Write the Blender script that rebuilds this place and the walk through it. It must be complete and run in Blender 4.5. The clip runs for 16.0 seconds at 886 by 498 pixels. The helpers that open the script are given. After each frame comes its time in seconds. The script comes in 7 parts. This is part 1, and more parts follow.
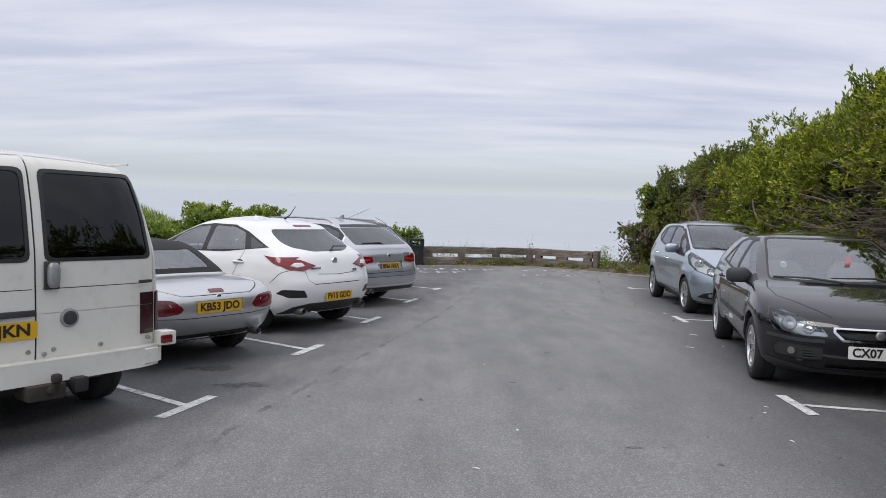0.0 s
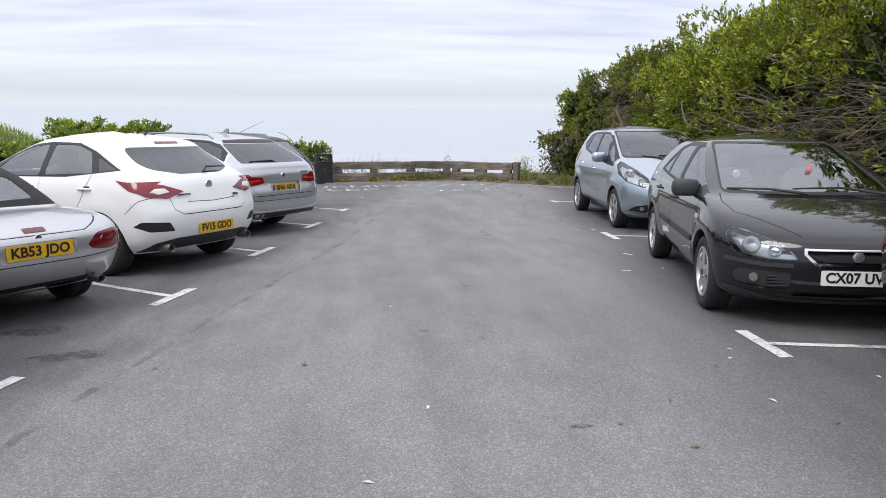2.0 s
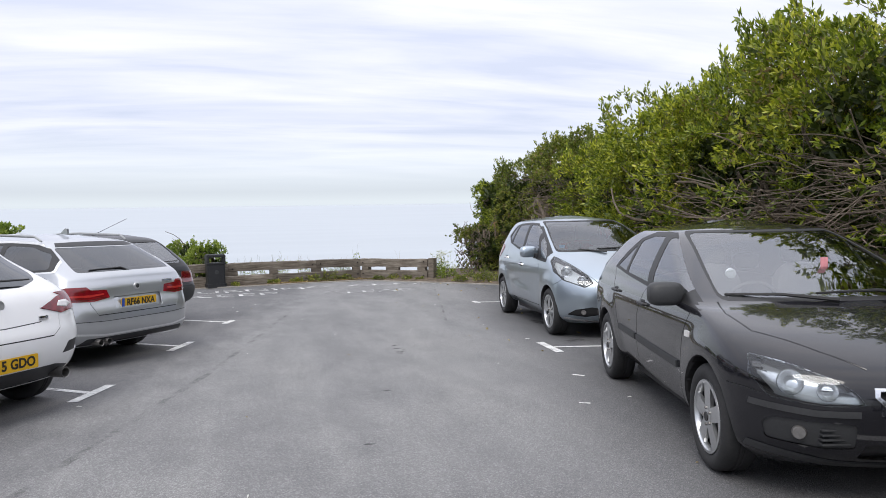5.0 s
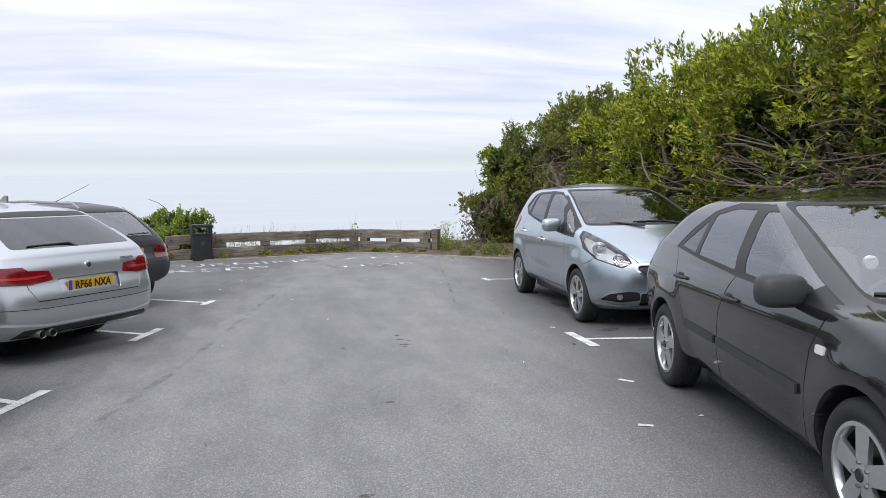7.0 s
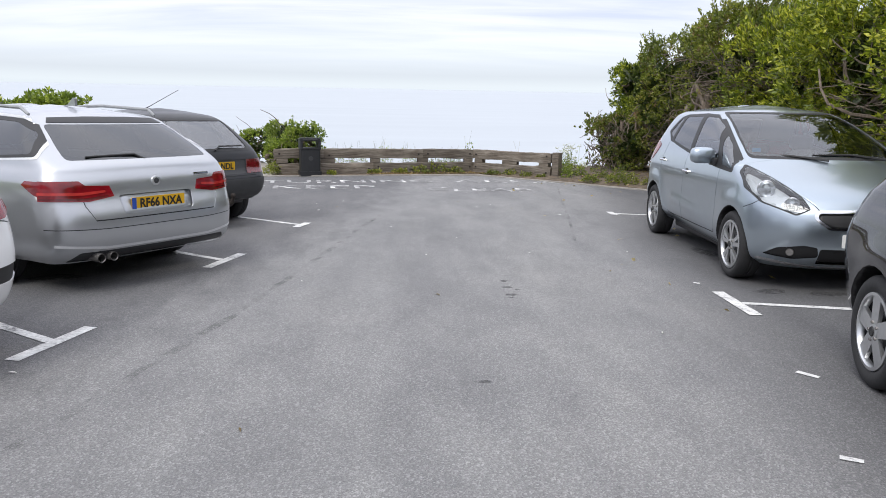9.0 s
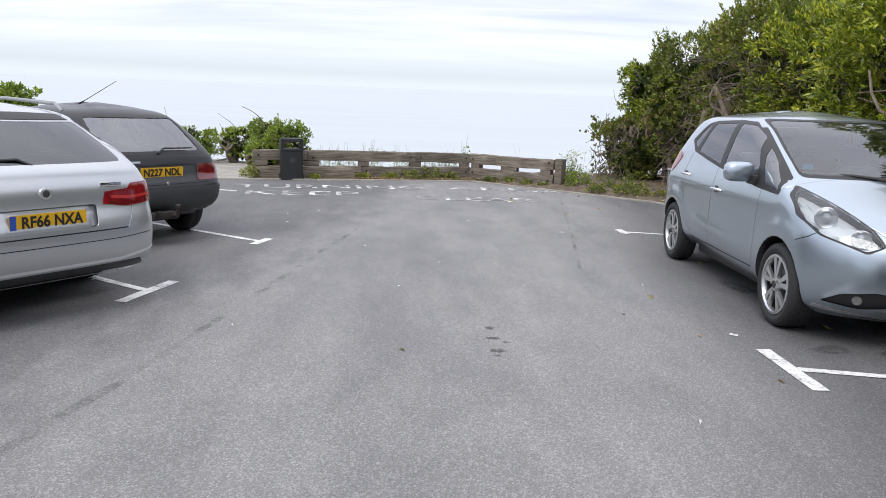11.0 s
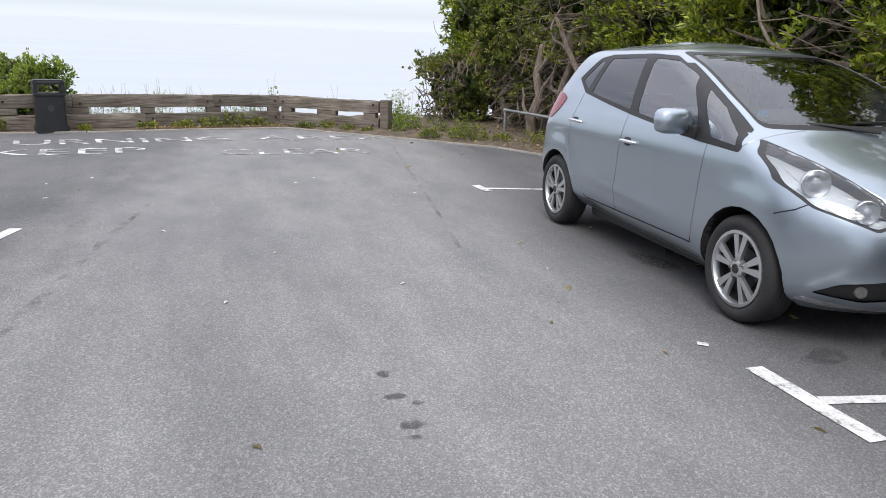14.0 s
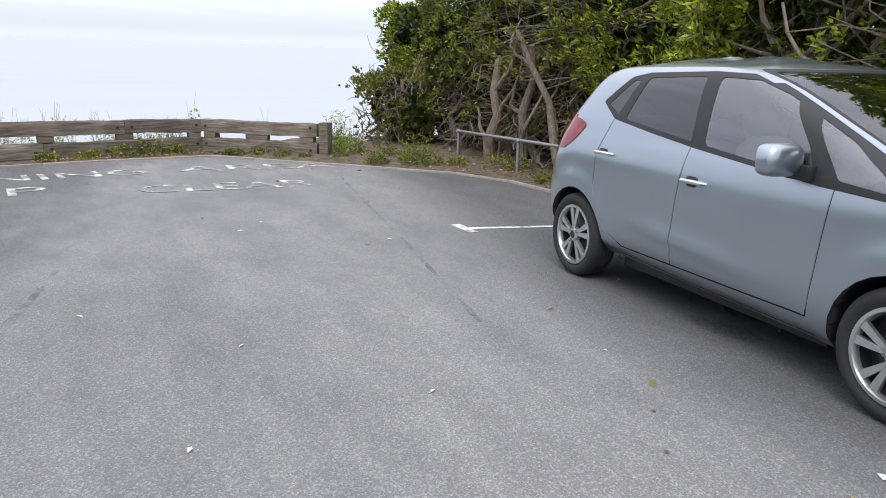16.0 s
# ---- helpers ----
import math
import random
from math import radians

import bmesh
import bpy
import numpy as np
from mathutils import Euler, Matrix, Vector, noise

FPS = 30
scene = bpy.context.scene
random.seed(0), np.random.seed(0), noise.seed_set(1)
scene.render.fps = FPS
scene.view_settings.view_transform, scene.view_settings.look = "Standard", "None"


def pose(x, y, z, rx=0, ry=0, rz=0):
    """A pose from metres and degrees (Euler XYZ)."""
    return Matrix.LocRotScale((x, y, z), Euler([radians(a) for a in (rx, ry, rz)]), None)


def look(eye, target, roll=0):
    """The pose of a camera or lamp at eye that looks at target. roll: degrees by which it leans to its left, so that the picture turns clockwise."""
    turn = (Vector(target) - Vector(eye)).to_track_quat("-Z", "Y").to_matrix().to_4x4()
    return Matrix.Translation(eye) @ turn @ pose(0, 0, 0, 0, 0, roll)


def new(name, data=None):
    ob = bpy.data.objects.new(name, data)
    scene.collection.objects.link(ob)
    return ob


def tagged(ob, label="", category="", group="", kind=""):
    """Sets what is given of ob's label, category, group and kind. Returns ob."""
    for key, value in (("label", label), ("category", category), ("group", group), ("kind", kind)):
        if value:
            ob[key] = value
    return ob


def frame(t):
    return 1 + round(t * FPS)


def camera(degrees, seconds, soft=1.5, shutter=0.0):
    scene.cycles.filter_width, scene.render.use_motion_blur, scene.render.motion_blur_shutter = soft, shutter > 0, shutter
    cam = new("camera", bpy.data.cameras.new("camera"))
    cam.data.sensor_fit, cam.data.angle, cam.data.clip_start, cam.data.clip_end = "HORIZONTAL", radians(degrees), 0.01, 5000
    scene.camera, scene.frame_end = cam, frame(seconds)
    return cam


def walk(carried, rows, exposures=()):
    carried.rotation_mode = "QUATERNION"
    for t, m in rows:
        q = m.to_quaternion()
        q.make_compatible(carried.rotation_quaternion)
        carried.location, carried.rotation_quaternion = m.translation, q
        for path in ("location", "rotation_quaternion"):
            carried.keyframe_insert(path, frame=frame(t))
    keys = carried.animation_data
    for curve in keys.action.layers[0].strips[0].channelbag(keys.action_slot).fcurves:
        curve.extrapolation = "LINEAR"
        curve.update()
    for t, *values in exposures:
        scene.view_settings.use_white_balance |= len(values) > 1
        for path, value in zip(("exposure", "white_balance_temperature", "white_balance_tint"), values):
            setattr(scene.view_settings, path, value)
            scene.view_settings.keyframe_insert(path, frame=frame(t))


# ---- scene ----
cam = camera(62.60, 16.0, 0.9)
# seconds, eye, target, roll
PATH = [
    (0, (-0.031, 0.010, 1.522), (-0.034, 2.009, 1.439), 1.46),
    (0.5, (0.051, 0.439, 1.506), (0.126, 2.421, 1.254), 1.13),
    (1, (0.074, 0.738, 1.484), (0.190, 2.712, 1.180), 0.82),
    (1.5, (0.083, 1.095, 1.500), (0.239, 3.064, 1.187), 0.28),
    (2, (0.196, 1.445, 1.489), (0.413, 3.409, 1.174), 0.11),
    (2.5, (0.309, 1.736, 1.507), (0.621, 3.689, 1.211), 0.28),
    (3, (0.378, 2.126, 1.496), (0.832, 4.061, 1.272), -0.31),
    (3.5, (0.519, 2.492, 1.481), (1.067, 4.412, 1.365), -1.31),
    (4, (0.578, 2.830, 1.490), (1.011, 4.781, 1.415), -1.14),
    (4.2, (0.588, 2.959, 1.476), (0.997, 4.916, 1.417), -1.13),
    (6.3, (0.684, 4.427, 1.497), (1.214, 6.354, 1.416), -1.07),
    (6.5, (0.730, 4.598, 1.500), (1.253, 6.526, 1.408), -1.06),
    (7, (0.798, 4.885, 1.482), (1.246, 6.829, 1.335), -0.89),
    (7.5, (0.872, 5.207, 1.483), (1.171, 7.170, 1.244), -0.01),
    (8, (0.916, 5.531, 1.460), (1.099, 7.497, 1.142), 0.81),
    (8.5, (0.984, 5.836, 1.469), (1.123, 7.800, 1.119), 0.92),
    (8.7, (1.016, 5.969, 1.455), (1.148, 7.932, 1.096), 0.85),
    (10.8, (1.357, 7.435, 1.473), (1.473, 9.397, 1.103), 1.72),
    (11, (1.369, 7.553, 1.470), (1.493, 9.515, 1.108), 1.96),
    (11.5, (1.334, 7.867, 1.446), (1.494, 9.828, 1.088), 2.40),
    (12, (1.338, 8.143, 1.442), (1.528, 10.100, 1.073), 2.02),
    (12.5, (1.373, 8.485, 1.464), (1.593, 10.431, 1.058), 1.52),
    (13, (1.308, 8.792, 1.437), (1.612, 10.714, 0.975), 0.95),
    (13.5, (1.222, 9.112, 1.466), (1.692, 10.991, 0.964), 0.97),
    (14, (1.229, 9.438, 1.436), (1.874, 11.262, 0.928), 1.89),
    (14.5, (1.240, 9.761, 1.458), (2.012, 11.540, 0.967), 2.56),
    (15, (1.142, 10.142, 1.463), (2.012, 11.877, 0.982), 2.16),
    (15.5, (1.111, 10.504, 1.448), (2.019, 12.222, 0.973), 1.62),
    (16, (1.119, 10.911, 1.466), (1.977, 12.656, 0.999), 1.21),
]
walk(cam, [(t, look(eye, target, roll)) for t, eye, target, roll in PATH],
     exposures=((0, -.2), (.5, -.02), (1.0, .14), (2.5, .18), (3.5, .2), (4.2, .18), (6.5, .18), (8.0, .24), (11.0, .32), (16.0, .34)))

# ---- world and light: a bright, thinly overcast sky over the sea ----
world = bpy.data.worlds.new("overcast")
scene.world = world
world.use_nodes = True


def link(tree, a, b):
    tree.links.new(a, b)


def node(tree, kind, **values):
    n = tree.nodes.new(kind)
    for key, value in values.items():
        if key in n.inputs:
            n.inputs[key].default_value = value
    return n


def build_sky():
    t = world.node_tree
    t.nodes.clear()
    out = t.nodes.new("ShaderNodeOutputWorld")
    sky = t.nodes.new("ShaderNodeTexSky")
    sky.sky_type = 'NISHITA'
    sky.sun_disc = False
    sky.sun_elevation, sky.sun_rotation = radians(52), radians(215)
    bg_sky = node(t, "ShaderNodeBackground", Strength=0.10)
    link(t, sky.outputs[0], bg_sky.inputs[0])
    # cloud deck: long streaks, brighter towards the zenith
    tc = t.nodes.new("ShaderNodeTexCoord")
    sep = t.nodes.new("ShaderNodeSeparateXYZ")
    link(t, tc.outputs["Generated"], sep.inputs[0])
    up = t.nodes.new("ShaderNodeMath")
    up.operation = 'MAXIMUM'
    up.inputs[1].default_value = 0.0
    link(t, sep.outputs[2], up.inputs[0])
    add = t.nodes.new("ShaderNodeMath")
    add.operation = 'ADD'
    add.inputs[1].default_value = 0.13
    link(t, up.outputs[0], add.inputs[0])
    div = t.nodes.new("ShaderNodeVectorMath")
    div.operation = 'DIVIDE'
    comb = t.nodes.new("ShaderNodeCombineXYZ")
    for k in range(3):
        link(t, add.outputs[0], comb.inputs[k])
    link(t, tc.outputs["Generated"], div.inputs[0])
    link(t, comb.outputs[0], div.inputs[1])
    mapn = t.nodes.new("ShaderNodeMapping")
    mapn.inputs["Scale"].default_value = (0.55, 2.1, 0.0)
    mapn.inputs["Rotation"].default_value = (0, 0, radians(8))
    link(t, div.outputs[0], mapn.inputs[0])
    streaks = node(t, "ShaderNodeTexNoise", Scale=1.5, Detail=7.0, Roughness=0.55, Distortion=0.35)
    link(t, mapn.outputs[0], streaks.inputs["Vector"])
    ramp = t.nodes.new("ShaderNodeValToRGB")
    ramp.color_ramp.elements[0].position, ramp.color_ramp.elements[1].position = 0.34, 0.66
    ramp.color_ramp.elements[0].color = (0.66, 0.70, 0.82, 1)
    ramp.color_ramp.elements[1].color = (0.90, 0.90, 0.97, 1)
    link(t, streaks.outputs[0], ramp.inputs[0])
    # the deck's base tone by height above the horizon, with the grey bank lying on the sea
    height = t.nodes.new("ShaderNodeValToRGB")
    els = height.color_ramp.elements
    els[0].position, els[0].color = 0.0, (0.60, 0.68, 0.76, 1)
    els[1].position, els[1].color = 1.0, (1.95, 1.93, 1.9, 1)
    for pos, col in ((0.036, (0.72, 0.78, 0.84, 1)), (0.050, (0.64, 0.69, 0.76, 1)), (0.068, (0.75, 0.80, 0.86, 1)), (0.085, (0.88, 0.92, 0.97, 1)),
                     (0.15, (0.98, 1.0, 1.05, 1)), (0.30, (1.10, 1.10, 1.14, 1)), (0.55, (1.45, 1.44, 1.43, 1))):
        e = els.new(pos)
        e.color = col
    link(t, sep.outputs[2], height.inputs[0])
    mul = t.nodes.new("ShaderNodeMix")
    mul.data_type, mul.blend_type = 'RGBA', 'MULTIPLY'
    fade = t.nodes.new("ShaderNodeMapRange")
    fade.inputs["From Min"].default_value, fade.inputs["From Max"].default_value = 0.05, 0.13
    link(t, sep.outputs[2], fade.inputs[0])
    link(t, fade.outputs[0], mul.inputs[0])
    link(t, height.outputs[0], mul.inputs[6])
    link(t, ramp.outputs[0], mul.inputs[7])
    bg_cloud = node(t, "ShaderNodeBackground", Strength=CLOUD)
    link(t, mul.outputs[2], bg_cloud.inputs[0])
    mix = node(t, "ShaderNodeMixShader", Fac=0.93)
    link(t, bg_sky.outputs[0], mix.inputs[1])
    link(t, bg_cloud.outputs[0], mix.inputs[2])
    link(t, mix.outputs[0], out.inputs[0])


CLOUD = 1.0
build_sky()
sun = new("sun", bpy.data.lights.new("sun", 'SUN'))
sun.data.energy, sun.data.angle, sun.data.color = 1.5, radians(30), (1.0, 0.96, 0.90)
sun.matrix_world = look((0, 0, 30), (0 - 30 * math.sin(radians(215)) / math.tan(radians(52)), 0 - 30 * math.cos(radians(215)) / math.tan(radians(52)), 0))


# ---- materials ----
def material(name):
    m = bpy.data.materials.new(name)
    m.use_nodes = True
    t = m.node_tree
    return m, t, t.nodes["Principled BSDF"]


def coords(t, scale=(1, 1, 1), kind="Object"):
    tc = t.nodes.new("ShaderNodeTexCoord")
    mp = t.nodes.new("ShaderNodeMapping")
    mp.inputs["Scale"].default_value = scale
    link(t, tc.outputs[kind], mp.inputs[0])
    return mp.outputs[0]


def world_coords(t, scale=(1, 1, 1)):
    g = t.nodes.new("ShaderNodeNewGeometry")
    mp = t.nodes.new("ShaderNodeMapping")
    mp.inputs["Scale"].default_value = scale
    link(t, g.outputs["Position"], mp.inputs[0])
    return mp.outputs[0]


def noise_fac(t, vec, scale, detail=4.0, rough=0.55):
    n = node(t, "ShaderNodeTexNoise", Scale=scale, Detail=detail, Roughness=rough)
    link(t, vec, n.inputs["Vector"])
    return n.outputs[0]


def ramp_of(t, fac, stops):
    r = t.nodes.new("ShaderNodeValToRGB")
    e = r.color_ramp.elements
    e[0].position, e[0].color = stops[0][0], (*stops[0][1], 1)
    e[1].position, e[1].color = stops[-1][0], (*stops[-1][1], 1)
    for p, c in stops[1:-1]:
        k = e.new(p)
        k.color = (*c, 1)
    link(t, fac, r.inputs[0])
    return r.outputs[0]


def mixed(t, a, b, fac, blend='MIX'):
    m = t.nodes.new("ShaderNodeMix")
    m.data_type, m.blend_type = 'RGBA', blend
    for socket, value in ((m.inputs[0], fac), (m.inputs[6], a), (m.inputs[7], b)):
        if isinstance(value, (int, float)):
            socket.default_value = value
        elif isinstance(value, tuple):
            socket.default_value = (*value, 1)
        else:
            link(t, value, socket)
    return m.outputs[2]


def bumped(t, bsdf, height, strength=0.3, distance=0.01):
    b = node(t, "ShaderNodeBump", Strength=strength, Distance=distance)
    link(t, height, b.inputs["Height"])
    link(t, b.outputs[0], bsdf.inputs["Normal"])


def plain(name, colour, rough=0.5, metal=0.0, grain=0.12, scale=30.0, bump=0.0, coat=0.0):
    """A surface with a fine grain and a coarse unevenness round one base colour."""
    m, t, b = material(name)
    v = coords(t)
    dark = tuple(c * (1 - grain * 1.6) for c in colour)
    light = tuple(min(1, c * (1 + grain)) for c in colour)
    f = noise_fac(t, v, scale)
    g = noise_fac(t, v, scale / 9)
    c = mixed(t, ramp_of(t, f, ((0.3, dark), (0.7, light))), ramp_of(t, g, ((0.3, dark), (0.7, light))), 0.5)
    link(t, c, b.inputs["Base Color"])
    b.inputs["Roughness"].default_value, b.inputs["Metallic"].default_value = rough, metal
    b.inputs["Coat Weight"].default_value = coat
    if bump:
        bumped(t, b, f, bump, 0.004)
    return m


def paint(name, colour, metal=0.0, rough=0.35, dirt=0.06, coat=0.9):
    """Car paint under clear coat, with road film low down on the panels."""
    m, t, b = material(name)
    v = coords(t)
    g = noise_fac(t, v, 2.2, 5)
    c = mixed(t, colour, tuple(x * 0.93 for x in colour), g)
    film = noise_fac(t, v, 9, 6)
    r = ramp_of(t, film, ((0.35, (rough * 0.94,) * 3), (0.75, (rough * 1.10,) * 3)))
    c = mixed(t, c, (0.24, 0.22, 0.19), ramp_of(t, film, ((0.55, (0, 0, 0)), (0.95, (dirt,) * 3))))
    link(t, c, b.inputs["Base Color"])
    link(t, r, b.inputs["Roughness"])
    b.inputs["Metallic"].default_value = metal
    b.inputs["Coat Weight"].default_value, b.inputs["Coat Roughness"].default_value = coat, 0.03
    b.inputs["Specular IOR Level"].default_value = 0.08
    return m


def glass(name, tint, ior=1.7):
    """A tinted pane: see-through, with the gloss growing at a glancing angle."""
    m, t, b = material(name)
    t.nodes.remove(b)
    out = t.nodes["Material Output"]
    tr = node(t, "ShaderNodeBsdfTransparent", Color=(*tint, 1))
    gl = node(t, "ShaderNodeBsdfGlossy", Color=(0.95, 0.97, 1.0, 1), Roughness=0.02)
    fr = node(t, "ShaderNodeFresnel", IOR=ior)
    mx = t.nodes.new("ShaderNodeMixShader")
    link(t, fr.outputs[0], mx.inputs[0])
    link(t, tr.outputs[0], mx.inputs[1])
    link(t, gl.outputs[0], mx.inputs[2])
    link(t, mx.outputs[0], out.inputs[0])
    return m


def asphalt():
    """Worn asphalt: fine chippings, a lane scrubbed pale by tyres, darker oily bays beyond the two resurfacing joints."""
    m, t, b = material("asphalt")
    v = world_coords(t)
    v2 = world_coords(t, (1.0, 0.45, 1.0))
    chips = node(t, "ShaderNodeTexVoronoi", Scale=125.0)
    link(t, v, chips.inputs["Vector"])
    stones = ramp_of(t, chips.outputs["Color"], ((0.0, (0.085, 0.085, 0.087)), (0.6, (0.195, 0.195, 0.195)), (1.0, (0.46, 0.457, 0.45))))
    fine = noise_fac(t, v, 130, 4, 0.75)
    c = mixed(t, stones, ramp_of(t, fine, ((0.34, (0.12, 0.12, 0.122)), (0.68, (0.31, 0.309, 0.306)))), 0.5)
    big = noise_fac(t, v2, 0.55, 6, 0.6)
    c = mixed(t, c, ramp_of(t, big, ((0.3, (0.80, 0.80, 0.81)), (0.5, (1.0, 1.0, 1.0)), (0.72, (1.14, 1.13, 1.11)))), 1.0, 'MULTIPLY')
    mid = noise_fac(t, v2, 2.6, 6, 0.62)
    c = mixed(t, c, ramp_of(t, mid, ((0.3, (0.86, 0.86, 0.87)), (0.7, (1.10, 1.10, 1.09)))), 1.0, 'MULTIPLY')
    # tyre sweeps: long faint arcs along the lane
    sweep = noise_fac(t, world_coords(t, (2.4, 0.16, 1.0)), 1.0, 5, 0.6)
    c = mixed(t, c, ramp_of(t, sweep, ((0.36, (0.93, 0.93, 0.935)), (0.66, (1.05, 1.05, 1.045)))), 1.0, 'MULTIPLY')
    # the bays, left and right of the joints, stained darker
    sep = t.nodes.new("ShaderNodeSeparateXYZ")
    link(t, v, sep.inputs[0])

    def beyond(side, x0, slope, width):
        """0 in the lane, 1 well beyond a line x = x0 + slope * y."""
        a = t.nodes.new("ShaderNodeMath")
        a.operation = 'MULTIPLY_ADD'
        a.inputs[1].default_value = -slope
        link(t, sep.outputs[1], a.inputs[0])
        link(t, sep.outputs[0], a.inputs[2])
        w = t.nodes.new("ShaderNodeMath")
        w.operation = 'MULTIPLY_ADD'
        w.inputs[1].default_value = 1.1
        link(t, mid, w.inputs[0])
        link(t, a.outputs[0], w.inputs[2])
        r = t.nodes.new("ShaderNodeMapRange")
        lo = x0 + .55
        r.inputs["From Min"].default_value, r.inputs["From Max"].default_value = lo, lo + side * width
        link(t, w.outputs[0], r.inputs[0])
        return r.outputs[0]
    c = mixed(t, c, (0.64, 0.64, 0.655), beyond(-1, -2.36, .19, .9), 'MULTIPLY')
    c = mixed(t, c, (0.54, 0.54, 0.555), beyond(1, .95, .187, .9), 'MULTIPLY')
    # pale lime bloom in flecks, and worn hollows where the chippings have gone
    fleck = noise_fac(t, v, 14, 8, 0.75)
    c = mixed(t, c, (0.34, 0.34, 0.33), ramp_of(t, fleck, ((0.66, (0, 0, 0)), (0.78, (0.45, 0.45, 0.45)))))
    worn = noise_fac(t, v, 4.3, 9, 0.78)
    c = mixed(t, c, (0.11, 0.11, 0.112), ramp_of(t, worn, ((0.66, (0, 0, 0)), (0.74, (0.45, 0.45, 0.45)))))
    link(t, c, b.inputs["Base Color"])
    b.inputs["Roughness"].default_value = 0.82
    b.inputs["Specular IOR Level"].default_value = 0.35
    bumped(t, b, chips.outputs["Distance"], 0.6, 0.006)
    return m


def road_paint():
    m, t, b = material("worn_white_road_paint")
    v = world_coords(t)
    wear = noise_fac(t, v, 26, 8, 0.75)
    big = noise_fac(t, v, 5, 4)
    w = t.nodes.new("ShaderNodeMath")
    w.operation = 'MULTIPLY_ADD'
    w.inputs[1].default_value = 0.6
    link(t, wear, w.inputs[0])
    half = t.nodes.new("ShaderNodeMath")
    half.operation = 'MULTIPLY'
    half.inputs[1].default_value = 0.4
    link(t, big, half.inputs[0])
    link(t, half.outputs[0], w.inputs[2])
    c = ramp_of(t, w.outputs[0], ((0.40, (0.18, 0.18, 0.18)), (0.46, (0.50, 0.50, 0.49)), (0.58, (0.74, 0.74, 0.72))))
    link(t, c, b.inputs["Base Color"])
    b.inputs["Roughness"].default_value = 0.75
    bumped(t, b, wear, 0.3, 0.003)
    return m


def worn_text_paint():
    m, t, b = material("faded_road_lettering")
    v = world_coords(t)
    wear = noise_fac(t, v, 3.4, 9, 0.74)
    c = ramp_of(t, wear, ((0.48, (0.20, 0.20, 0.20)), (0.54, (0.42, 0.42, 0.415)), (0.61, (0.76, 0.76, 0.74))))
    link(t, c, b.inputs["Base Color"])
    b.inputs["Roughness"].default_value = 0.8
    return m


def weathered_wood():
    m, t, b = material("weathered_sleeper_wood")
    v = coords(t, (1.0, 14.0, 14.0))
    g = noise_fac(t, v, 3.0, 8, 0.65)
    c = ramp_of(t, g, ((0.28, (0.055, 0.045, 0.036)), (0.5, (0.17, 0.15, 0.125)), (0.75, (0.30, 0.275, 0.24))))
    s = noise_fac(t, coords(t), 1.7, 5)
    c = mixed(t, c, ramp_of(t, s, ((0.3, (0.55, 0.5, 0.45)), (0.7, (1.15, 1.15, 1.15)))), 1.0, 'MULTIPLY')
    rnd = t.nodes.new("ShaderNodeObjectInfo")
    c = mixed(t, c, ramp_of(t, rnd.outputs["Random"], ((0.0, (0.75, 0.74, 0.72)), (1.0, (1.2, 1.18, 1.15)))), 1.0, 'MULTIPLY')
    link(t, c, b.inputs["Base Color"])
    b.inputs["Roughness"].default_value = 0.88
    bumped(t, b, g, 0.7, 0.012)
    return m


def leaf_material(name, dark, light, tip):
    m, t, b = material(name)
    g = t.nodes.new("ShaderNodeNewGeometry")
    c = ramp_of(t, g.outputs["Random Per Island"], ((0.0, dark), (0.6, light), (1.0, tip)))
    patch = noise_fac(t, world_coords(t), 0.9, 4)
    c = mixed(t, c, ramp_of(t, patch, ((0.32, (0.55, 0.64, 0.52)), (0.68, (1.32, 1.22, 1.0)))), 1.0, 'MULTIPLY')
    link(t, c, b.inputs["Base Color"])
    b.inputs["Roughness"].default_value = 0.42
    out = t.nodes["Material Output"]
    tl = t.nodes.new("ShaderNodeBsdfTranslucent")
    link(t, mixed(t, c, (1.25, 1.35, 0.6), 1.0, 'MULTIPLY'), tl.inputs[0])
    mx = node(t, "ShaderNodeMixShader", Fac=0.38)
    link(t, b.outputs[0], mx.inputs[1])
    link(t, tl.outputs[0], mx.inputs[2])
    link(t, mx.outputs[0], out.inputs[0])
    return m


def bark():
    m, t, b = material("grey_brown_bark")
    v = coords(t, (6, 6, 1.2))
    n = noise_fac(t, v, 6, 7, 0.7)
    c = ramp_of(t, n, ((0.3, (0.075, 0.058, 0.044)), (0.55, (0.20, 0.16, 0.125)), (0.8, (0.36, 0.31, 0.26))))
    link(t, c, b.inputs["Base Color"])
    b.inputs["Roughness"].default_value = 0.9
    bumped(t, b, n, 0.6, 0.01)
    return m


def earth():
    m, t, b = material("dry_earth_and_litter")
    v = world_coords(t)
    n = noise_fac(t, v, 7, 9, 0.7)
    c = ramp_of(t, n, ((0.3, (0.045, 0.034, 0.024)), (0.5, (0.11, 0.085, 0.06)), (0.75, (0.22, 0.17, 0.12))))
    link(t, c, b.inputs["Base Color"])
    b.inputs["Roughness"].default_value = 0.95
    bumped(t, b, n, 0.8, 0.03)
    return m


def turf():
    m, t, b = material("rough_turf")
    v = world_coords(t)
    n = noise_fac(t, v, 5, 9, 0.7)
    c = ramp_of(t, n, ((0.3, (0.035, 0.05, 0.018)), (0.55, (0.075, 0.11, 0.03)), (0.8, (0.14, 0.16, 0.06))))
    link(t, c, b.inputs["Base Color"])
    b.inputs["Roughness"].default_value = 0.95
    bumped(t, b, n, 0.8, 0.03)
    return m


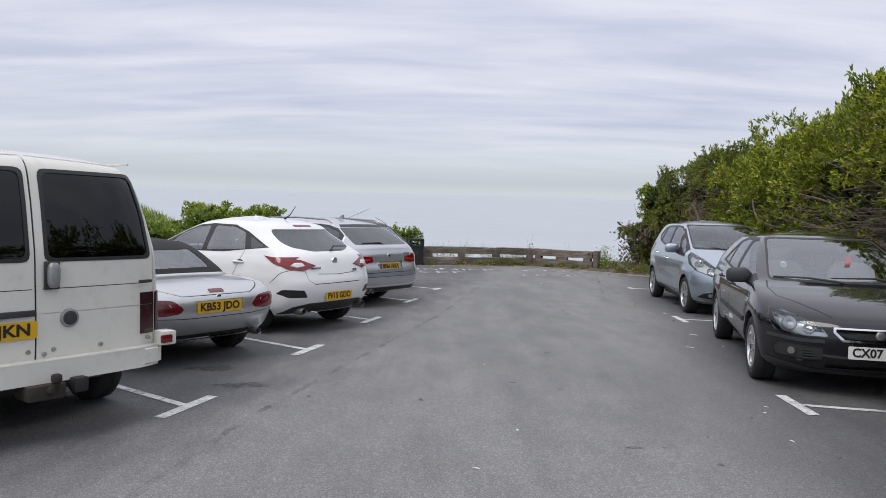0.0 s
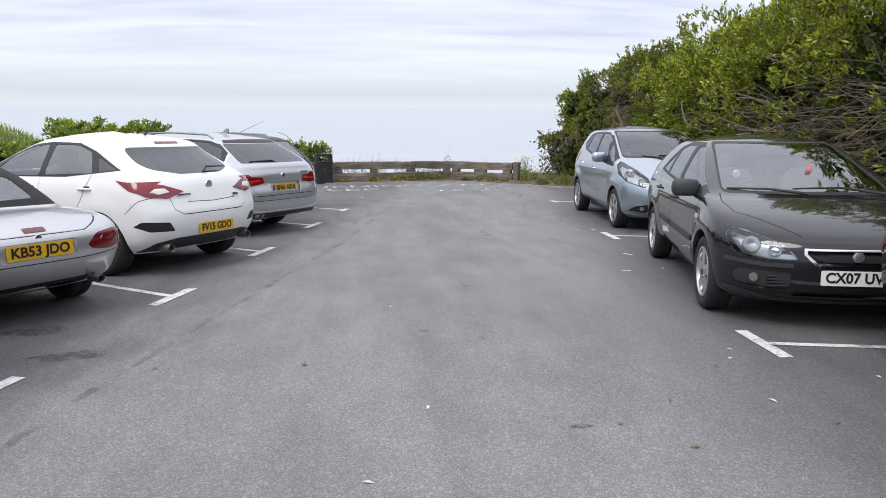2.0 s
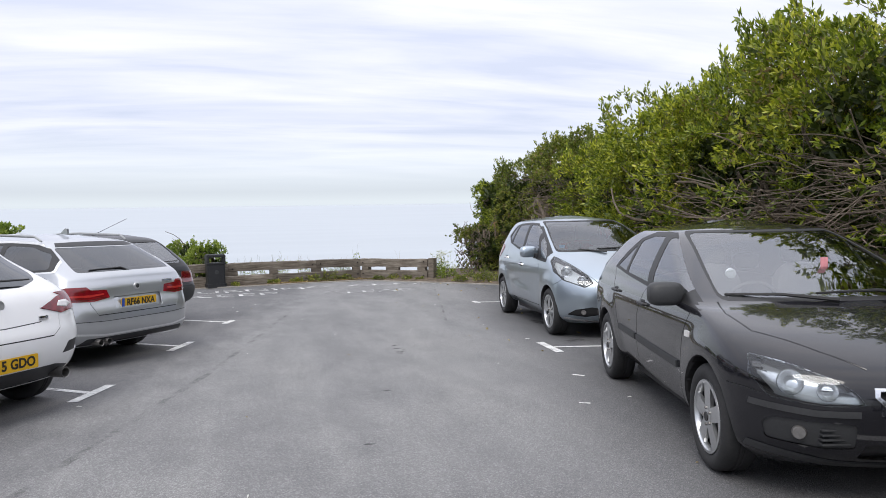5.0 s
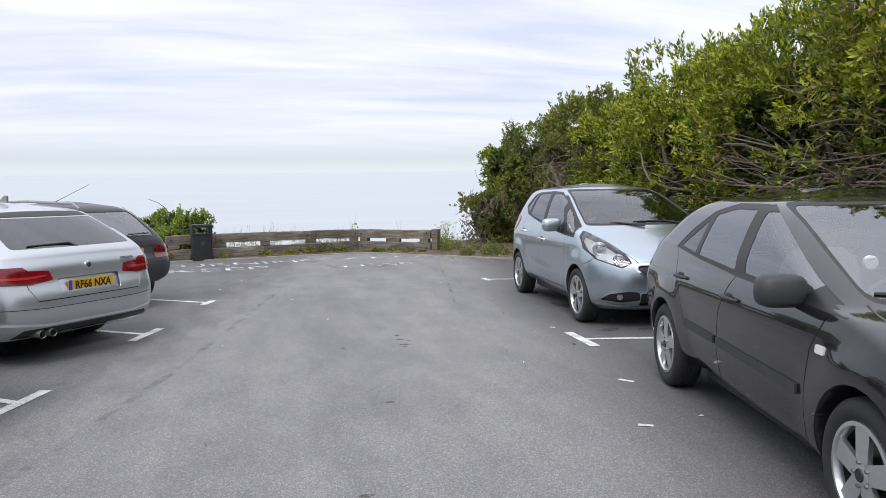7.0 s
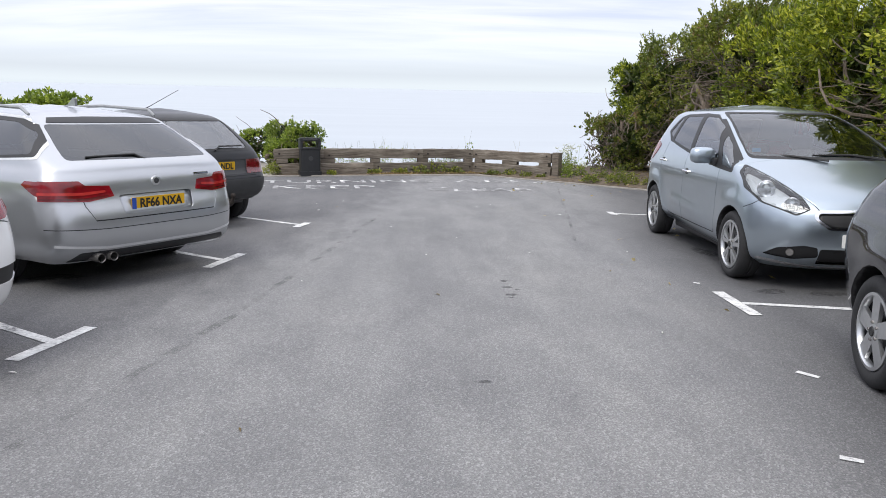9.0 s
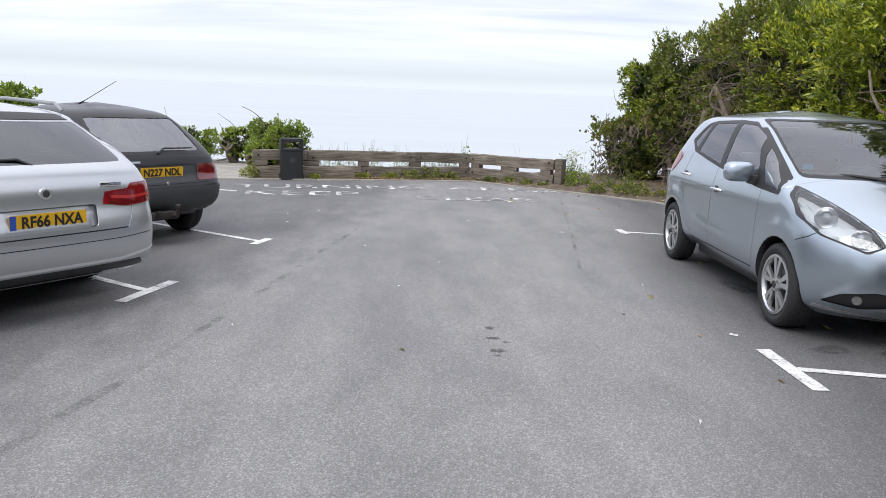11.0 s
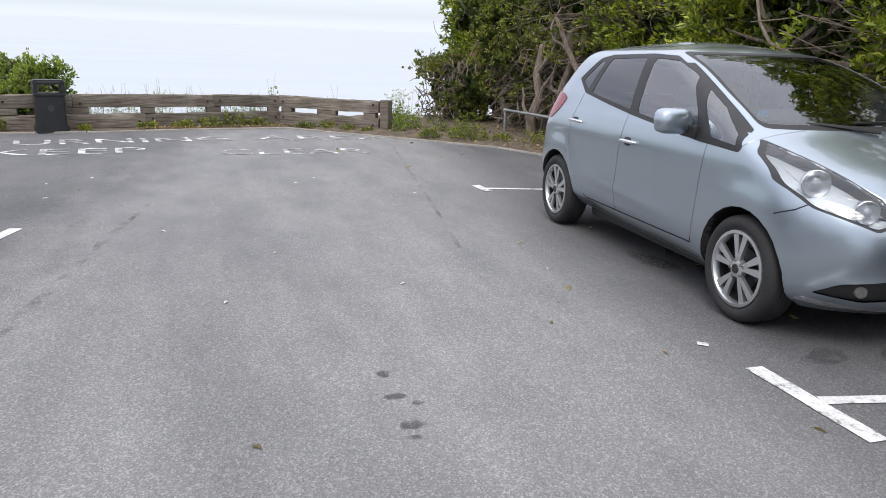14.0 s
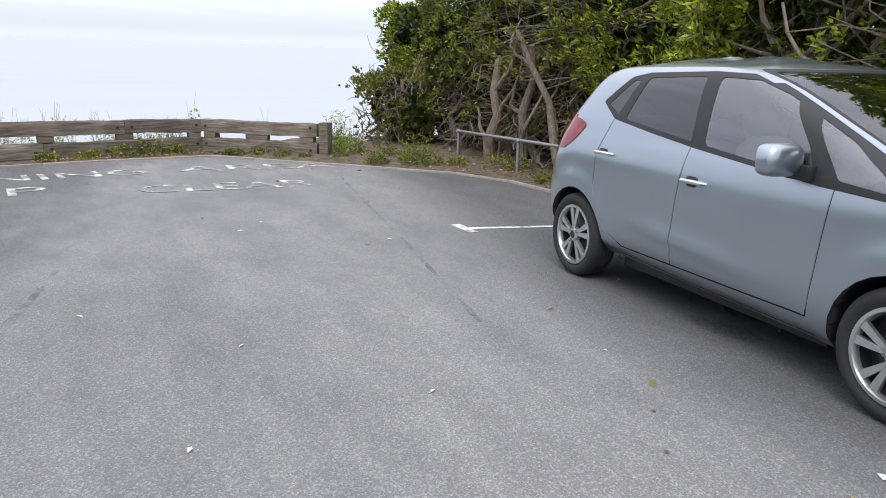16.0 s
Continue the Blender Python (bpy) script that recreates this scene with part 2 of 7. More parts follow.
def sea_water():
    m, t, b = material("hazy_sea")
    v = world_coords(t, (0.004, 0.02, 0.02))
    n = noise_fac(t, v, 1.0, 6, 0.6)
    c = ramp_of(t, n, ((0.3, (0.36, 0.395, 0.42)), (0.7, (0.40, 0.435, 0.46))))
    link(t, c, b.inputs["Base Color"])
    b.inputs["Roughness"].default_value = 0.45
    return m


def soft_stain(name, colour, round_=True):
    """A dark film on the asphalt that thins out in patches and towards its rim."""
    m, t, b = material(name)
    b.inputs["Base Color"].default_value = (*colour, 1)
    b.inputs["Roughness"].default_value = 0.7
    thin = ramp_of(t, noise_fac(t, world_coords(t), 9 if round_ else 3.1, 7, 0.7), ((0.40, (0.10,) * 3), (0.62, (0.95,) * 3)) if round_ else ((0.45, (0.0,) * 3), (0.68, (0.42,) * 3)))
    if round_:
        g = t.nodes.new("ShaderNodeTexGradient")
        g.gradient_type = 'SPHERICAL'
        tc = t.nodes.new("ShaderNodeTexCoord")
        mp = t.nodes.new("ShaderNodeMapping")
        mp.inputs["Location"].default_value, mp.inputs["Scale"].default_value = (-1, -1, 0), (2, 2, 0)
        link(t, tc.outputs["Generated"], mp.inputs[0])
        link(t, mp.outputs[0], g.inputs[0])
        thin = mixed(t, thin, ramp_of(t, g.outputs["Fac"], ((0.02, (0, 0, 0)), (0.45, (1, 1, 1)))), 1.0, 'MULTIPLY')
    tr = t.nodes.new("ShaderNodeBsdfTransparent")
    mx = t.nodes.new("ShaderNodeMixShader")
    link(t, thin, mx.inputs[0])
    link(t, tr.outputs[0], mx.inputs[1])
    link(t, b.outputs[0], mx.inputs[2])
    link(t, mx.outputs[0], t.nodes["Material Output"].inputs[0])
    return m


M = {}
M["asphalt"] = asphalt()
M["line"] = road_paint()
M["text"] = worn_text_paint()
M["wood"] = weathered_wood()
M["bark"] = bark()
M["earth"] = earth()
M["turf"] = turf()
M["sea"] = sea_water()
M["leaf"] = leaf_material("laurel_leaves", (0.066, 0.100, 0.014), (0.215, 0.262, 0.032), (0.56, 0.56, 0.10))
# dark leaf tone that paints shade into crowns and hedge depth
M["leaf_shade"] = leaf_material("shade_toned_leaves", (0.020, 0.034, 0.010), (0.045, 0.066, 0.018), (0.10, 0.12, 0.035))
M["leaf_mid"] = leaf_material("dull_evergreen_leaves", (0.075, 0.10, 0.022), (0.18, 0.21, 0.045), (0.34, 0.35, 0.10))
M["leaf_pale"] = leaf_material("alexanders_leaves", (0.10, 0.15, 0.03), (0.21, 0.28, 0.06), (0.42, 0.48, 0.14))
M["leaf_dry"] = leaf_material("dry_leaves", (0.12, 0.085, 0.052), (0.26, 0.19, 0.115), (0.48, 0.38, 0.26))
M["glass"] = glass("car_glass", (0.80, 0.85, 0.84), 2.6)
M["glass_dark"] = glass("privacy_glass", (0.10, 0.11, 0.12), 1.95)
M["glass_screen"] = glass("windscreen_glass", (0.62, 0.68, 0.67), 1.9)
M["glass_van"] = glass("blacked_out_glass", (0.02, 0.022, 0.025), 1.45)
M["lamp_white"] = plain("white_lamp_bowl", (0.80, 0.81, 0.82), 0.30, 0.25, 0.05, 18)
M["lens"] = glass("clear_lens", (0.85, 0.88, 0.9))
M["tyre"] = plain("tyre_rubber", (0.022, 0.022, 0.023), 0.8, 0, 0.25, 60, 0.3)
M["black"] = plain("black_plastic", (0.016, 0.016, 0.017), 0.5, 0, 0.2, 40)
M["trim"] = plain("dark_grey_plastic", (0.035, 0.036, 0.038), 0.55, 0, 0.15, 60)
M["alloy"] = plain("silver_alloy", (0.58, 0.59, 0.60), 0.28, 0.85, 0.08, 40)
M["alloy_dark"] = plain("dark_alloy", (0.06, 0.06, 0.065), 0.35, 0.6, 0.1, 40)
M["steel"] = plain("brake_steel", (0.25, 0.24, 0.23), 0.45, 0.8, 0.2, 50)
M["chrome"] = plain("chrome", (0.75, 0.76, 0.78), 0.10, 1.0, 0.03, 20)
M["reflector"] = plain("lamp_reflector", (0.78, 0.79, 0.80), 0.22, 0.7, 0.1, 18)
M["red"] = plain("red_lamp", (0.21, 0.004, 0.010), 0.12, 0, 0.45, 16, 0, 0.5)
M["red_dark"] = plain("dark_red_lamp", (0.12, 0.004, 0.008), 0.15, 0, 0.3, 22, 0, 0.6)
M["smoked"] = plain("smoked_red_lamp", (0.035, 0.008, 0.010), 0.2, 0, 0.3, 22, 0, 0.5)
M["amber_red"] = plain("bright_red_lamp", (0.50, 0.035, 0.03), 0.15, 0, 0.2, 24, 0, 0.5)
M["bright_trim"] = plain("satin_bright_trim", (0.72, 0.73, 0.74), 0.35, 0.45, 0.04, 20)
M["white_lamp"] = plain("clear_lamp", (0.72, 0.70, 0.68), 0.15, 0, 0.1, 25, 0, 1.0)
M["yellow_plate"] = plain("yellow_plate", (0.66, 0.38, 0.010), 0.35, 0, 0.06, 12)
M["white_plate"] = plain("white_plate", (0.74, 0.74, 0.72), 0.35, 0, 0.05, 12)
M["plate_ink"] = plain("plate_ink", (0.012, 0.012, 0.012), 0.45, 0, 0.1, 30)
M["plate_blue"] = plain("plate_blue", (0.02, 0.07, 0.35), 0.4, 0, 0.1, 30)
M["seat"] = plain("grey_seat_cloth", (0.13, 0.13, 0.14), 0.9, 0, 0.25, 80, 0.2)
M["cabin"] = plain("cabin_plastic", (0.09, 0.09, 0.095), 0.7, 0, 0.2, 50)
M["cloth"] = plain("black_soft_top", (0.020, 0.020, 0.021), 0.85, 0, 0.2, 90, 0.3)
M["bin"] = plain("black_bin", (0.014, 0.015, 0.017), 0.5, 0, 0.25, 14, 0.1)
M["galv"] = plain("galvanised_steel", (0.34, 0.35, 0.35), 0.5, 0.7, 0.2, 30)
M["kerb"] = plain("pale_stone_edging", (0.30, 0.28, 0.25), 0.9, 0, 0.25, 18, 0.4)
M["rust"] = plain("rusty_iron", (0.040, 0.032, 0.028), 0.85, 0.2, 0.35, 25, 0.4)
M["paper"] = plain("pale_litter", (0.62, 0.62, 0.58), 0.8, 0, 0.15, 40)
M["stain"] = soft_stain("oil_stain", (0.075, 0.075, 0.077))
M["crack"] = soft_stain("tar_joint", (0.11, 0.11, 0.112), False)
M["petal"] = plain("white_umbels", (0.62, 0.64, 0.50), 0.8, 0, 0.2, 40)
M["cut_wood"] = plain("sawn_wood", (0.42, 0.25, 0.13), 0.85, 0, 0.2, 25)
M["sticker"] = plain("pale_sticker", (0.62, 0.66, 0.70), 0.6, 0, 0.1, 30)
M["sticker_blue"] = plain("blue_sticker", (0.06, 0.22, 0.42), 0.5, 0, 0.1, 30)
M["pink"] = plain("pink_card", (0.62, 0.25, 0.27), 0.7, 0, 0.2, 30)
M["van_white"] = paint("aged_white_van_paint", (0.66, 0.65, 0.60), 0, 0.45, 0.35)
M["roadster_silver"] = paint("silver_paint", (0.54, 0.55, 0.56), 0.8, 0.30)
M["white"] = paint("white_paint", (0.80, 0.80, 0.80), 0, 0.3, 0.05)
M["estate_silver"] = paint("bright_silver_paint", (0.50, 0.515, 0.535), 0.8, 0.30)
M["old_grey"] = paint("old_graphite_paint", (0.030, 0.031, 0.034), 0.0, 0.4, 0.06, 0.35)
M["ink_black"] = paint("black_paint", (0.011, 0.011, 0.014), 0.0, 0.18, 0.03, 1.0)
M["mpv_blue"] = paint("silver_blue_paint", (0.40, 0.46, 0.515), 0.92, 0.30, 0.02)
M["dark_blue"] = paint("dark_grey_green_paint", (0.014, 0.018, 0.021), 0.0, 0.25, 0.04, 0.7)


# ---- mesh helpers ----
from mathutils.bvhtree import BVHTree
from mathutils.interpolate import poly_3d_calc


def finish(name, bm, mats, parent=None, label="", smooth=True, form=None):
    me = bpy.data.meshes.new(name)
    bm.to_mesh(me)
    bm.free()
    for m in (mats if isinstance(mats, (list, tuple)) else (mats,)):
        me.materials.append(m)
    if smooth:
        me.polygons.foreach_set("use_smooth", [True] * len(me.polygons))
        if form is None:
            me.set_sharp_from_angle(angle=radians(38))
        else:
            me.normals_split_custom_set_from_vertices([form(v.co, v.normal) for v in me.vertices])
    ob = new(name, me)
    if parent is not None:
        ob.parent = parent
    return tagged(ob, label)


def part(name, bm, mat, parent, label="", smooth=True, form=None):
    return finish(name, bm, mat, parent, label, smooth, form)


def form_of(bm):
    """The smooth normals of a whole shell, to be kept by the pieces that are cut from it."""
    bm.normal_update()
    bm.faces.ensure_lookup_table()
    fine = bm.copy()
    bmesh.ops.triangulate(fine, faces=fine.faces)
    fine.normal_update()
    bm.verts.index_update()
    smooth_n = [v.normal.copy() for v in bm.verts]
    fine.verts.index_update()
    fine.faces.ensure_lookup_table()
    tree = BVHTree.FromBMesh(fine)
    faces = [([v.co.copy() for v in f.verts], [smooth_n[v.index] for v in f.verts]) for f in fine.faces]
    fine.free()

    def normal(co, own):
        hit, _, index, far = tree.find_nearest(co)
        if index is None or far > .013:
            return own
        total = Vector()
        for share, nrm in zip(poly_3d_calc(faces[index][0], hit), faces[index][1]):
            total += nrm * share
        total = total.normalized()
        return total
    return normal


def box(bm, lo, hi, bevel=0.0, m=None):
    """A bevelled block between two corners, added to bm."""
    r = bmesh.ops.create_cube(bm, size=1.0)
    vs = r["verts"]
    c = [(a + b) / 2 for a, b in zip(lo, hi)]
    s = [abs(b - a) for a, b in zip(lo, hi)]
    bmesh.ops.transform(bm, matrix=Matrix.Translation(c) @ Matrix.Diagonal((*s, 1)), verts=vs)
    if bevel:
        es = list({e for v in vs for e in v.link_edges})
        r = bmesh.ops.bevel(bm, geom=es, offset=min(bevel, min(s) * 0.45), segments=2, affect='EDGES', profile=0.6)
        vs = list({v for f in r["faces"] for v in f.verts} | {v for v in vs if v.is_valid})
    if m is not None:
        bmesh.ops.transform(bm, matrix=m, verts=vs)
    return vs


def tube(bm, points, radii, sides=8):
    """A tube with round section through points; radii may taper."""
    points = [Vector(p) for p in points]
    if isinstance(radii, (int, float)):
        radii = [radii] * len(points)
    radii = [float(r) for r in radii]
    rings, ref = [], None
    for i, p in enumerate(points):
        d = (points[min(i + 1, len(points) - 1)] - points[max(i - 1, 0)])
        d = d.normalized() if d.length > 1e-9 else Vector((0, 0, 1))
        if ref is None:
            ref = d.orthogonal().normalized()
        ref = (ref - d * ref.dot(d))
        ref = ref.normalized() if ref.length > 1e-6 else d.orthogonal().normalized()
        side = d.cross(ref)
        rings.append([bm.verts.new(p + radii[i] * (math.cos(a) * ref + math.sin(a) * side)) for a in [2 * math.pi * k / sides for k in range(sides)]])
    for a, b in zip(rings, rings[1:]):
        for k in range(sides):
            bm.faces.new((a[k], a[(k + 1) % sides], b[(k + 1) % sides], b[k]))
    bm.faces.new(rings[0][::-1])
    bm.faces.new(rings[-1])


def lathe(bm, profile, sides=40, axis='Y', closed=False):
    """Turns a profile of (radius, along) about an axis."""
    rings = []
    for r, a in profile:
        ring = []
        for k in range(sides):
            th = 2 * math.pi * k / sides
            ring.append(bm.verts.new((r * math.cos(th), a, r * math.sin(th)) if axis == 'Y' else (r * math.cos(th), r * math.sin(th), a)))
        rings.append(ring)
    pairs = list(zip(rings, rings[1:])) + ([(rings[-1], rings[0])] if closed else [])
    for a, b in pairs:
        for k in range(sides):
            bm.faces.new((a[k], a[(k + 1) % sides], b[(k + 1) % sides], b[k]))
    return rings


def prism(bm, poly, z0, z1, m=None):
    """An extruded flat outline."""
    lo = [bm.verts.new((x, y, z0)) for x, y in poly]
    hi = [bm.verts.new((x, y, z1)) for x, y in poly]
    n = len(poly)
    bm.faces.new(lo[::-1])
    bm.faces.new(hi)
    for k in range(n):
        bm.faces.new((lo[k], lo[(k + 1) % n], hi[(k + 1) % n], hi[k]))
    if m is not None:
        bmesh.ops.transform(bm, matrix=m, verts=lo + hi)
    return lo + hi


def text_mesh(words, size, depth=0.0015, stretch=1.0, bold=0.0):
    """Lettering in the built-in font as a bmesh, centred, lying in x and y."""
    cu = bpy.data.curves.new("lettering", 'FONT')
    cu.body, cu.size, cu.extrude = words, size, depth
    cu.align_x, cu.align_y = 'CENTER', 'CENTER'
    cu.resolution_u, cu.offset = 3, bold
    ob = bpy.data.objects.new("lettering", cu)
    scene.collection.objects.link(ob)
    dg = bpy.context.evaluated_depsgraph_get()
    me = bpy.data.meshes.new_from_object(ob.evaluated_get(dg))
    bm = bmesh.new()
    bm.from_mesh(me)
    bmesh.ops.transform(bm, matrix=Matrix.Diagonal((stretch, 1, 1, 1)), verts=bm.verts)
    bpy.data.objects.remove(ob)
    bpy.data.curves.remove(cu)
    bpy.data.meshes.remove(me)
    return bm


def spline(values, sub):
    """Values at even steps between the given ones, on a Catmull-Rom curve."""
    v = np.array(values, float)
    p = np.concatenate([[2 * v[0] - v[1]], v, [2 * v[-1] - v[-2]]])
    out = []
    for i in range(len(v) - 1):
        a, b, c, d = p[i:i + 4]
        for k in range(sub):
            u = k / sub
            out.append(0.5 * ((2 * b) + (c - a) * u + (2 * a - 5 * b + 4 * c - d) * u * u + (3 * b - a - 3 * c + d) * u ** 3))
    return np.array(out + [v[-1]])


# ---- cars ----
# A car's own axes: x forward from the rear axle, y to its left, z up. Its shell is a stack of closed rings, from sill to roof;
# each ring has its own nose point, tail point, half width and corner lengths.
FRONT_L = (.34, .42, .46, .46, .42, .30, .24, .34, .40, .44, .34, .25)
REAR_L = (.22, .30, .34, .33, .30, .28, .28, .28, .30, .32, .26, .2)


def shell(wb, fx, fz, rx, rz, w, front_l=FRONT_L, rear_l=REAR_L, nf=2.5, nr=2.8, crown=0.03, sub=4, taper=0.02):
    FX, FZ, RX, RZ, W, LF, LR = (spline(v, sub) for v in (fx, fz, rx, rz, w, front_l, rear_l))
    FX, RX = wb + FX, -RX
    bm = bmesh.new()
    lay = bm.faces.layers.int.new("level")
    half = []
    nc, ns = 12, 32
    for k in range(len(FX)):
        pts = []
        for i in range(nc):
            p = math.pi / 2 * i / nc
            s, c = math.sin(p) ** (2 / nf), math.cos(p) ** (2 / nf)
            pts.append((FX[k] - LF[k] * (1 - c), W[k] * s))
        x0, x1 = FX[k] - LF[k], RX[k] + LR[k]
        for i in range(ns + 1):
            pts.append((x0 + (x1 - x0) * i / ns, W[k]))
        for i in range(nc - 1, -1, -1):
            p = math.pi / 2 * i / nc
            s, c = math.sin(p) ** (2 / nr), math.cos(p) ** (2 / nr)
            pts.append((RX[k] + LR[k] * (1 - c), W[k] * s))
        ring = []
        for x, y in pts:
            u = min(1, max(0, (FX[k] - x) / max(1e-6, FX[k] - RX[k])))
            z = FZ[k] + (RZ[k] - FZ[k]) * u - crown * (k / len(FX)) * (y / max(W[k], 1e-6)) ** 2
            mid = (x - wb / 2) / (wb / 2 + 0.85)
            ring.append((x, y * (1 - taper * mid * mid), z))
        half.append(ring)
    rings = []
    for ring in half:
        full = [bm.verts.new(p) for p in ring]
        full += [bm.verts.new((x, -y, z)) for x, y, z in ring[-2:0:-1]]
        rings.append(full)
    n = len(rings[0])
    for k, (a, b) in enumerate(zip(rings, rings[1:])):
        for i in range(n):
            f = bm.faces.new((a[i], b[i], b[(i + 1) % n], a[(i + 1) % n]))
            f[lay] = k
    # the roof closes in shrinking rings with a slight crown
    top = rings[-1]
    cx = sum(v.co.x for v in top) / n
    last = top
    for s, rise in ((0.86, 0.012), (0.62, 0.022), (0.3, 0.028)):
        nxt = [bm.verts.new((cx + (v.co.x - cx) * s, v.co.y * s, v.co.z + rise + (crown * 0.5) * (1 - s))) for v in top]
        for i in range(n):
            f = bm.faces.new((last[i], nxt[i], nxt[(i + 1) % n], last[(i + 1) % n]))
            f[lay] = len(rings)
        last = nxt
    f = bm.faces.new(last[::-1])
    f[lay] = len(rings)
    bmesh.ops.recalc_face_normals(bm, faces=bm.faces)
    return bm


def inside(poly, x, y):
    hit = False
    for (x0, y0), (x1, y1) in zip(poly, poly[1:] + poly[:1]):
        if (y0 > y) != (y1 > y) and x < x0 + (y - y0) * (x1 - x0) / (y1 - y0):
            hit = not hit
    return hit


def rounded(poly, r=0.03, steps=3):
    """The outline with its corners rounded off."""
    out = []
    n = len(poly)
    for i in range(n):
        p, a, b = Vector(poly[i]), Vector(poly[i - 1]), Vector(poly[(i + 1) % n])
        da, db = a - p, b - p
        ra = min(r, da.length * 0.4)
        rb = min(r, db.length * 0.4)
        s, e = p + da.normalized() * ra, p + db.normalized() * rb
        for k in range(steps + 1):
            u = k / steps
            q = (1 - u) ** 2 * s + 2 * u * (1 - u) * p + u * u * e
            out.append((q.x, q.y))
    return out


def cut_patch(bm, axis, sign, poly, facing=0.12):
    """Cuts the shell along an outline seen along an axis, and returns the faces within it."""
    a = 'xyz'.index(axis)
    u, v = [k for k in range(3) if k != a]
    us, vs = [p[0] for p in poly], [p[1] for p in poly]
    pad = 0.25
    faces = []
    for f in bm.faces:
        c = f.calc_center_median()
        if f.normal[a] * sign > facing and min(us) - pad < c[u] < max(us) + pad and min(vs) - pad < c[v] < max(vs) + pad and (axis == 'z' or c[a] * sign > (0 if axis == 'y' else -9)):
            faces.append(f)
    geom = list({g for f in faces for g in (*f.verts, *f.edges)}) + faces
    for (u0, v0), (u1, v1) in zip(poly, poly[1:] + poly[:1]):
        if abs(u1 - u0) + abs(v1 - v0) < 1e-6:
            continue
        co, no = [0, 0, 0], [0, 0, 0]
        co[u], co[v], no[u], no[v] = u0, v0, -(v1 - v0), u1 - u0
        r = bmesh.ops.bisect_plane(bm, geom=geom, dist=1e-5, plane_co=co, plane_no=no)
        geom = [g for g in r["geom"] if g.is_valid]
    found = []
    for f in {g for g in geom if isinstance(g, bmesh.types.BMFace)}:
        c = f.calc_center_median()
        if inside(poly, c[u], c[v]):
            found.append(f)
    # only the largest connected piece counts
    left, best, most = set(found), [], 0.0
    while left:
        todo = [left.pop()]
        piece, area = [], 0.0
        while todo:
            f = todo.pop()
            piece.append(f)
            area += f.calc_area()
            for e in f.edges:
                for g in e.link_faces:
                    if g in left:
                        left.remove(g)
                        todo.append(g)
        if area > most:
            best, most = piece, area
    return best


def lift(bm, faces, offset=0.0, depth=0.015, delete=True):
    """Takes faces off the shell as a bmesh of their own, moved outwards by offset, with a rim of the given depth."""
    out = bmesh.new()
    made = {}
    normals = {}
    for f in faces:
        for vert in f.verts:
            normals[vert] = normals.get(vert, Vector()) + f.normal
    for vert, nrm in normals.items():
        made[vert] = out.verts.new(vert.co + nrm.normalized() * offset)
    back = {}
    for f in faces:
        try:
            out.faces.new([made[v] for v in f.verts])
        except ValueError:
            pass
    if depth:
        for vert, nrm in normals.items():
            back[made[vert]] = nrm.normalized()
        rim = [e for e in out.edges if len(e.link_faces) == 1]
        r = bmesh.ops.extrude_edge_only(out, edges=rim)
        for g in r["geom"]:
            if isinstance(g, bmesh.types.BMVert):
                old = next((e.other_vert(g) for e in g.link_edges if e.other_vert(g) in back), None)
                if old is not None:
                    g.co = g.co - back[old] * depth
    if delete:
        bmesh.ops.delete(bm, geom=faces, context='FACES')
    return out


def strip(points, width):
    """The outline of a narrow band along a polyline."""
    left, right = [], []
    pts = [Vector(p) for p in points]
    for i, p in enumerate(pts):
        d = (pts[min(i + 1, len(pts) - 1)] - pts[max(i - 1, 0)]).normalized()
        n = Vector((-d.y, d.x)) * width / 2
        left.append(tuple(p + n))
        right.append(tuple(p - n))
    return left + right[::-1]


def mirror(poly):
    return [(-a, b) for a, b in poly][::-1]


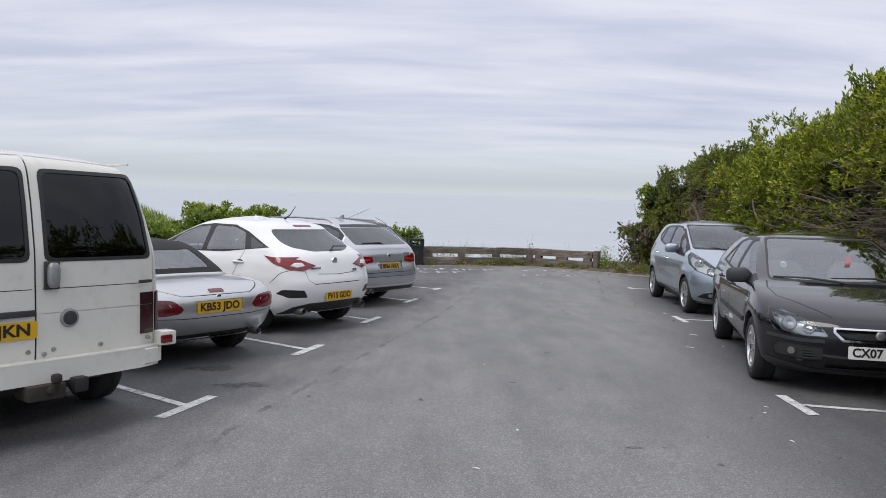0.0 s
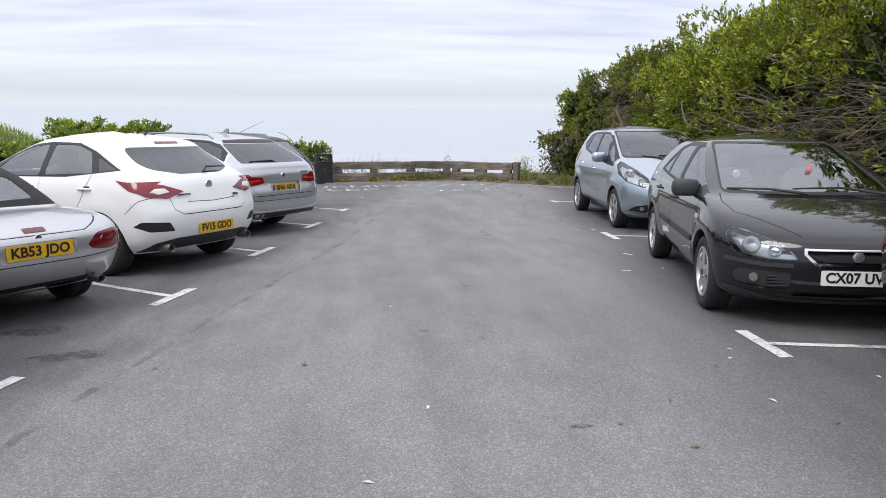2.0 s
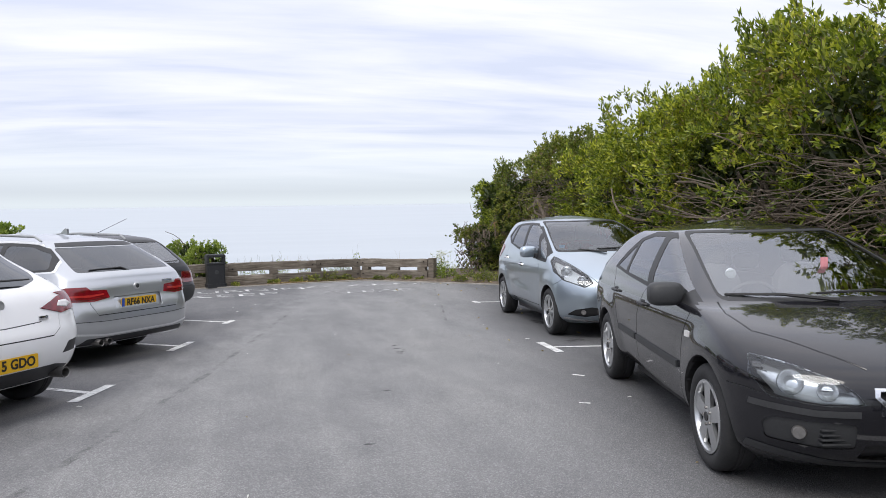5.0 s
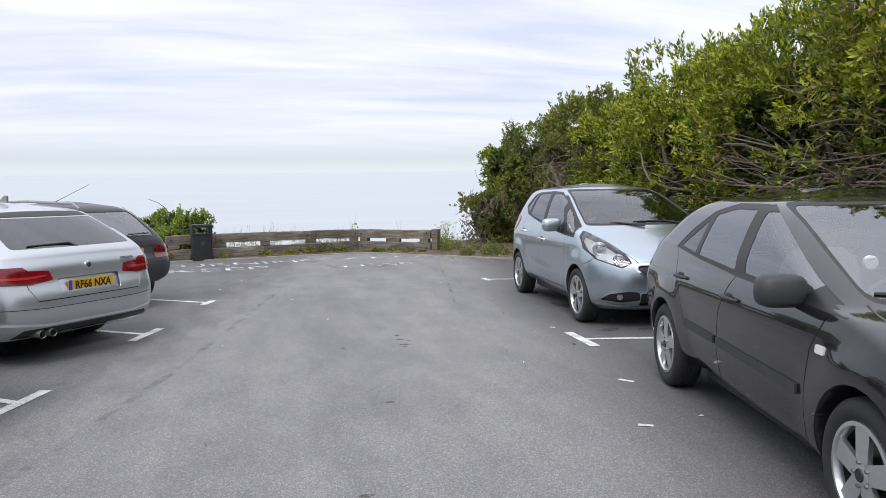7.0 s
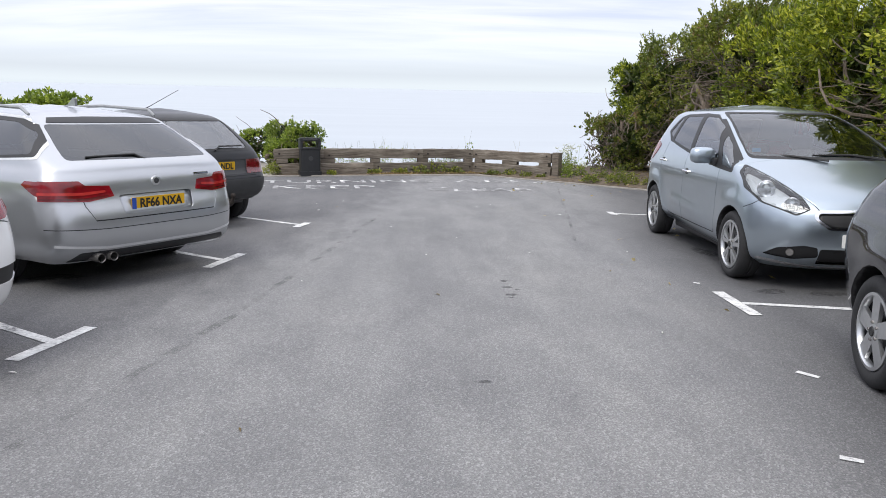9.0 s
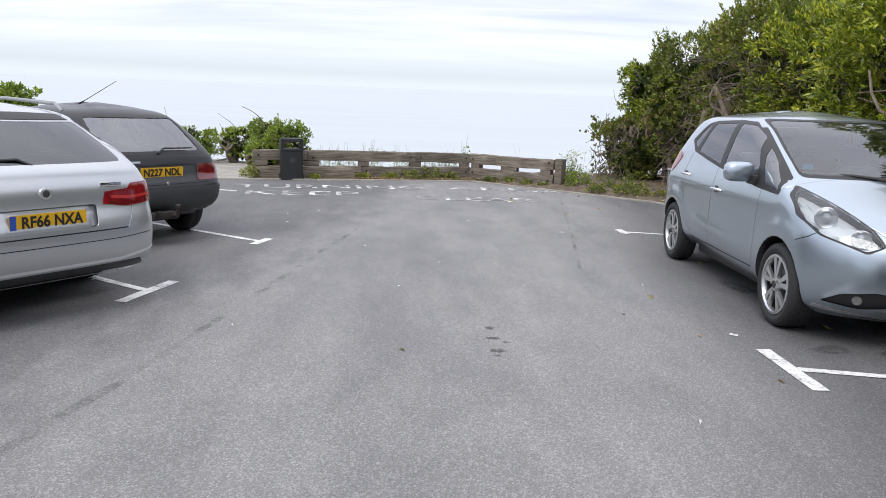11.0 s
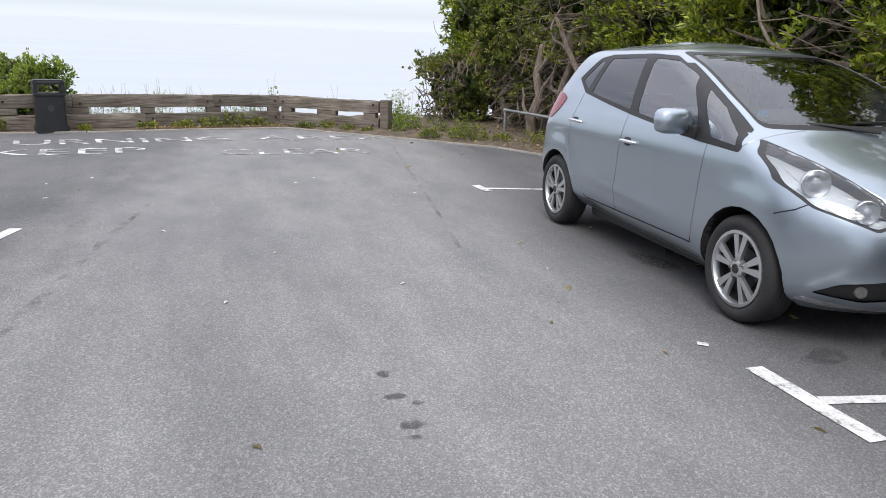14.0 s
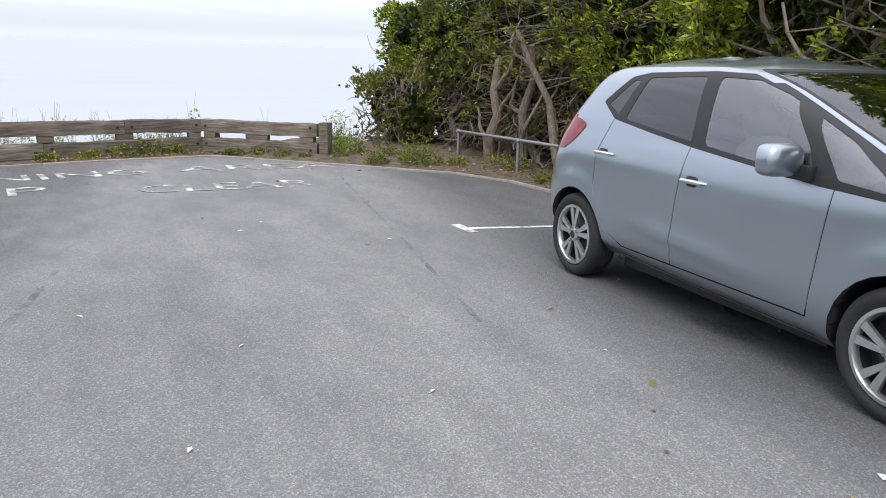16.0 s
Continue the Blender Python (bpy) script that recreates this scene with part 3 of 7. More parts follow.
def wheel(parent, at, r, width, side, style, rim_r, mats):
    """A wheel with a moulded tyre, a spoked rim, a hub cap and a brake disc behind the spokes. side: +1 left."""
    hub = new("wheel", None)
    hub.parent = parent
    hub.location = at
    hub.rotation_euler = (0, 0, 0 if side < 0 else math.pi)
    # the outside faces -y
    w = width / 2
    bm = bmesh.new()
    rr = rim_r + 0.012
    lathe(bm, ((rr, w * .86), (rr + .02, w), ((r + rr) / 2, w * 1.06), (r - .02, w * .96), (r - .004, w * .78), (r, w * .5), (r, w * .2), (r - .006, w * .16), (r - .006, w * .1), (r, w * .06), (r, -w * .06),
               (r - .006, -w * .1), (r - .006, -w * .16), (r, -w * .2), (r, -w * .5), (r - .004, -w * .78), (r - .02, -w * .96), ((r + rr) / 2, -w * 1.06), (rr + .02, -w), (rr, -w * .86), (rr - .01, 0)), 48, 'Y', True)
    part("tyre", bm, M["tyre"], hub)
    bm = bmesh.new()
    lathe(bm, ((rim_r + .014, -w * .88), (rim_r + .012, -w * .97), (rim_r - .006, -w * .99), (rim_r - .014, -w * .85), (rim_r - .017, -w * .62)), 48)
    count, kind = style
    face = -w * .78
    for k in range(count):
        rot = Matrix.Rotation(2 * math.pi * k / count, 4, 'Y')
        pair = (-1, 1) if kind == "split" else (0,)
        for s in pair:
            lean = s * 0.14 if kind == "split" else 0
            wide0, wide1 = (.011, .023) if kind == "split" else ((.040, .050) if count <= 5 else (.022, .026))
            a0, a1 = rim_r * .16, rim_r - .008
            quad = [(-wide0 + lean * a0 * .2, a0), (wide0 + lean * a0 * .2, a0), (wide1 + lean * 1.05 * rim_r * 1.4, a1), (-wide1 + lean * 1.05 * rim_r * 1.4, a1)]
            vs = prism(bm, quad, 0, .022)
            # outline x -> wheel x, outline y -> radius, extrusion -> along the axle
            bmesh.ops.transform(bm, matrix=rot @ Matrix(((1, 0, 0, 0), (0, 0, 1, face - .012), (0, 1, 0, 0), (0, 0, 0, 1))), verts=vs)
    lathe(bm, ((.0005, face - .018), (.030, face - .018), (rim_r * .24, face - .012), (rim_r * .27, face + .02), (.0005, face + .02)), 24)
    bmesh.ops.recalc_face_normals(bm, faces=bm.faces)
    part("rim", bm, mats[0], hub)
    bm = bmesh.new()
    lathe(bm, ((rim_r - .017, -w * .62), (rim_r - .022, -w * .3), (rim_r - .03, w * .8)), 40)
    part("rim_barrel", bm, M["alloy_dark"], hub, "dark inner barrel of the rim")
    bm = bmesh.new()
    lathe(bm, ((.0005, face - .024), (.026, face - .024), (.030, face - .017), (.0005, face - .016)), 20)
    part("hub_cap", bm, mats[1], hub)
    bm = bmesh.new()
    lathe(bm, ((.0005, face + .045), (rim_r * .58, face + .045), (rim_r * .58, face + .062), (.0005, face + .062)), 32)
    part("brake_disc", bm, M["alloy_dark"] if kind != "cover" else M["black"], hub)
    bm = bmesh.new()
    lathe(bm, ((.0005, face + .075), (rim_r * .985, face + .075), (rim_r * .985, face + .085), (.0005, face + .085)), 32)
    part("wheel_backing", bm, M["black"], hub)
    for k in range(5):
        a = 2 * math.pi * (k + .5) / 5
        bm = bmesh.new()
        lathe(bm, ((.0005, 0), (.009, 0), (.010, .012), (.0005, .012)), 6)
        bmesh.ops.transform(bm, matrix=Matrix.Translation((.052 * math.cos(a), face - .021, .052 * math.sin(a))), verts=bm.verts)
        part("wheel_nut", bm, M["steel"], hub)
    return hub


def plate(parent, at, yaw, tilt, words, mat, blue=False, size=(0.52, 0.111), fill=None, shift=0.0):
    """A number plate. yaw: the way it faces, in degrees about z, 0 along +x."""
    m = Matrix.Translation(at) @ Matrix.Rotation(radians(yaw), 4, 'Z') @ Matrix.Rotation(radians(tilt), 4, 'Y') @ Matrix(((0, 0, 1, 0), (1, 0, 0, 0), (0, 1, 0, 0), (0, 0, 0, 1)))
    bm = bmesh.new()
    prism(bm, rounded([(-size[0] / 2, -size[1] / 2), (size[0] / 2, -size[1] / 2), (size[0] / 2, size[1] / 2), (-size[0] / 2, size[1] / 2)], .012), -.006, 0, m)
    p = part("number_plate", bm, mat, parent)
    bm = text_mesh(words, 0.098, 0.001, 1.0, 0.0028)
    xs = [v.co.x for v in bm.verts]
    wide = max(xs) - min(xs)
    room = size[0] * (fill or (0.80 if blue else 0.88))
    bmesh.ops.transform(bm, matrix=m @ Matrix.Translation((0.022 if blue else shift, 0, 0.002)) @ Matrix.Diagonal((room / wide, 1.08, 1, 1)), verts=bm.verts)
    part("plate_lettering", bm, M["plate_ink"], p, "black plate lettering", smooth=False)
    if blue:
        bm = bmesh.new()
        prism(bm, [(-size[0] / 2 + .002, -size[1] / 2 + .002), (-size[0] / 2 + .042, -size[1] / 2 + .002), (-size[0] / 2 + .042, size[1] / 2 - .002), (-size[0] / 2 + .002, size[1] / 2 - .002)], 0.0005, .002, m)
        part("plate_band", bm, M["plate_blue"], p, "blue band")
    return p


def blob(bm, at, size, segments=14):
    """A rounded pad."""
    vs = bmesh.ops.create_uvsphere(bm, u_segments=segments, v_segments=8, radius=1.0)["verts"]
    for v in vs:
        v.co = Vector([math.copysign(abs(c) ** 0.6, c) for c in v.co])
    bmesh.ops.transform(bm, matrix=Matrix.Translation(at) @ Matrix.Diagonal((*size, 1)), verts=vs)
    return vs


def interior(car, wb, h, half, deck, ahead=0.0):
    """Seats, dashboard and wheel as seen through the panes. deck: height of the cabin floor."""
    fs = wb * .47 + ahead * .5
    wd = wb + ahead
    for y in (-.36, .36):
        for name, at, size in (("seat", (fs + .18, y, .50), (.27, .25, .10)), ("seat_back", (fs - .14, y, .82), (.09, .24, .33)), ("headrest", (fs - .20, y, min(1.22, h - .24)), (.055, .13, .085))):
            bm = bmesh.new()
            blob(bm, at, size)
            part(name, bm, M["seat"], car)
    if deck > 0.1:
        bm = bmesh.new()
        blob(bm, (.18, 0, .72), (.10, half * .74, .30))
        part("rear_bench", bm, M["seat"], car)
        for y in (-.36, .36):
            bm = bmesh.new()
            blob(bm, (.12, y, min(1.10, h - .3)), (.05, .12, .07))
            part("headrest", bm, M["seat"], car)
    bm = bmesh.new()
    box(bm, (wd - .78, -half * .82, .60), (wd - .42, half * .82, .90), .08)
    part("dashboard", bm, M["cabin"], car)
    bm = bmesh.new()
    ring = [(wd - .92 + .10 * math.sin(a), -.36 + .18 * math.cos(a), .90 + .16 * math.sin(a)) for a in [2 * math.pi * k / 24 for k in range(25)]]
    tube(bm, ring, .014, 6)
    tube(bm, [(wd - .92, -.52, .90), (wd - .90, -.36, .90), (wd - .92, -.20, .90)], .018, 6)
    part("steering_wheel", bm, M["cabin"], car)
    bm = bmesh.new()
    box(bm, (-.35, -half * .80, .24), (wb - .35, half * .80, .36), .03)
    part("cabin_floor", bm, M["cabin"], car)


def mirror_housing(car, x, y, z, s, mat):
    bm = bmesh.new()
    vs = blob(bm, (0, 0, 0), (.075, .125, .082))
    for v in vs:
        if v.co.x < -.03:
            v.co.x = -.03
    bmesh.ops.transform(bm, matrix=Matrix.Translation((x, y + s * .13, z + .05)), verts=vs)
    ob = part("door_mirror", bm, mat, car)
    bm = bmesh.new()
    tube(bm, [(x + .03, y - s * .02, z - .03), (x + .02, y + s * .05, z)], [.035, .028], 8)
    part("mirror_arm", bm, M["black"], ob)
    bm = bmesh.new()
    box(bm, (x - .036, y + s * .13 - .10, z - .008), (x - .031, y + s * .13 + .10, z + .11), .002)
    part("mirror_glass", bm, M["chrome"], ob)


def handle(car, x, y, z, s, mat):
    bm = bmesh.new()
    tube(bm, [(x + .10, y - s * .012, z), (x + .085, y + s * .022, z + .004), (x, y + s * .03, z + .006), (x - .085, y + s * .022, z + .004), (x - .10, y - s * .012, z)], [.010, .013, .014, .013, .010], 8)
    ob = part("door_handle", bm, mat, car)
    # hand cup coloured black to stand for the shade inside it
    bm = bmesh.new()
    vs = blob(bm, (x - .02, y - s * .002, z), (.058, .007, .034), 12)
    part("handle_recess", bm, M["black"], ob)


def side_y(bm, x, z, s):
    """The half width of the shell at a place on its flank."""
    best, d = None, 9e9
    for v in bm.verts:
        if v.co.y * s > 0.3:
            k = (v.co.x - x) ** 2 + (v.co.z - z) ** 2
            if k < d:
                best, d = v.co.y, k
    return best


def wiper(car, pts, label=""):
    bm = bmesh.new()
    tube(bm, pts, [.014, .010, .007][:len(pts)] if len(pts) <= 3 else .009, 6)
    a, b = Vector(pts[-2]), Vector(pts[-1])
    part("wiper", bm, M["black"], car)


FACING = {"windscreen": .15, "screen_surround": .12, "rear_window": .3, "rear_seal": .3, "side_window": .37, "quarter_window": .37, "window_surround": .33, "window_trim": .33}


def swell(bm, wb, r, spec):
    """Lets the flanks stand out round the wheels, and hollows them above the crease low on the doors."""
    lip, flute = spec.get("flare", .016), spec.get("flute")
    for v in bm.verts:
        x, y, z = v.co
        if abs(y) < .5:
            continue
        out = 0.0
        for wx in (0, wb):
            u = min(1, max(0, (r + .24 - math.hypot(x - wx, z - r)) / .17))
            out = max(out, lip * u * u * (3 - 2 * u))
        if flute:
            x0, z0, x1, z1, deep = flute
            ends = min(1, max(0, (x - x0) / .22)) * min(1, max(0, (x1 - x) / .5))
            line = z0 + (z1 - z0) * (x - x0) / (x1 - x0)
            out -= deep * ends * math.exp(-((z - line - .055) / .06) ** 2)
            out += deep * .5 * ends * math.exp(-((z - line + .03) / .04) ** 2)
        v.co.y = y + math.copysign(out, y)


def make_car(spec):
    """Builds one car from its figures; returns the Empty at its base and the widths asked for."""
    car = new(spec["name"], None)
    car.matrix_world = Matrix.Translation((*spec["at"], 0)) @ Matrix.Rotation(radians(spec["heading"]), 4, 'Z')
    tagged(car, spec["label"], spec.get("category", "car"), "parked vehicles")
    wb, r = spec["wb"], spec["r"]
    bm = shell(wb, spec["fx"], spec["fz"], spec["rx"], spec["rz"], spec["w"], spec.get("front_l", FRONT_L), spec.get("rear_l", REAR_L),
               spec.get("nf", 2.5), spec.get("nr", 2.8), spec.get("crown", .03))
    swell(bm, wb, r, spec)
    form = form_of(bm)
    where = {}
    for key, x, z in spec.get("probe", ()):
        where[key] = abs(side_y(bm, x, z, 1))
    # wheel arches
    wells = []
    for x in (0, wb):
        for s in (1, -1):
            ra = r + spec.get("arch", .05)
            poly = [(x + ra * math.cos(a), r + ra * math.sin(a)) for a in [math.pi * k / 14 for k in range(15)]]
            poly = [(x + ra, 0.0)] + poly + [(x - ra, 0.0)]
            faces = cut_patch(bm, 'y', s, poly, -0.6)
            edge = {e for f in faces for e in f.edges if any(g not in set(faces) for g in e.link_faces)}
            edge = list(edge)
            bmesh.ops.delete(bm, geom=faces, context='FACES')
            edge = [e for e in edge if e.is_valid]
            q = bmesh.ops.extrude_edge_only(bm, edges=edge)
            for g in q["geom"]:
                if isinstance(g, bmesh.types.BMVert):
                    g.co.y = s * (abs(g.co.y) - .30)
                if isinstance(g, bmesh.types.BMFace):
                    g.material_index = 1
    made = {}
    for name, axis, sign, poly, mat, off, label in spec["patches"]:
        faces = cut_patch(bm, axis, sign, list(poly), FACING.get(name, .12))
        if not faces:
            continue
        seam = name.endswith("seam")
        if name == "headlight":
            part("lamp_housing", lift(bm, faces, -.07, 0, False), M[spec.get("housing", "trim")], car, "lamp housing", form=form)
        made.setdefault(name, []).append(part(name, lift(bm, faces, off, .012 if not seam else .004), M[mat], car, label, form=form))
        if name in ("windscreen", "rear_window", "side_window", "quarter_window"):
            made[name][-1].visible_shadow = False
    if "split" in spec:
        lay = bm.faces.layers.int["level"]
        faces = [f for f in bm.faces if f[lay] >= spec["split"][0] and f.material_index == 0]
        part(spec["split"][1], lift(bm, faces, 0, .01), M[spec["split"][2]], car, spec["split"][3], form=form)
    # the shell's cut edges turn inwards
    rim = [e for e in bm.edges if len(e.link_faces) == 1 and e.verts[0].co.z > .36]
    nrm = {v: v.normal.copy() for e in rim for v in e.verts}
    src = {}
    q = bmesh.ops.extrude_edge_only(bm, edges=rim)
    for g in q["geom"]:
        if isinstance(g, bmesh.types.BMVert):
            old = next((e.other_vert(g) for e in g.link_edges if e.other_vert(g) in nrm), None)
            if old is not None:
                g.co = g.co - nrm[old] * .016
    part("body", bm, [M[spec["paint"]], M["black"]], car, form=form)
    bm = bmesh.new()
    h = max(spec["fz"])
    half = max(spec["w"])
    box(bm, (-spec["rx"][1] + .42, -half * .62, .22), (wb + spec["fx"][1] - .35, half * .62, .36), .03)
    box(bm, (r + .14, -half * .82, .17), (wb - r - .14, half * .82, .30), .03)
    part("underbody", bm, M["black"], car)
    if spec.get("cabin", True):
        interior(car, wb, h, half, spec.get("deck", .2), spec.get("ahead", 0.0))
    style, rim_r = spec["rim"]
    for x in (0, wb):
        for s in (1, -1):
            wheel(car, (x, s * (half - spec.get("inset", .105)), r), r, spec.get("tyre_w", .20), s, style, rim_r, (M[spec.get("rim_mat", "alloy")], M[spec.get("cap", "black")]))
    return car, where


def both(name, poly, mat, off, label=""):
    """The same outline on both flanks."""
    return [(name, 'y', s, poly, mat, off, label) for s in (1, -1)]


# ---- ground, sea and car park ----
def sheet(name, poly, z, mat, label, category, kind="structure"):
    bm = bmesh.new()
    bm.faces.new([bm.verts.new((x, y, z)) for x, y in poly])
    bmesh.ops.triangulate(bm, faces=bm.faces)
    bmesh.ops.recalc_face_normals(bm, faces=bm.faces)
    for f in bm.faces:
        if f.normal.z < 0:
            f.normal_flip()
    return tagged(finish(name, bm, mat, None, smooth=False), label, category, kind=kind)


def slab(name, poly, z0, z1, mat, label, category, kind="structure"):
    bm = bmesh.new()
    prism(bm, poly, z0, z1)
    bmesh.ops.recalc_face_normals(bm, faces=bm.faces)
    return tagged(finish(name, bm, mat, None, smooth=False), label, category, kind=kind)


def terrain():
    """The headland: level under the car park, falling away to the sea beyond the fence."""
    bm = bmesh.new()
    xs = [-400, -200, -100, -60, -40, -30, -25] + [-20 + 1.0 * k for k in range(41)] + [25, 30, 40, 60, 100, 200, 400]
    ys = [-300, -150, -80, -40, -20] + [-10 + 1.0 * k for k in range(51)] + [45, 50, 60, 75, 100]
    grid = []
    for y in ys:
        row = []
        for x in xs:
            edge = 27.0 - max(0, -x - 4) * 0.15
            drop = max(0.0, y - edge)
            z = -0.03 - 0.55 * drop ** 1.12
            row.append(bm.verts.new((x, y, max(z, -34))))
        grid.append(row)
    for a, b in zip(grid, grid[1:]):
        for k in range(len(xs) - 1):
            bm.faces.new((a[k], a[k + 1], b[k + 1], b[k]))
    return tagged(finish("ground", bm, M["turf"]), "rough turf headland falling to the sea", "ground", kind="structure")


terrain()
SEA_RISE = 2.25  # the car park falls towards the sea by this many degrees
bm = bmesh.new()
bm.faces.new([bm.verts.new(p) for p in ((-4500, 40, -30), (4500, 40, -30), (4500, 4600, -30 + 4560 * math.tan(radians(SEA_RISE))), (-4500, 4600, -30 + 4560 * math.tan(radians(SEA_RISE))))])
tagged(finish("water", bm, M["sea"], smooth=False), "pale hazy grey-blue sea", "sea", kind="structure")

# the asphalt, with the rounded far corner at the hedge
LOT = [(-30, -40), (9, -40), (7.6, 0), (6.9, 12), (6.52, 18.6), (6.46, 19.7), (6.1, 20.7), (5.45, 21.4), (4.85, 22.15), (4.2, 22.75), (3.0, 23.9), (1.4, 23.75), (-1.0, 23.1), (-2.0, 23.0), (-5.1, 22.4), (-30, 20)]
slab("road", LOT, -0.2, 0.0, M["asphalt"], "worn grey asphalt car park", "asphalt")


# ---- the parked vehicles ----
HL = 144  # the way the bays on the left point, in degrees
HATCH_NOSE = dict(fx=(.62, .76, .84, .86, .80, .56, .05, -.38, -.60, -1.0, -1.34, -1.58), fz=(.19, .27, .42, .56, .71, .84, .95, 1.00, 1.10, 1.30, 1.42, 1.46))
W_STD = (.80, .87, .905, .915, .92, .91, .89, .865, .83, .715, .63, .55)


def left_at(rr, half, heading=HL):
    """The rear axle's middle from the place of the rear right tyre."""
    a = radians(heading)
    return (rr[0] - math.sin(a) * (half - .105), rr[1] + math.cos(a) * (half - .105))


def tail_x(spec, z):
    return -float(np.interp(z, spec["rz"], spec["rx"]))


def nose_x(spec, z):
    return spec["wb"] + float(np.interp(z, spec["fz"][:5], spec["fx"][:5]))


def nose_at(spec, y, z):
    """The nose's x at a place to the side, by the rings' corner curve."""
    w = float(np.interp(z, spec["fz"][:7], spec["w"][:7]))
    l = float(np.interp(z, spec["fz"][:7], spec.get("front_l", FRONT_L)[:7]))
    x = spec["wb"] + float(np.interp(z, spec["fz"][:7], spec["fx"][:7]))
    return x - l * (1 - max(0.0, 1 - (abs(y) / w) ** 2.5) ** 0.4)


def rect(a0, a1, b0, b1, r=.02):
    return rounded([(a0, b0), (a1, b0), (a1, b1), (a0, b1)], r)


def pair_x(name, sign, poly, mat, off, label=""):
    """The same outline on both halves of the nose or tail."""
    return [(name, 'x', sign, poly, mat, off, label), (name, 'x', sign, mirror(poly), mat, off, label)]


def disc(car, name, at, radius, mat, facing=(1, 0), depth=.012, rings=None, tilt=0.0):
    """A round badge or lamp on the nose or tail; facing in the car's own x and y."""
    a = math.atan2(facing[1], facing[0])
    m = Matrix.Translation(at) @ Matrix.Rotation(a, 4, 'Z') @ Matrix.Rotation(radians(tilt), 4, 'Y') @ Matrix.Rotation(radians(90), 4, 'Y')
    bm = bmesh.new()
    lathe(bm, rings or ((.0005, depth), (radius * .82, depth), (radius * .95, depth * .7), (radius, 0), (radius, -.02), (.0005, -.02)), 28, 'Z')
    bmesh.ops.recalc_face_normals(bm, faces=bm.faces)
    bmesh.ops.transform(bm, matrix=m, verts=bm.verts)
    return part(name, bm, mat, car)


def pipe(car, name, points, radius, mat, sides=14):
    bm = bmesh.new()
    tube(bm, points, radius, sides)
    return part(name, bm, mat, car)


def bar(car, name, lo, hi, mat, bevel=.006, label=""):
    bm = bmesh.new()
    box(bm, lo, hi, bevel)
    return part(name, bm, mat, car, label)


def exhaust(car, x, y, z, r=.035):
    bm = bmesh.new()
    lathe(bm, ((r * .82, .10), (r, .10), (r, -.05), (r * .96, -.056), (r * .86, -.052), (r * .84, .09)), 20)
    bmesh.ops.transform(bm, matrix=Matrix.Translation((x, y, z)) @ Matrix.Rotation(radians(-90), 4, 'Z'), verts=bm.verts)
    part("exhaust_pipe", bm, M["steel"], car)


def doors(edges, w=.010):
    """Shut lines on both flanks."""
    out = []
    for line in edges:
        out += both("shut_line_seam", strip(line, w), "black", -.006)
    return out


# black five-door hatchback, nose towards the walker
s = dict(name="hatchback_car", label="shiny black five-door hatchback parked nose-out along the hedge", at=(4.58, 9.69), heading=-103.2, wb=2.64, r=.316,
    fx=(.60, .74, .82, .84, .77, .48, .08, -.17, -.51, -1.01, -1.33, -1.58), fz=(.19, .27, .42, .56, .71, .84, .935, .98, 1.11, 1.315, 1.42, 1.455),
    front_l=(.40, .50, .58, .60, .52, .36, .28, .28, .30, .34, .30, .25),
    rx=(.55, .70, .78, .80, .78, .74, .72, .70, .62, .36, .06, -.15), rz=(.28, .36, .5, .64, .78, .88, .95, 1.02, 1.12, 1.32, 1.42, 1.455), w=W_STD, ahead=.22, flare=.026,
    paint="ink_black", housing="reflector", rim=((5, "five"), .205), probe=(("mirror", 2.1, .95), ("door1", 1.26, .85), ("door2", .35, .88), ("lamp", 2.35, .74)))
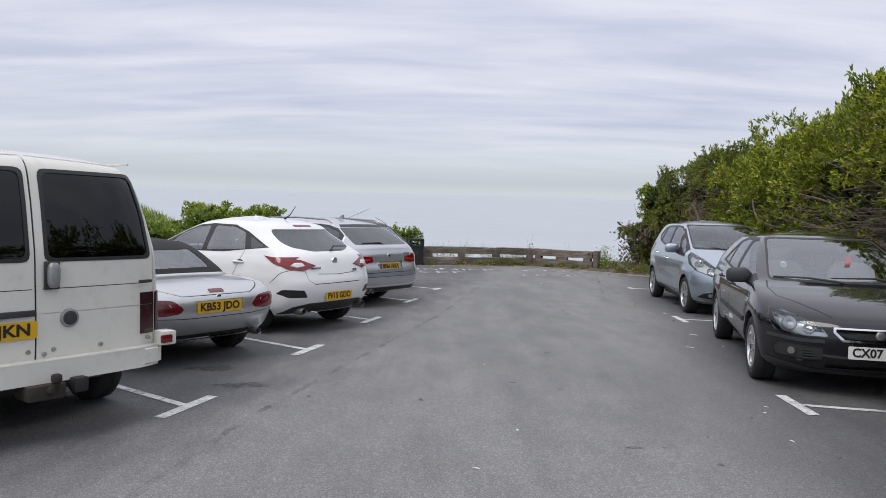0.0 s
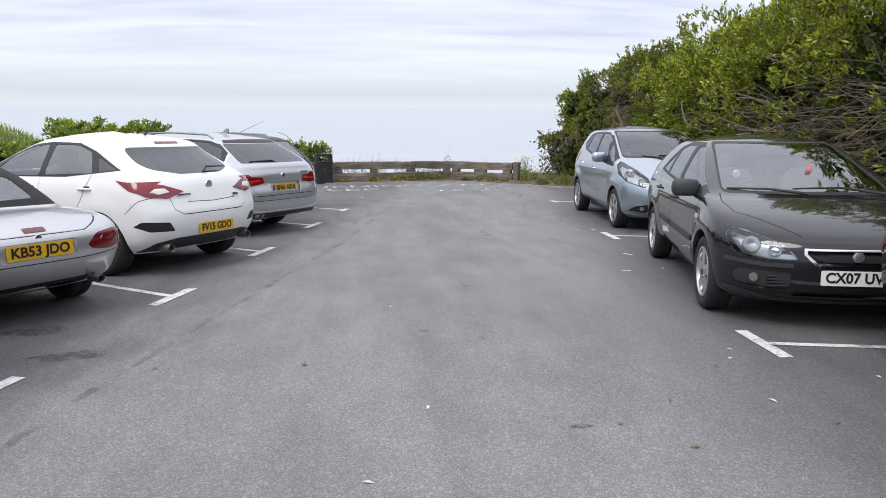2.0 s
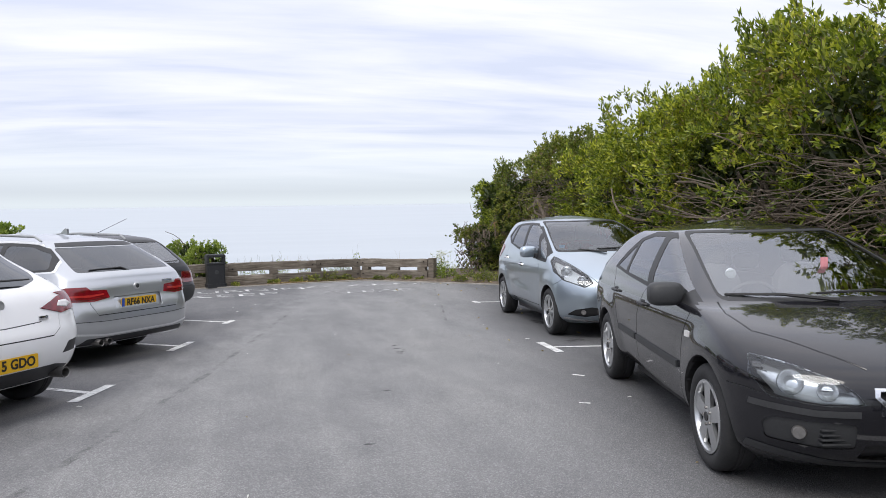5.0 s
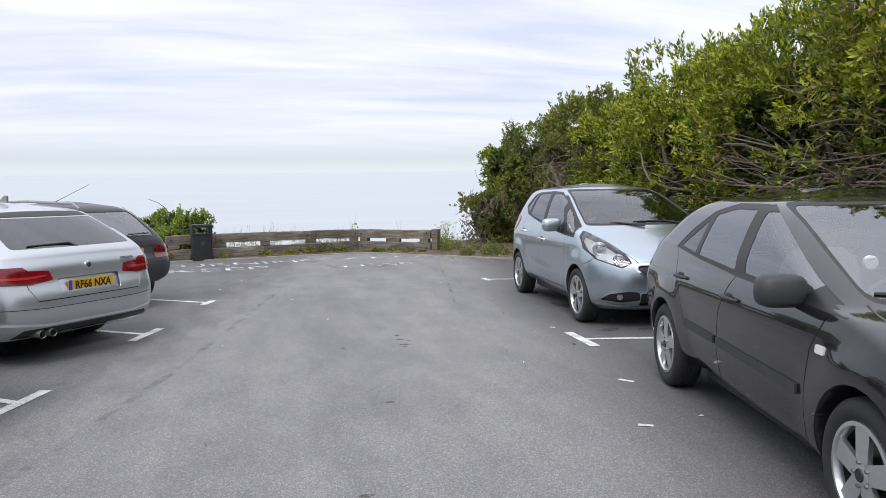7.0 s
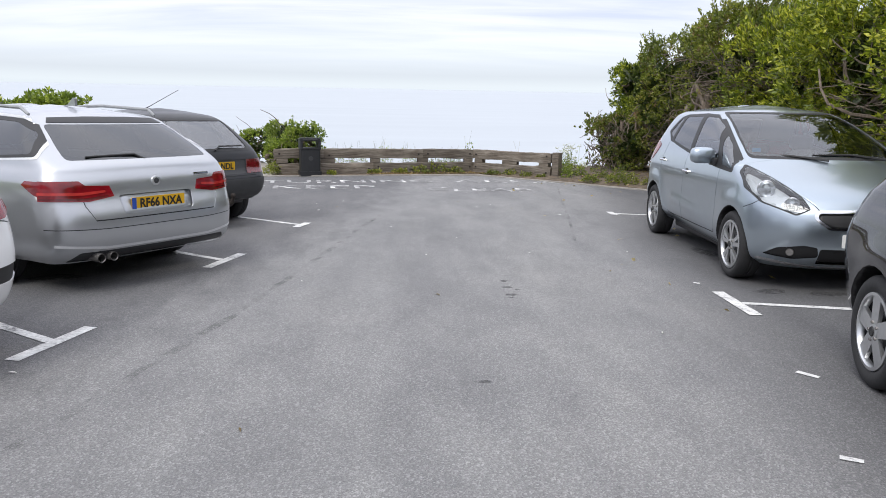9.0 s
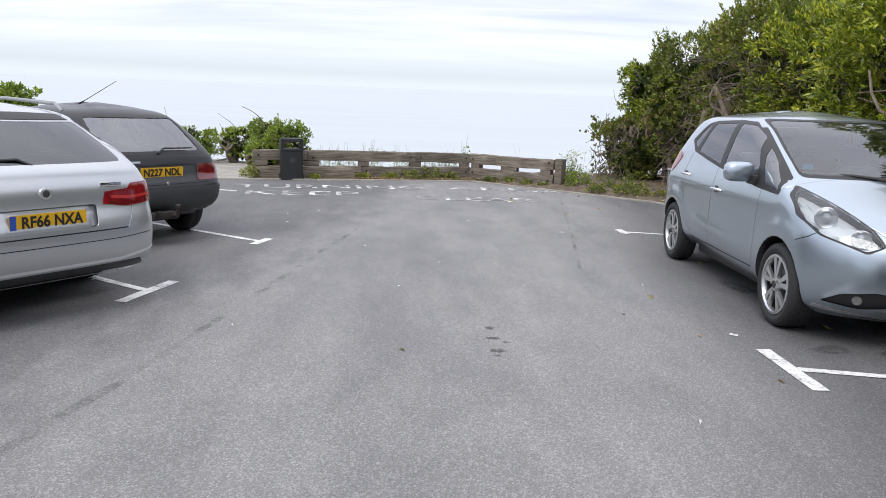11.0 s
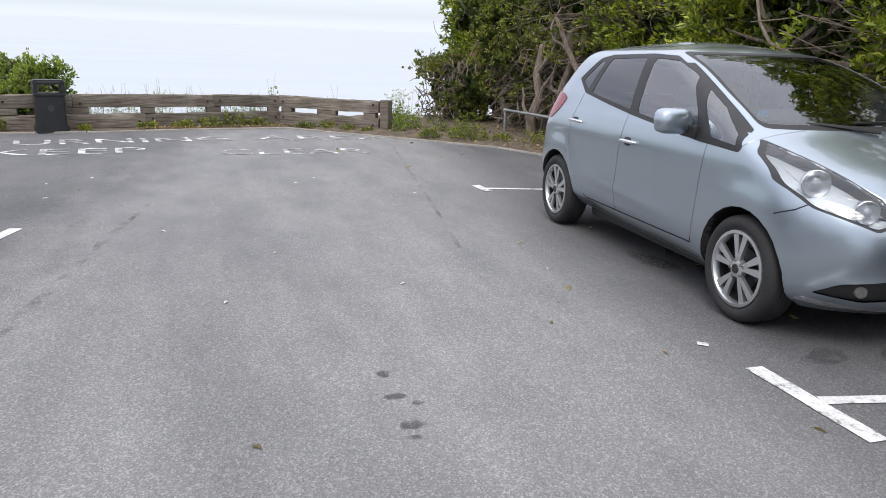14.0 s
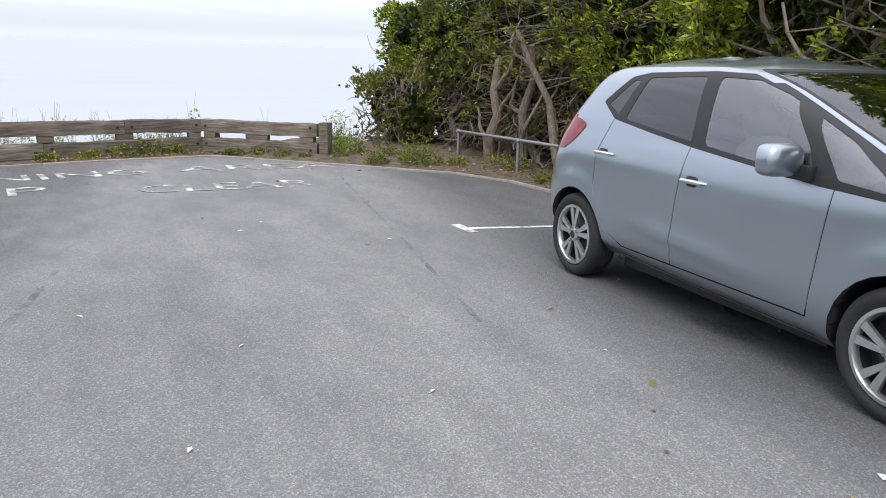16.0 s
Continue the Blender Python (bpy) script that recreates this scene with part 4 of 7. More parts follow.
s["patches"] = [
    *both("side_window", rounded([(1.33, 1.005), (2.10, .985), (2.13, 1.05), (1.76, 1.27), (1.46, 1.355), (1.19, 1.36)], .03), "glass", -.006),
    *both("side_window", rounded([(.53, 1.05), (1.19, 1.01), (1.05, 1.365), (.72, 1.365), (.47, 1.32)], .03), "glass", -.006),
    *both("quarter_window", rounded([(.13, 1.09), (.46, 1.055), (.41, 1.285)], .02), "glass_dark", -.006),
    *both("window_surround", [(.04, 1.07), (.6, 1.02), (1.25, .975), (2.0, .945), (2.46, .925), (2.40, .98), (2.20, 1.09), (1.80, 1.29), (1.5, 1.375), (1.1, 1.40), (.7, 1.40), (.42, 1.345), (.2, 1.21)], "black", -.003),
    ("windscreen", 'x', 1, rounded([(-.70, .995), (.70, .995), (.645, 1.15), (.55, 1.395), (-.55, 1.395), (-.645, 1.15)], .05), "glass", -.004, ""),
    ("screen_surround", 'x', 1, rounded([(-.72, .975), (.72, .975), (.665, 1.15), (.565, 1.41), (-.565, 1.41), (-.665, 1.15)], .05), "black", -.001, ""),
    ("rear_window", 'x', -1, rounded([(-.58, 1.1), (.58, 1.1), (.50, 1.36), (-.50, 1.36)], .05), "glass_dark", -.004, ""),
    ("grille", 'x', 1, [(-.285, .545), (.285, .545), (.355, .61), (.35, .635), (-.35, .635), (-.355, .61)], "black", -.03, "black honeycomb grille"),
    ("grille_frame", 'x', 1, [(-.30, .527), (.30, .527), (.375, .605), (.372, .648), (-.372, .648), (-.375, .605)], "chrome", .008, "chrome grille frame"),
    *pair_x("headlight", 1, rounded([(.41, .562), (.60, .550), (.80, .572), (.865, .68), (.84, .775), (.70, .745), (.54, .685), (.45, .625)], .02), "lens", .002, "clear headlight lens"),
    *pair_x("fog_lamp_panel", 1, rounded([(.44, .335), (.56, .325), (.80, .35), (.82, .44), (.78, .475), (.45, .465)], .02), "trim", -.008, "dark grey fog lamp panel"),
    ("lower_intake", 'x', 1, rounded([(-.42, .275), (.42, .275), (.40, .36), (-.40, .36)], .02), "black", -.02, ""),
    ("front_lip", 'x', 1, strip([(-.86, .30), (-.5, .235), (0, .225), (.5, .235), (.86, .30)], .035), "trim", .008, "dark lower lip"),
    *pair_x("bumper_rub_strip", 1, strip([(.44, .520), (.62, .515), (.86, .535)], .030), "trim", .010),
    *both("rub_strip", strip([(.46, .565), (1.02, .555)], .05), "trim", .012),
    *both("rub_strip", strip([(1.075, .553), (2.10, .530)], .05), "trim", .012),
    *both("side_repeater", rounded([(2.28, .745), (2.36, .745), (2.36, .785), (2.28, .785)], .012), "white_lamp", .008),
    *doors([[(2.16, .30), (2.17, .55), (2.22, .75), (2.32, .915)], [(1.05, .26), (1.05, .5), (1.10, .75), (1.24, .985)], [(.44, .58), (.31, .80), (.08, 1.06)], [(.5, .28), (1.4, .26), (2.15, .28)]]),
    ("bonnet_seam", 'z', 1, strip([(2.36, .735), (2.6, .775), (2.9, .745), (3.2, .52), (3.36, .37)], .012), "black", -.008, ""),
    ("bonnet_seam", 'z', 1, strip([(2.36, -.735), (2.6, -.775), (2.9, -.745), (3.2, -.52), (3.36, -.37)], .012), "black", -.008, ""),
    *both("bumper_seam", strip([(2.98, .60), (3.10, .60), (3.20, .585)], .009), "black", -.006),
]
car, at = make_car(s)
plate(car, (nose_x(s, .44) + .022, 0, .44), 0, -2, "CX07 UVB", M["white_plate"])
for q in (1, -1):
    mirror_housing(car, 2.02, q * at["mirror"] * .96, .945, q, M["trim"])
    handle(car, 1.26, q * at["door1"] * .997, .845, q, M["black"])
    handle(car, .35, q * at["door2"] * .997, .875, q, M["black"])
    for yy, zz, rad in ((.55, .615, .048), (.70, .65, .062)):
        disc(car, "headlight_bowl", (nose_at(s, yy, zz) - .05, q * yy, zz), rad, M["reflector"], (1, q * .35), rings=((.0005, -.03), (rad * .45, -.025), (rad * .8, 0), (rad, .012), (rad * 1.06, .008), (rad, -.03)))
    disc(car, "fog_lamp", (nose_at(s, .68, .405) - .010, q * .68, .405), .036, M["steel"], (1, q * .4), depth=.02)
    for k in range(4):
        bar(car, "vent_slat", (nose_at(s, .52, .40) - .10, q * .53 - .07, .352 + k * .024), (nose_at(s, .52, .40) - .004, q * .53 + .07, .362 + k * .024), M["trim"], .004)
disc(car, "badge", (nose_x(s, .595) - .012, 0, .595), .042, M["alloy"], (1, 0), .012)
for k in range(13):
    y = -.264 + .044 * k
    for lean in (.024, -.024):
        pipe(car, "grille_bar", [(nose_x(s, .55) - .035 - .10 * (y / .36) ** 2, y - lean, .548), (nose_x(s, .63) - .035 - .10 * (y / .36) ** 2, y + lean, .634)], .005, M["trim"], 5)
bar(car, "grille_backing", (nose_x(s, .56) - .25, -.33, .53), (nose_x(s, .56) - .14, .33, .65), M["black"], .01)
wiper(car, [(2.50, .60, .985), (2.40, .25, 1.03), (2.44, -.15, 1.02)])
wiper(car, [(2.52, -.05, .985), (2.42, -.35, 1.015), (2.28, -.66, 1.01)])
bar(car, "screen_card", (2.00, .10, 1.14), (2.004, .15, 1.22), M["pink"], .002, "pink card hanging behind the windscreen")
disc(car, "tax_disc", (1.98, -.50, 1.12), .035, M["sticker"], (1, 0), .002)

# silver-blue compact people carrier
s = dict(name="small_mpv", label="silver-blue five-door compact people carrier beside the hedge", at=(5.24, 15.24), heading=-94.2, wb=2.615, r=.312,
    fx=(.58, .70, .77, .78, .71, .50, .19, .0, -.24, -.77, -1.15, -1.42), fz=(.2, .28, .44, .60, .76, .90, 1.02, 1.09, 1.21, 1.44, 1.55, 1.585),
    front_l=(.42, .50, .56, .58, .54, .44, .34, .32, .33, .36, .32, .25),
    rx=(.48, .58, .64, .655, .63, .60, .57, .54, .47, .29, .10, -.18), rz=(.28, .38, .52, .66, .82, .94, 1.04, 1.12, 1.24, 1.46, 1.55, 1.585),
    rear_l=(.26, .34, .38, .38, .40, .42, .44, .46, .46, .42, .30, .2), nr=2.5, ahead=.36, flare=.020, flute=(.58, .49, 2.0, .39, .016),
    w=(.77, .845, .872, .880, .886, .884, .866, .845, .81, .715, .635, .54), paint="mpv_blue", housing="lamp_white", rim=((5, "split"), .212),
    probe=(("mirror", 2.0, 1.05), ("door1", 1.27, .90), ("door2", .34, .96)))
s["patches"] = [
    *both("side_window", rounded([(1.27, 1.10), (2.06, 1.015), (1.98, 1.16), (1.76, 1.385), (1.46, 1.475), (1.18, 1.485)], .03), "glass", -.006),
    *both("side_window", rounded([(.45, 1.20), (1.16, 1.11), (1.06, 1.487), (.53, 1.475)], .03), "glass_dark", -.006),
    *both("quarter_window", rounded([(.21, 1.29), (.36, 1.22), (.45, 1.45), (.38, 1.455)], .02), "glass_dark", -.006),
    *both("quarter_window", rounded([(2.19, 1.025), (2.45, 1.00), (2.42, 1.06), (2.20, 1.19), (1.91, 1.345)], .02), "glass", -.006),
    *both("window_surround", rounded([(.14, 1.30), (.34, 1.19), (.80, 1.125), (1.2, 1.075), (2.1, .985), (2.49, .965), (2.51, .99), (2.45, 1.09), (2.2, 1.235), (1.90, 1.39), (1.70, 1.447), (1.45, 1.502), (1.1, 1.517), (.5, 1.505), (.34, 1.475)], .02), "black", -.003),
    ("windscreen", 'x', 1, rounded([(-.69, 1.125), (.69, 1.125), (.64, 1.3), (.555, 1.52), (-.555, 1.52), (-.64, 1.3)], .05), "glass_screen", -.004, ""),
    ("screen_surround", 'x', 1, rounded([(-.71, 1.10), (.71, 1.10), (.66, 1.3), (.572, 1.535), (-.572, 1.535), (-.66, 1.3)], .05), "black", -.001, ""),
    ("rear_window", 'x', -1, rounded([(-.56, 1.16), (.56, 1.16), (.50, 1.48), (-.50, 1.48)], .05), "glass_dark", -.004, ""),
    ("upper_grille", 'x', 1, rounded([(-.35, .585), (.35, .585), (.445, .655), (.43, .70), (0, .715), (-.43, .70), (-.445, .655)], .03), "black", -.02, "black mesh grille"),
    ("grille_frame", 'x', 1, rounded([(-.36, .565), (.36, .565), (.475, .655), (.455, .72), (0, .738), (-.455, .72), (-.475, .655)], .03), "chrome", .005, "chrome grille frame"),
    *pair_x("headlight", 1, rounded([(.50, .725), (.60, .685), (.80, .765), (.855, .86), (.83, .98), (.765, 1.035), (.66, .95), (.54, .82)], .02), "lens", .003, "clear swept-back headlight lens"),
    *pair_x("headlight_rim", 1, rounded([(.485, .725), (.595, .668), (.812, .755), (.872, .86), (.845, .99), (.765, 1.055), (.645, .955), (.525, .825)], .02), "trim", -.003),
    *pair_x("fog_lamp_panel", 1, rounded([(.40, .325), (.58, .295), (.78, .32), (.70, .39), (.52, .425), (.42, .41)], .02), "black", -.012),
    ("lower_intake", 'x', 1, rounded([(-.40, .26), (.40, .26), (.40, .40), (-.40, .40)], .02), "black", -.02, ""),
    ("front_lip", 'x', 1, strip([(-.80, .275), (-.44, .225), (0, .215), (.44, .225), (.80, .275)], .022), "chrome", .004, "bright lower lip"),
    *both("tail_light", rounded([(-.64, .93), (-.20, .94), (-.06, 1.03), (.03, 1.13), (-.05, 1.165), (-.64, 1.24)], .03), "red", .006, "red rear lamp"),
    *pair_x("tail_light", -1, rounded([(.60, .97), (.80, .96), (.80, 1.2), (.70, 1.2), (.62, 1.1)], .02), "red", .006, "red rear lamp"),
    *doors([[(2.12, .345), (2.15, .62), (2.18, .85), (2.19, .985)], [(1.09, .345), (1.10, .63), (1.17, 1.075)], [(.57, .345), (.42, .42), (.31, .53), (.23, .73), (.24, .95), (.34, 1.19)], [(.56, .345), (1.2, .345), (2.12, .345)]], .009),
    *both("sill_seam", strip([(.50, .285), (1.2, .255), (2.15, .245)], .008), "trim", -.004),
    *both("bumper_seam", strip([(2.86, .69), (2.98, .735), (3.05, .785)], .008), "black", -.005),
    *both("wing_seam", strip([(2.50, .99), (2.54, 1.05), (2.55, 1.10)], .007), "black", -.005),
    ("bonnet_seam", 'z', 1, strip([(2.56, .745), (2.70, .765), (2.95, .665), (3.2, .51), (3.32, .42)], .010), "black", -.008, ""),
    ("bonnet_seam", 'z', 1, strip([(2.56, -.745), (2.70, -.765), (2.95, -.665), (3.2, -.51), (3.32, -.42)], .010), "black", -.008, ""),
]
car, at = make_car(s)
plate(car, (nose_x(s, .48) + .015, 0, .48), 0, -3, "W", M["white_plate"])
for q in (1, -1):
    mirror_housing(car, 1.93, q * at["mirror"] * .97, 1.045, q, M["mpv_blue"])
    bar(car, "mirror_sail", (1.90, q * at["mirror"] - .03, 1.00), (2.06, q * at["mirror"] + .015, 1.075), M["black"], .012)
    handle(car, 1.27, q * at["door1"] * .999, .885, q, M["chrome"])
    handle(car, .34, q * at["door2"] * .999, .955, q, M["chrome"])
    for yy, zz, rad in ((.60, .755, .058), (.735, .865, .070)):
        disc(car, "headlight_bowl", (nose_at(s, yy, zz) - .05, q * yy, zz), rad, M["reflector"], (1, q * .45), rings=((.0005, .01), (rad * .4, .006), (rad * .55, -.02), (rad * .8, 0), (rad, .012), (rad * 1.06, .008), (rad, -.03)))
    disc(car, "fog_lamp", (nose_at(s, .60, .355) - .018, q * .60, .355), .034, M["steel"], (1, q * .5), depth=.02)
disc(car, "badge", (nose_x(s, .79) - .04, 0, .79), .05, M["chrome"], (1, 0), .008, tilt=-35)
wiper(car, [(2.62, .60, 1.10), (2.50, .20, 1.145), (2.53, -.15, 1.14)])
wiper(car, [(2.64, -.05, 1.10), (2.52, -.35, 1.13), (2.34, -.64, 1.13)])
bar(car, "parking_sticker", (2.26, -.60, 1.15), (2.263, -.52, 1.19), M["sticker_blue"], .001, "small blue sticker inside the windscreen")

# dark saloon of which the tail shows
s = dict(name="saloon_car", label="dark grey-green saloon with large alloy wheels", at=(4.32, 4.90), heading=-101, wb=2.80, r=.335,
    **HATCH_NOSE, rx=(.75, .92, 1.0, 1.02, .98, .86, .60, .30, .12, -.3, -.62, -.9), rz=(.28, .36, .5, .66, .84, .98, 1.03, 1.05, 1.12, 1.30, 1.40, 1.44), w=W_STD,
    paint="dark_blue", rim=((5, "five"), .245), tyre_w=.23, probe=(("mirror", 2.0, 1.0), ("door1", 1.2, .90), ("door2", .3, .92)))
s["patches"] = [
    *both("side_window", rounded([(1.05, 1.03), (1.86, 1.015), (1.62, 1.22), (1.36, 1.335), (1.08, 1.36)], .03), "glass", -.006),
    *both("side_window", rounded([(.15, 1.06), (.97, 1.035), (.99, 1.36), (.66, 1.345), (.40, 1.26)], .03), "glass_dark", -.006),
    ("windscreen", 'x', 1, rounded([(-.685, 1.035), (.685, 1.035), (.635, 1.2), (.55, 1.405), (-.55, 1.405), (-.635, 1.2)], .05), "glass", -.004, ""),
    ("rear_window", 'x', -1, rounded([(-.62, 1.09), (.62, 1.09), (.52, 1.36), (-.52, 1.36)], .05), "glass_dark", -.004, ""),
    *both("tail_light", rounded([(-.96, .74), (-.74, .77), (-.62, .90), (-.70, .925), (-.9, .90)], .02), "red", .006, "red rear lamp"),
    *pair_x("tail_light", -1, rounded([(.46, .72), (.95, .72), (.93, .90), (.5, .88)], .02), "red", .006, "red rear lamp"),
    *both("bumper_seam", strip([(-.98, .62), (-.7, .62), (-.42, .53)], .010), "black", -.006),
    *doors([[(2.2, .30), (2.16, .6), (2.0, .99)], [(1.02, .26), (1.0, 1.02)], [(.46, .62), (.34, .78), (.2, 1.04)], [(.5, .28), (2.2, .28)]]),
]
car, at = make_car(s)
for q in (1, -1):
    mirror_housing(car, 1.95, q * at["mirror"] * .96, 1.00, q, M["dark_blue"])
    handle(car, 1.2, q * at["door1"] * .995, .885, q, M["dark_blue"])
    handle(car, .3, q * at["door2"] * .995, .90, q, M["dark_blue"])

# white panel van
s = dict(name="panel_van", label="aged white panel van with tinted rear doors and a tow bar", category="van", at=left_at((-2.86, 5.85), .92), heading=HL, wb=2.92, r=.33,
    fx=(.6, .78, .86, .86, .82, .72, .5, .3, .0, -.5, -.8, -1.1), fz=(.25, .32, .45, .6, .78, .95, 1.1, 1.2, 1.36, 1.66, 1.84, 1.9),
    rx=(.78, .84, .86, .865, .865, .86, .855, .85, .83, .77, .68, .4), rz=(.40, .46, .56, .66, .8, .95, 1.08, 1.2, 1.34, 1.64, 1.84, 1.91),
    w=(.86, .90, .92, .92, .92, .92, .915, .91, .895, .84, .78, .68), rear_l=(.12,) * 8 + (.14, .18, .22, .25), nr=3.2, paint="van_white", rim=((6, "cover"), .20), rim_mat="trim", deck=0)
s["patches"] = [
    *pair_x("rear_window", -1, rounded([(.07, 1.20), (.80, 1.20), (.775, 1.5), (.725, 1.76), (.07, 1.76)], .05), "glass_van", -.004, "dark tinted door glass"),
    *pair_x("window_seal", -1, rounded([(.045, 1.175), (.825, 1.175), (.80, 1.5), (.745, 1.785), (.045, 1.785)], .05), "black", .004, "black rubber window seal"),
    *both("side_window", rounded([(-.55, 1.22), (.55, 1.22), (.55, 1.70), (-.5, 1.70)], .06), "glass_van", -.005),
    *both("side_window", rounded([(1.8, 1.2), (2.55, 1.18), (2.1, 1.6), (1.8, 1.66)], .05), "glass", -.005),
    ("windscreen", 'x', 1, rounded([(-.72, 1.3), (.72, 1.3), (.62, 1.76), (-.62, 1.76)], .05), "glass", -.004, ""),
    ("door_seam", 'x', -1, strip([(.012, .52), (.012, 1.88)], .014), "black", -.010, ""),
    *pair_x("door_seam", -1, strip([(.02, .53), (.80, .53), (.845, .60), (.85, 1.2), (.80, 1.6), (.73, 1.84), (.02, 1.87)], .010), "black", -.008),
    *pair_x("door_crease_seam", -1, strip([(.03, 1.00), (.84, 1.00)], .006), "trim", -.004),
    *pair_x("door_crease_seam", -1, strip([(.03, .84), (.84, .84)], .006), "van_white", -.006),
    *pair_x("tail_light", -1, rounded([(.855, .63), (.925, .63), (.92, .93), (.86, .93)], .015), "smoked", .010, "dark red upright rear lamp"),
    *both("tail_light_side", rounded([(-.87, .63), (-.78, .63), (-.78, .93), (-.87, .93)], .015), "smoked", .008, "dark red upright rear lamp"),
    *both("side_crease_seam", strip([(-.75, 1.04), (.5, 1.04), (2.0, 1.02)], .010), "trim", -.004),
]
car, at = make_car(s)
bar(car, "plate_light_strip", (-.885, .02, .83), (-.86, .50, .87), M["trim"], .008, "black strip over the plate")
plate(car, (-.878, .27, .745), 180, 0, "JKN", M["yellow_plate"], fill=.40, shift=.12)
bm = bmesh.new()
for y0, y1 in ((-.93, .93),):
    pts = [(-.55, -.945), (-.80, -.93), (-.90, -.86), (-.93, -.70), (-.945, -.3), (-.945, .3), (-.93, .70), (-.90, .86), (-.80, .93), (-.55, .945)]
    inner = [(x + .10, y * .93) for x, y in pts]
    prism(bm, pts + inner[::-1], .40, .545)
bmesh.ops.bevel(bm, geom=list(bm.edges), offset=.022, segments=2, affect='EDGES')
part("rear_bumper", bm, M["van_white"], car, "scuffed white steel bumper")
for q in (1, -1):
    bar(car, "bumper_lamp", (-.93, q * .90 - .07, .535), (-.80, q * .90 + .045, .64), M["van_white"], .015, "white corner piece with a red reflector")
    bar(car, "reflector", (-.945, q * .885 - .045, .555), (-.92, q * .885 + .045, .615), M["red_dark"], .01)
disc(car, "badge", (-.872, -.20, .80), .062, M["galv"], (-1, 0), .010)
disc(car, "badge_field", (-.880, -.20, .80), .048, M["trim"], (-1, 0), .006)
bm = bmesh.new()
blob(bm, (-.895, -.085, 1.09), (.028, .038, .085))
part("door_handle", bm, M["galv"], car, "chrome-worn door handle")
bar(car, "door_handle_recess", (-.875, -.135, .995), (-.862, -.035, 1.18), M["trim"], .02)
bar(car, "model_badge", (-.872, -.80, 1.005), (-.862, -.70, 1.025), M["trim"], .002)
for y, z in ((-.04, .575), (-.10, .60), (-.42, .595), (-.78, .60), (.06, .60)):
    disc(car, "star_rivet", (-.867, y, z), .016, M["galv"], (-1, 0), .004)
bar(car, "tow_bar", (-1.0, -.12, .30), (-.8, .12, .40), M["rust"], .02, "rusty tow bar")
pipe(car, "tow_ball", [(-.98, -.02, .36), (-1.05, -.02, .37), (-1.07, -.02, .42)], [.03, .028, .026], M["rust"])
bm = bmesh.new()
blob(bm, (-1.07, -.02, .45), (.03, .03, .03))
part("tow_ball_head", bm, M["rust"], car)
bar(car, "tow_socket", (-1.02, -.26, .32), (-.94, -.16, .42), M["black"], .02)
bar(car, "roof_gutter", (-.55, -.80, 1.86), (2.0, -.785, 1.875), M["van_white"], .003)
bar(car, "roof_gutter", (-.55, .785, 1.86), (2.0, .80, 1.875), M["van_white"], .003)

# silver convertible
s = dict(name="convertible_car", label="silver two-seat convertible with a black soft top", at=left_at((-2.5, 8.31), .84), heading=HL, wb=2.265, r=.29,
    fx=(.55, .70, .78, .78, .70, .40, -.1, -.5, -.66, -.85, -.98, -1.1), fz=(.18, .26, .4, .5, .62, .72, .82, .86, .95, 1.08, 1.17, 1.2),
    rx=(.58, .74, .84, .86, .82, .66, .36, .12, .02, -.22, -.45, -.65), rz=(.24, .32, .46, .58, .72, .80, .84, .86, .94, 1.10, 1.19, 1.215),
    w=(.74, .80, .83, .84, .835, .82, .80, .77, .73, .66, .60, .52), paint="roadster_silver", rim=((5, "five"), .19), deck=0, probe=(("mirror", 1.45, .85), ("door1", .75, .75)))
s["patches"] = [
    ("rear_window", 'x', -1, rounded([(-.50, .925), (.50, .925), (.43, 1.11), (-.43, 1.11)], .04), "glass", -.004, "clear flexible rear window"),
    *both("side_window", rounded([(.48, .90), (1.40, .88), (1.16, 1.06), (.95, 1.12), (.55, 1.10)], .03), "glass", -.004),
    ("windscreen", 'x', 1, rounded([(-.62, .90), (.62, .90), (.55, 1.14), (-.55, 1.14)], .05), "glass", -.004, ""),
    *pair_x("tail_light", -1, rounded([(.40, .60), (.44, .555), (.60, .54), (.80, .56), (.845, .60), (.82, .67), (.70, .695), (.50, .68)], .03), "red_dark", .010, "oval red rear lamp"),
    ("plate_panel", 'x', -1, rounded([(-.30, .535), (.30, .535), (.30, .665), (-.30, .665)], .02), "roadster_silver", -.012, ""),
    ("brake_light", 'x', -1, rounded([(-.085, .735), (.085, .735), (.085, .765), (-.085, .765)], .01), "red_dark", .006, "high brake lamp"),
    ("boot_seam", 'x', -1, strip([(-.66, .80), (-.40, .715), (.40, .715), (.66, .80)], .008), "black", -.006, ""),
    ("bumper_seam", 'x', -1, strip([(-.83, .52), (-.4, .50), (.4, .50), (.83, .52)], .010), "black", -.006, ""),
    ("number_recess", 'x', -1, rounded([(-.50, .26), (.50, .26), (.46, .33), (-.46, .33)], .02), "black", -.012, ""),
    *doors([[(1.50, .28), (1.47, .6), (1.42, .84)], [(.42, .30), (.40, .6), (.36, .84)], [(.42, .28), (1.5, .28)]]),
]
s["split"] = (29, "soft_top", "cloth", "black folding soft top")
car, at = make_car(s)
plate(car, (tail_x(s, .60) - .006, 0, .60), 180, 0, "KB53 JDO", M["yellow_plate"])
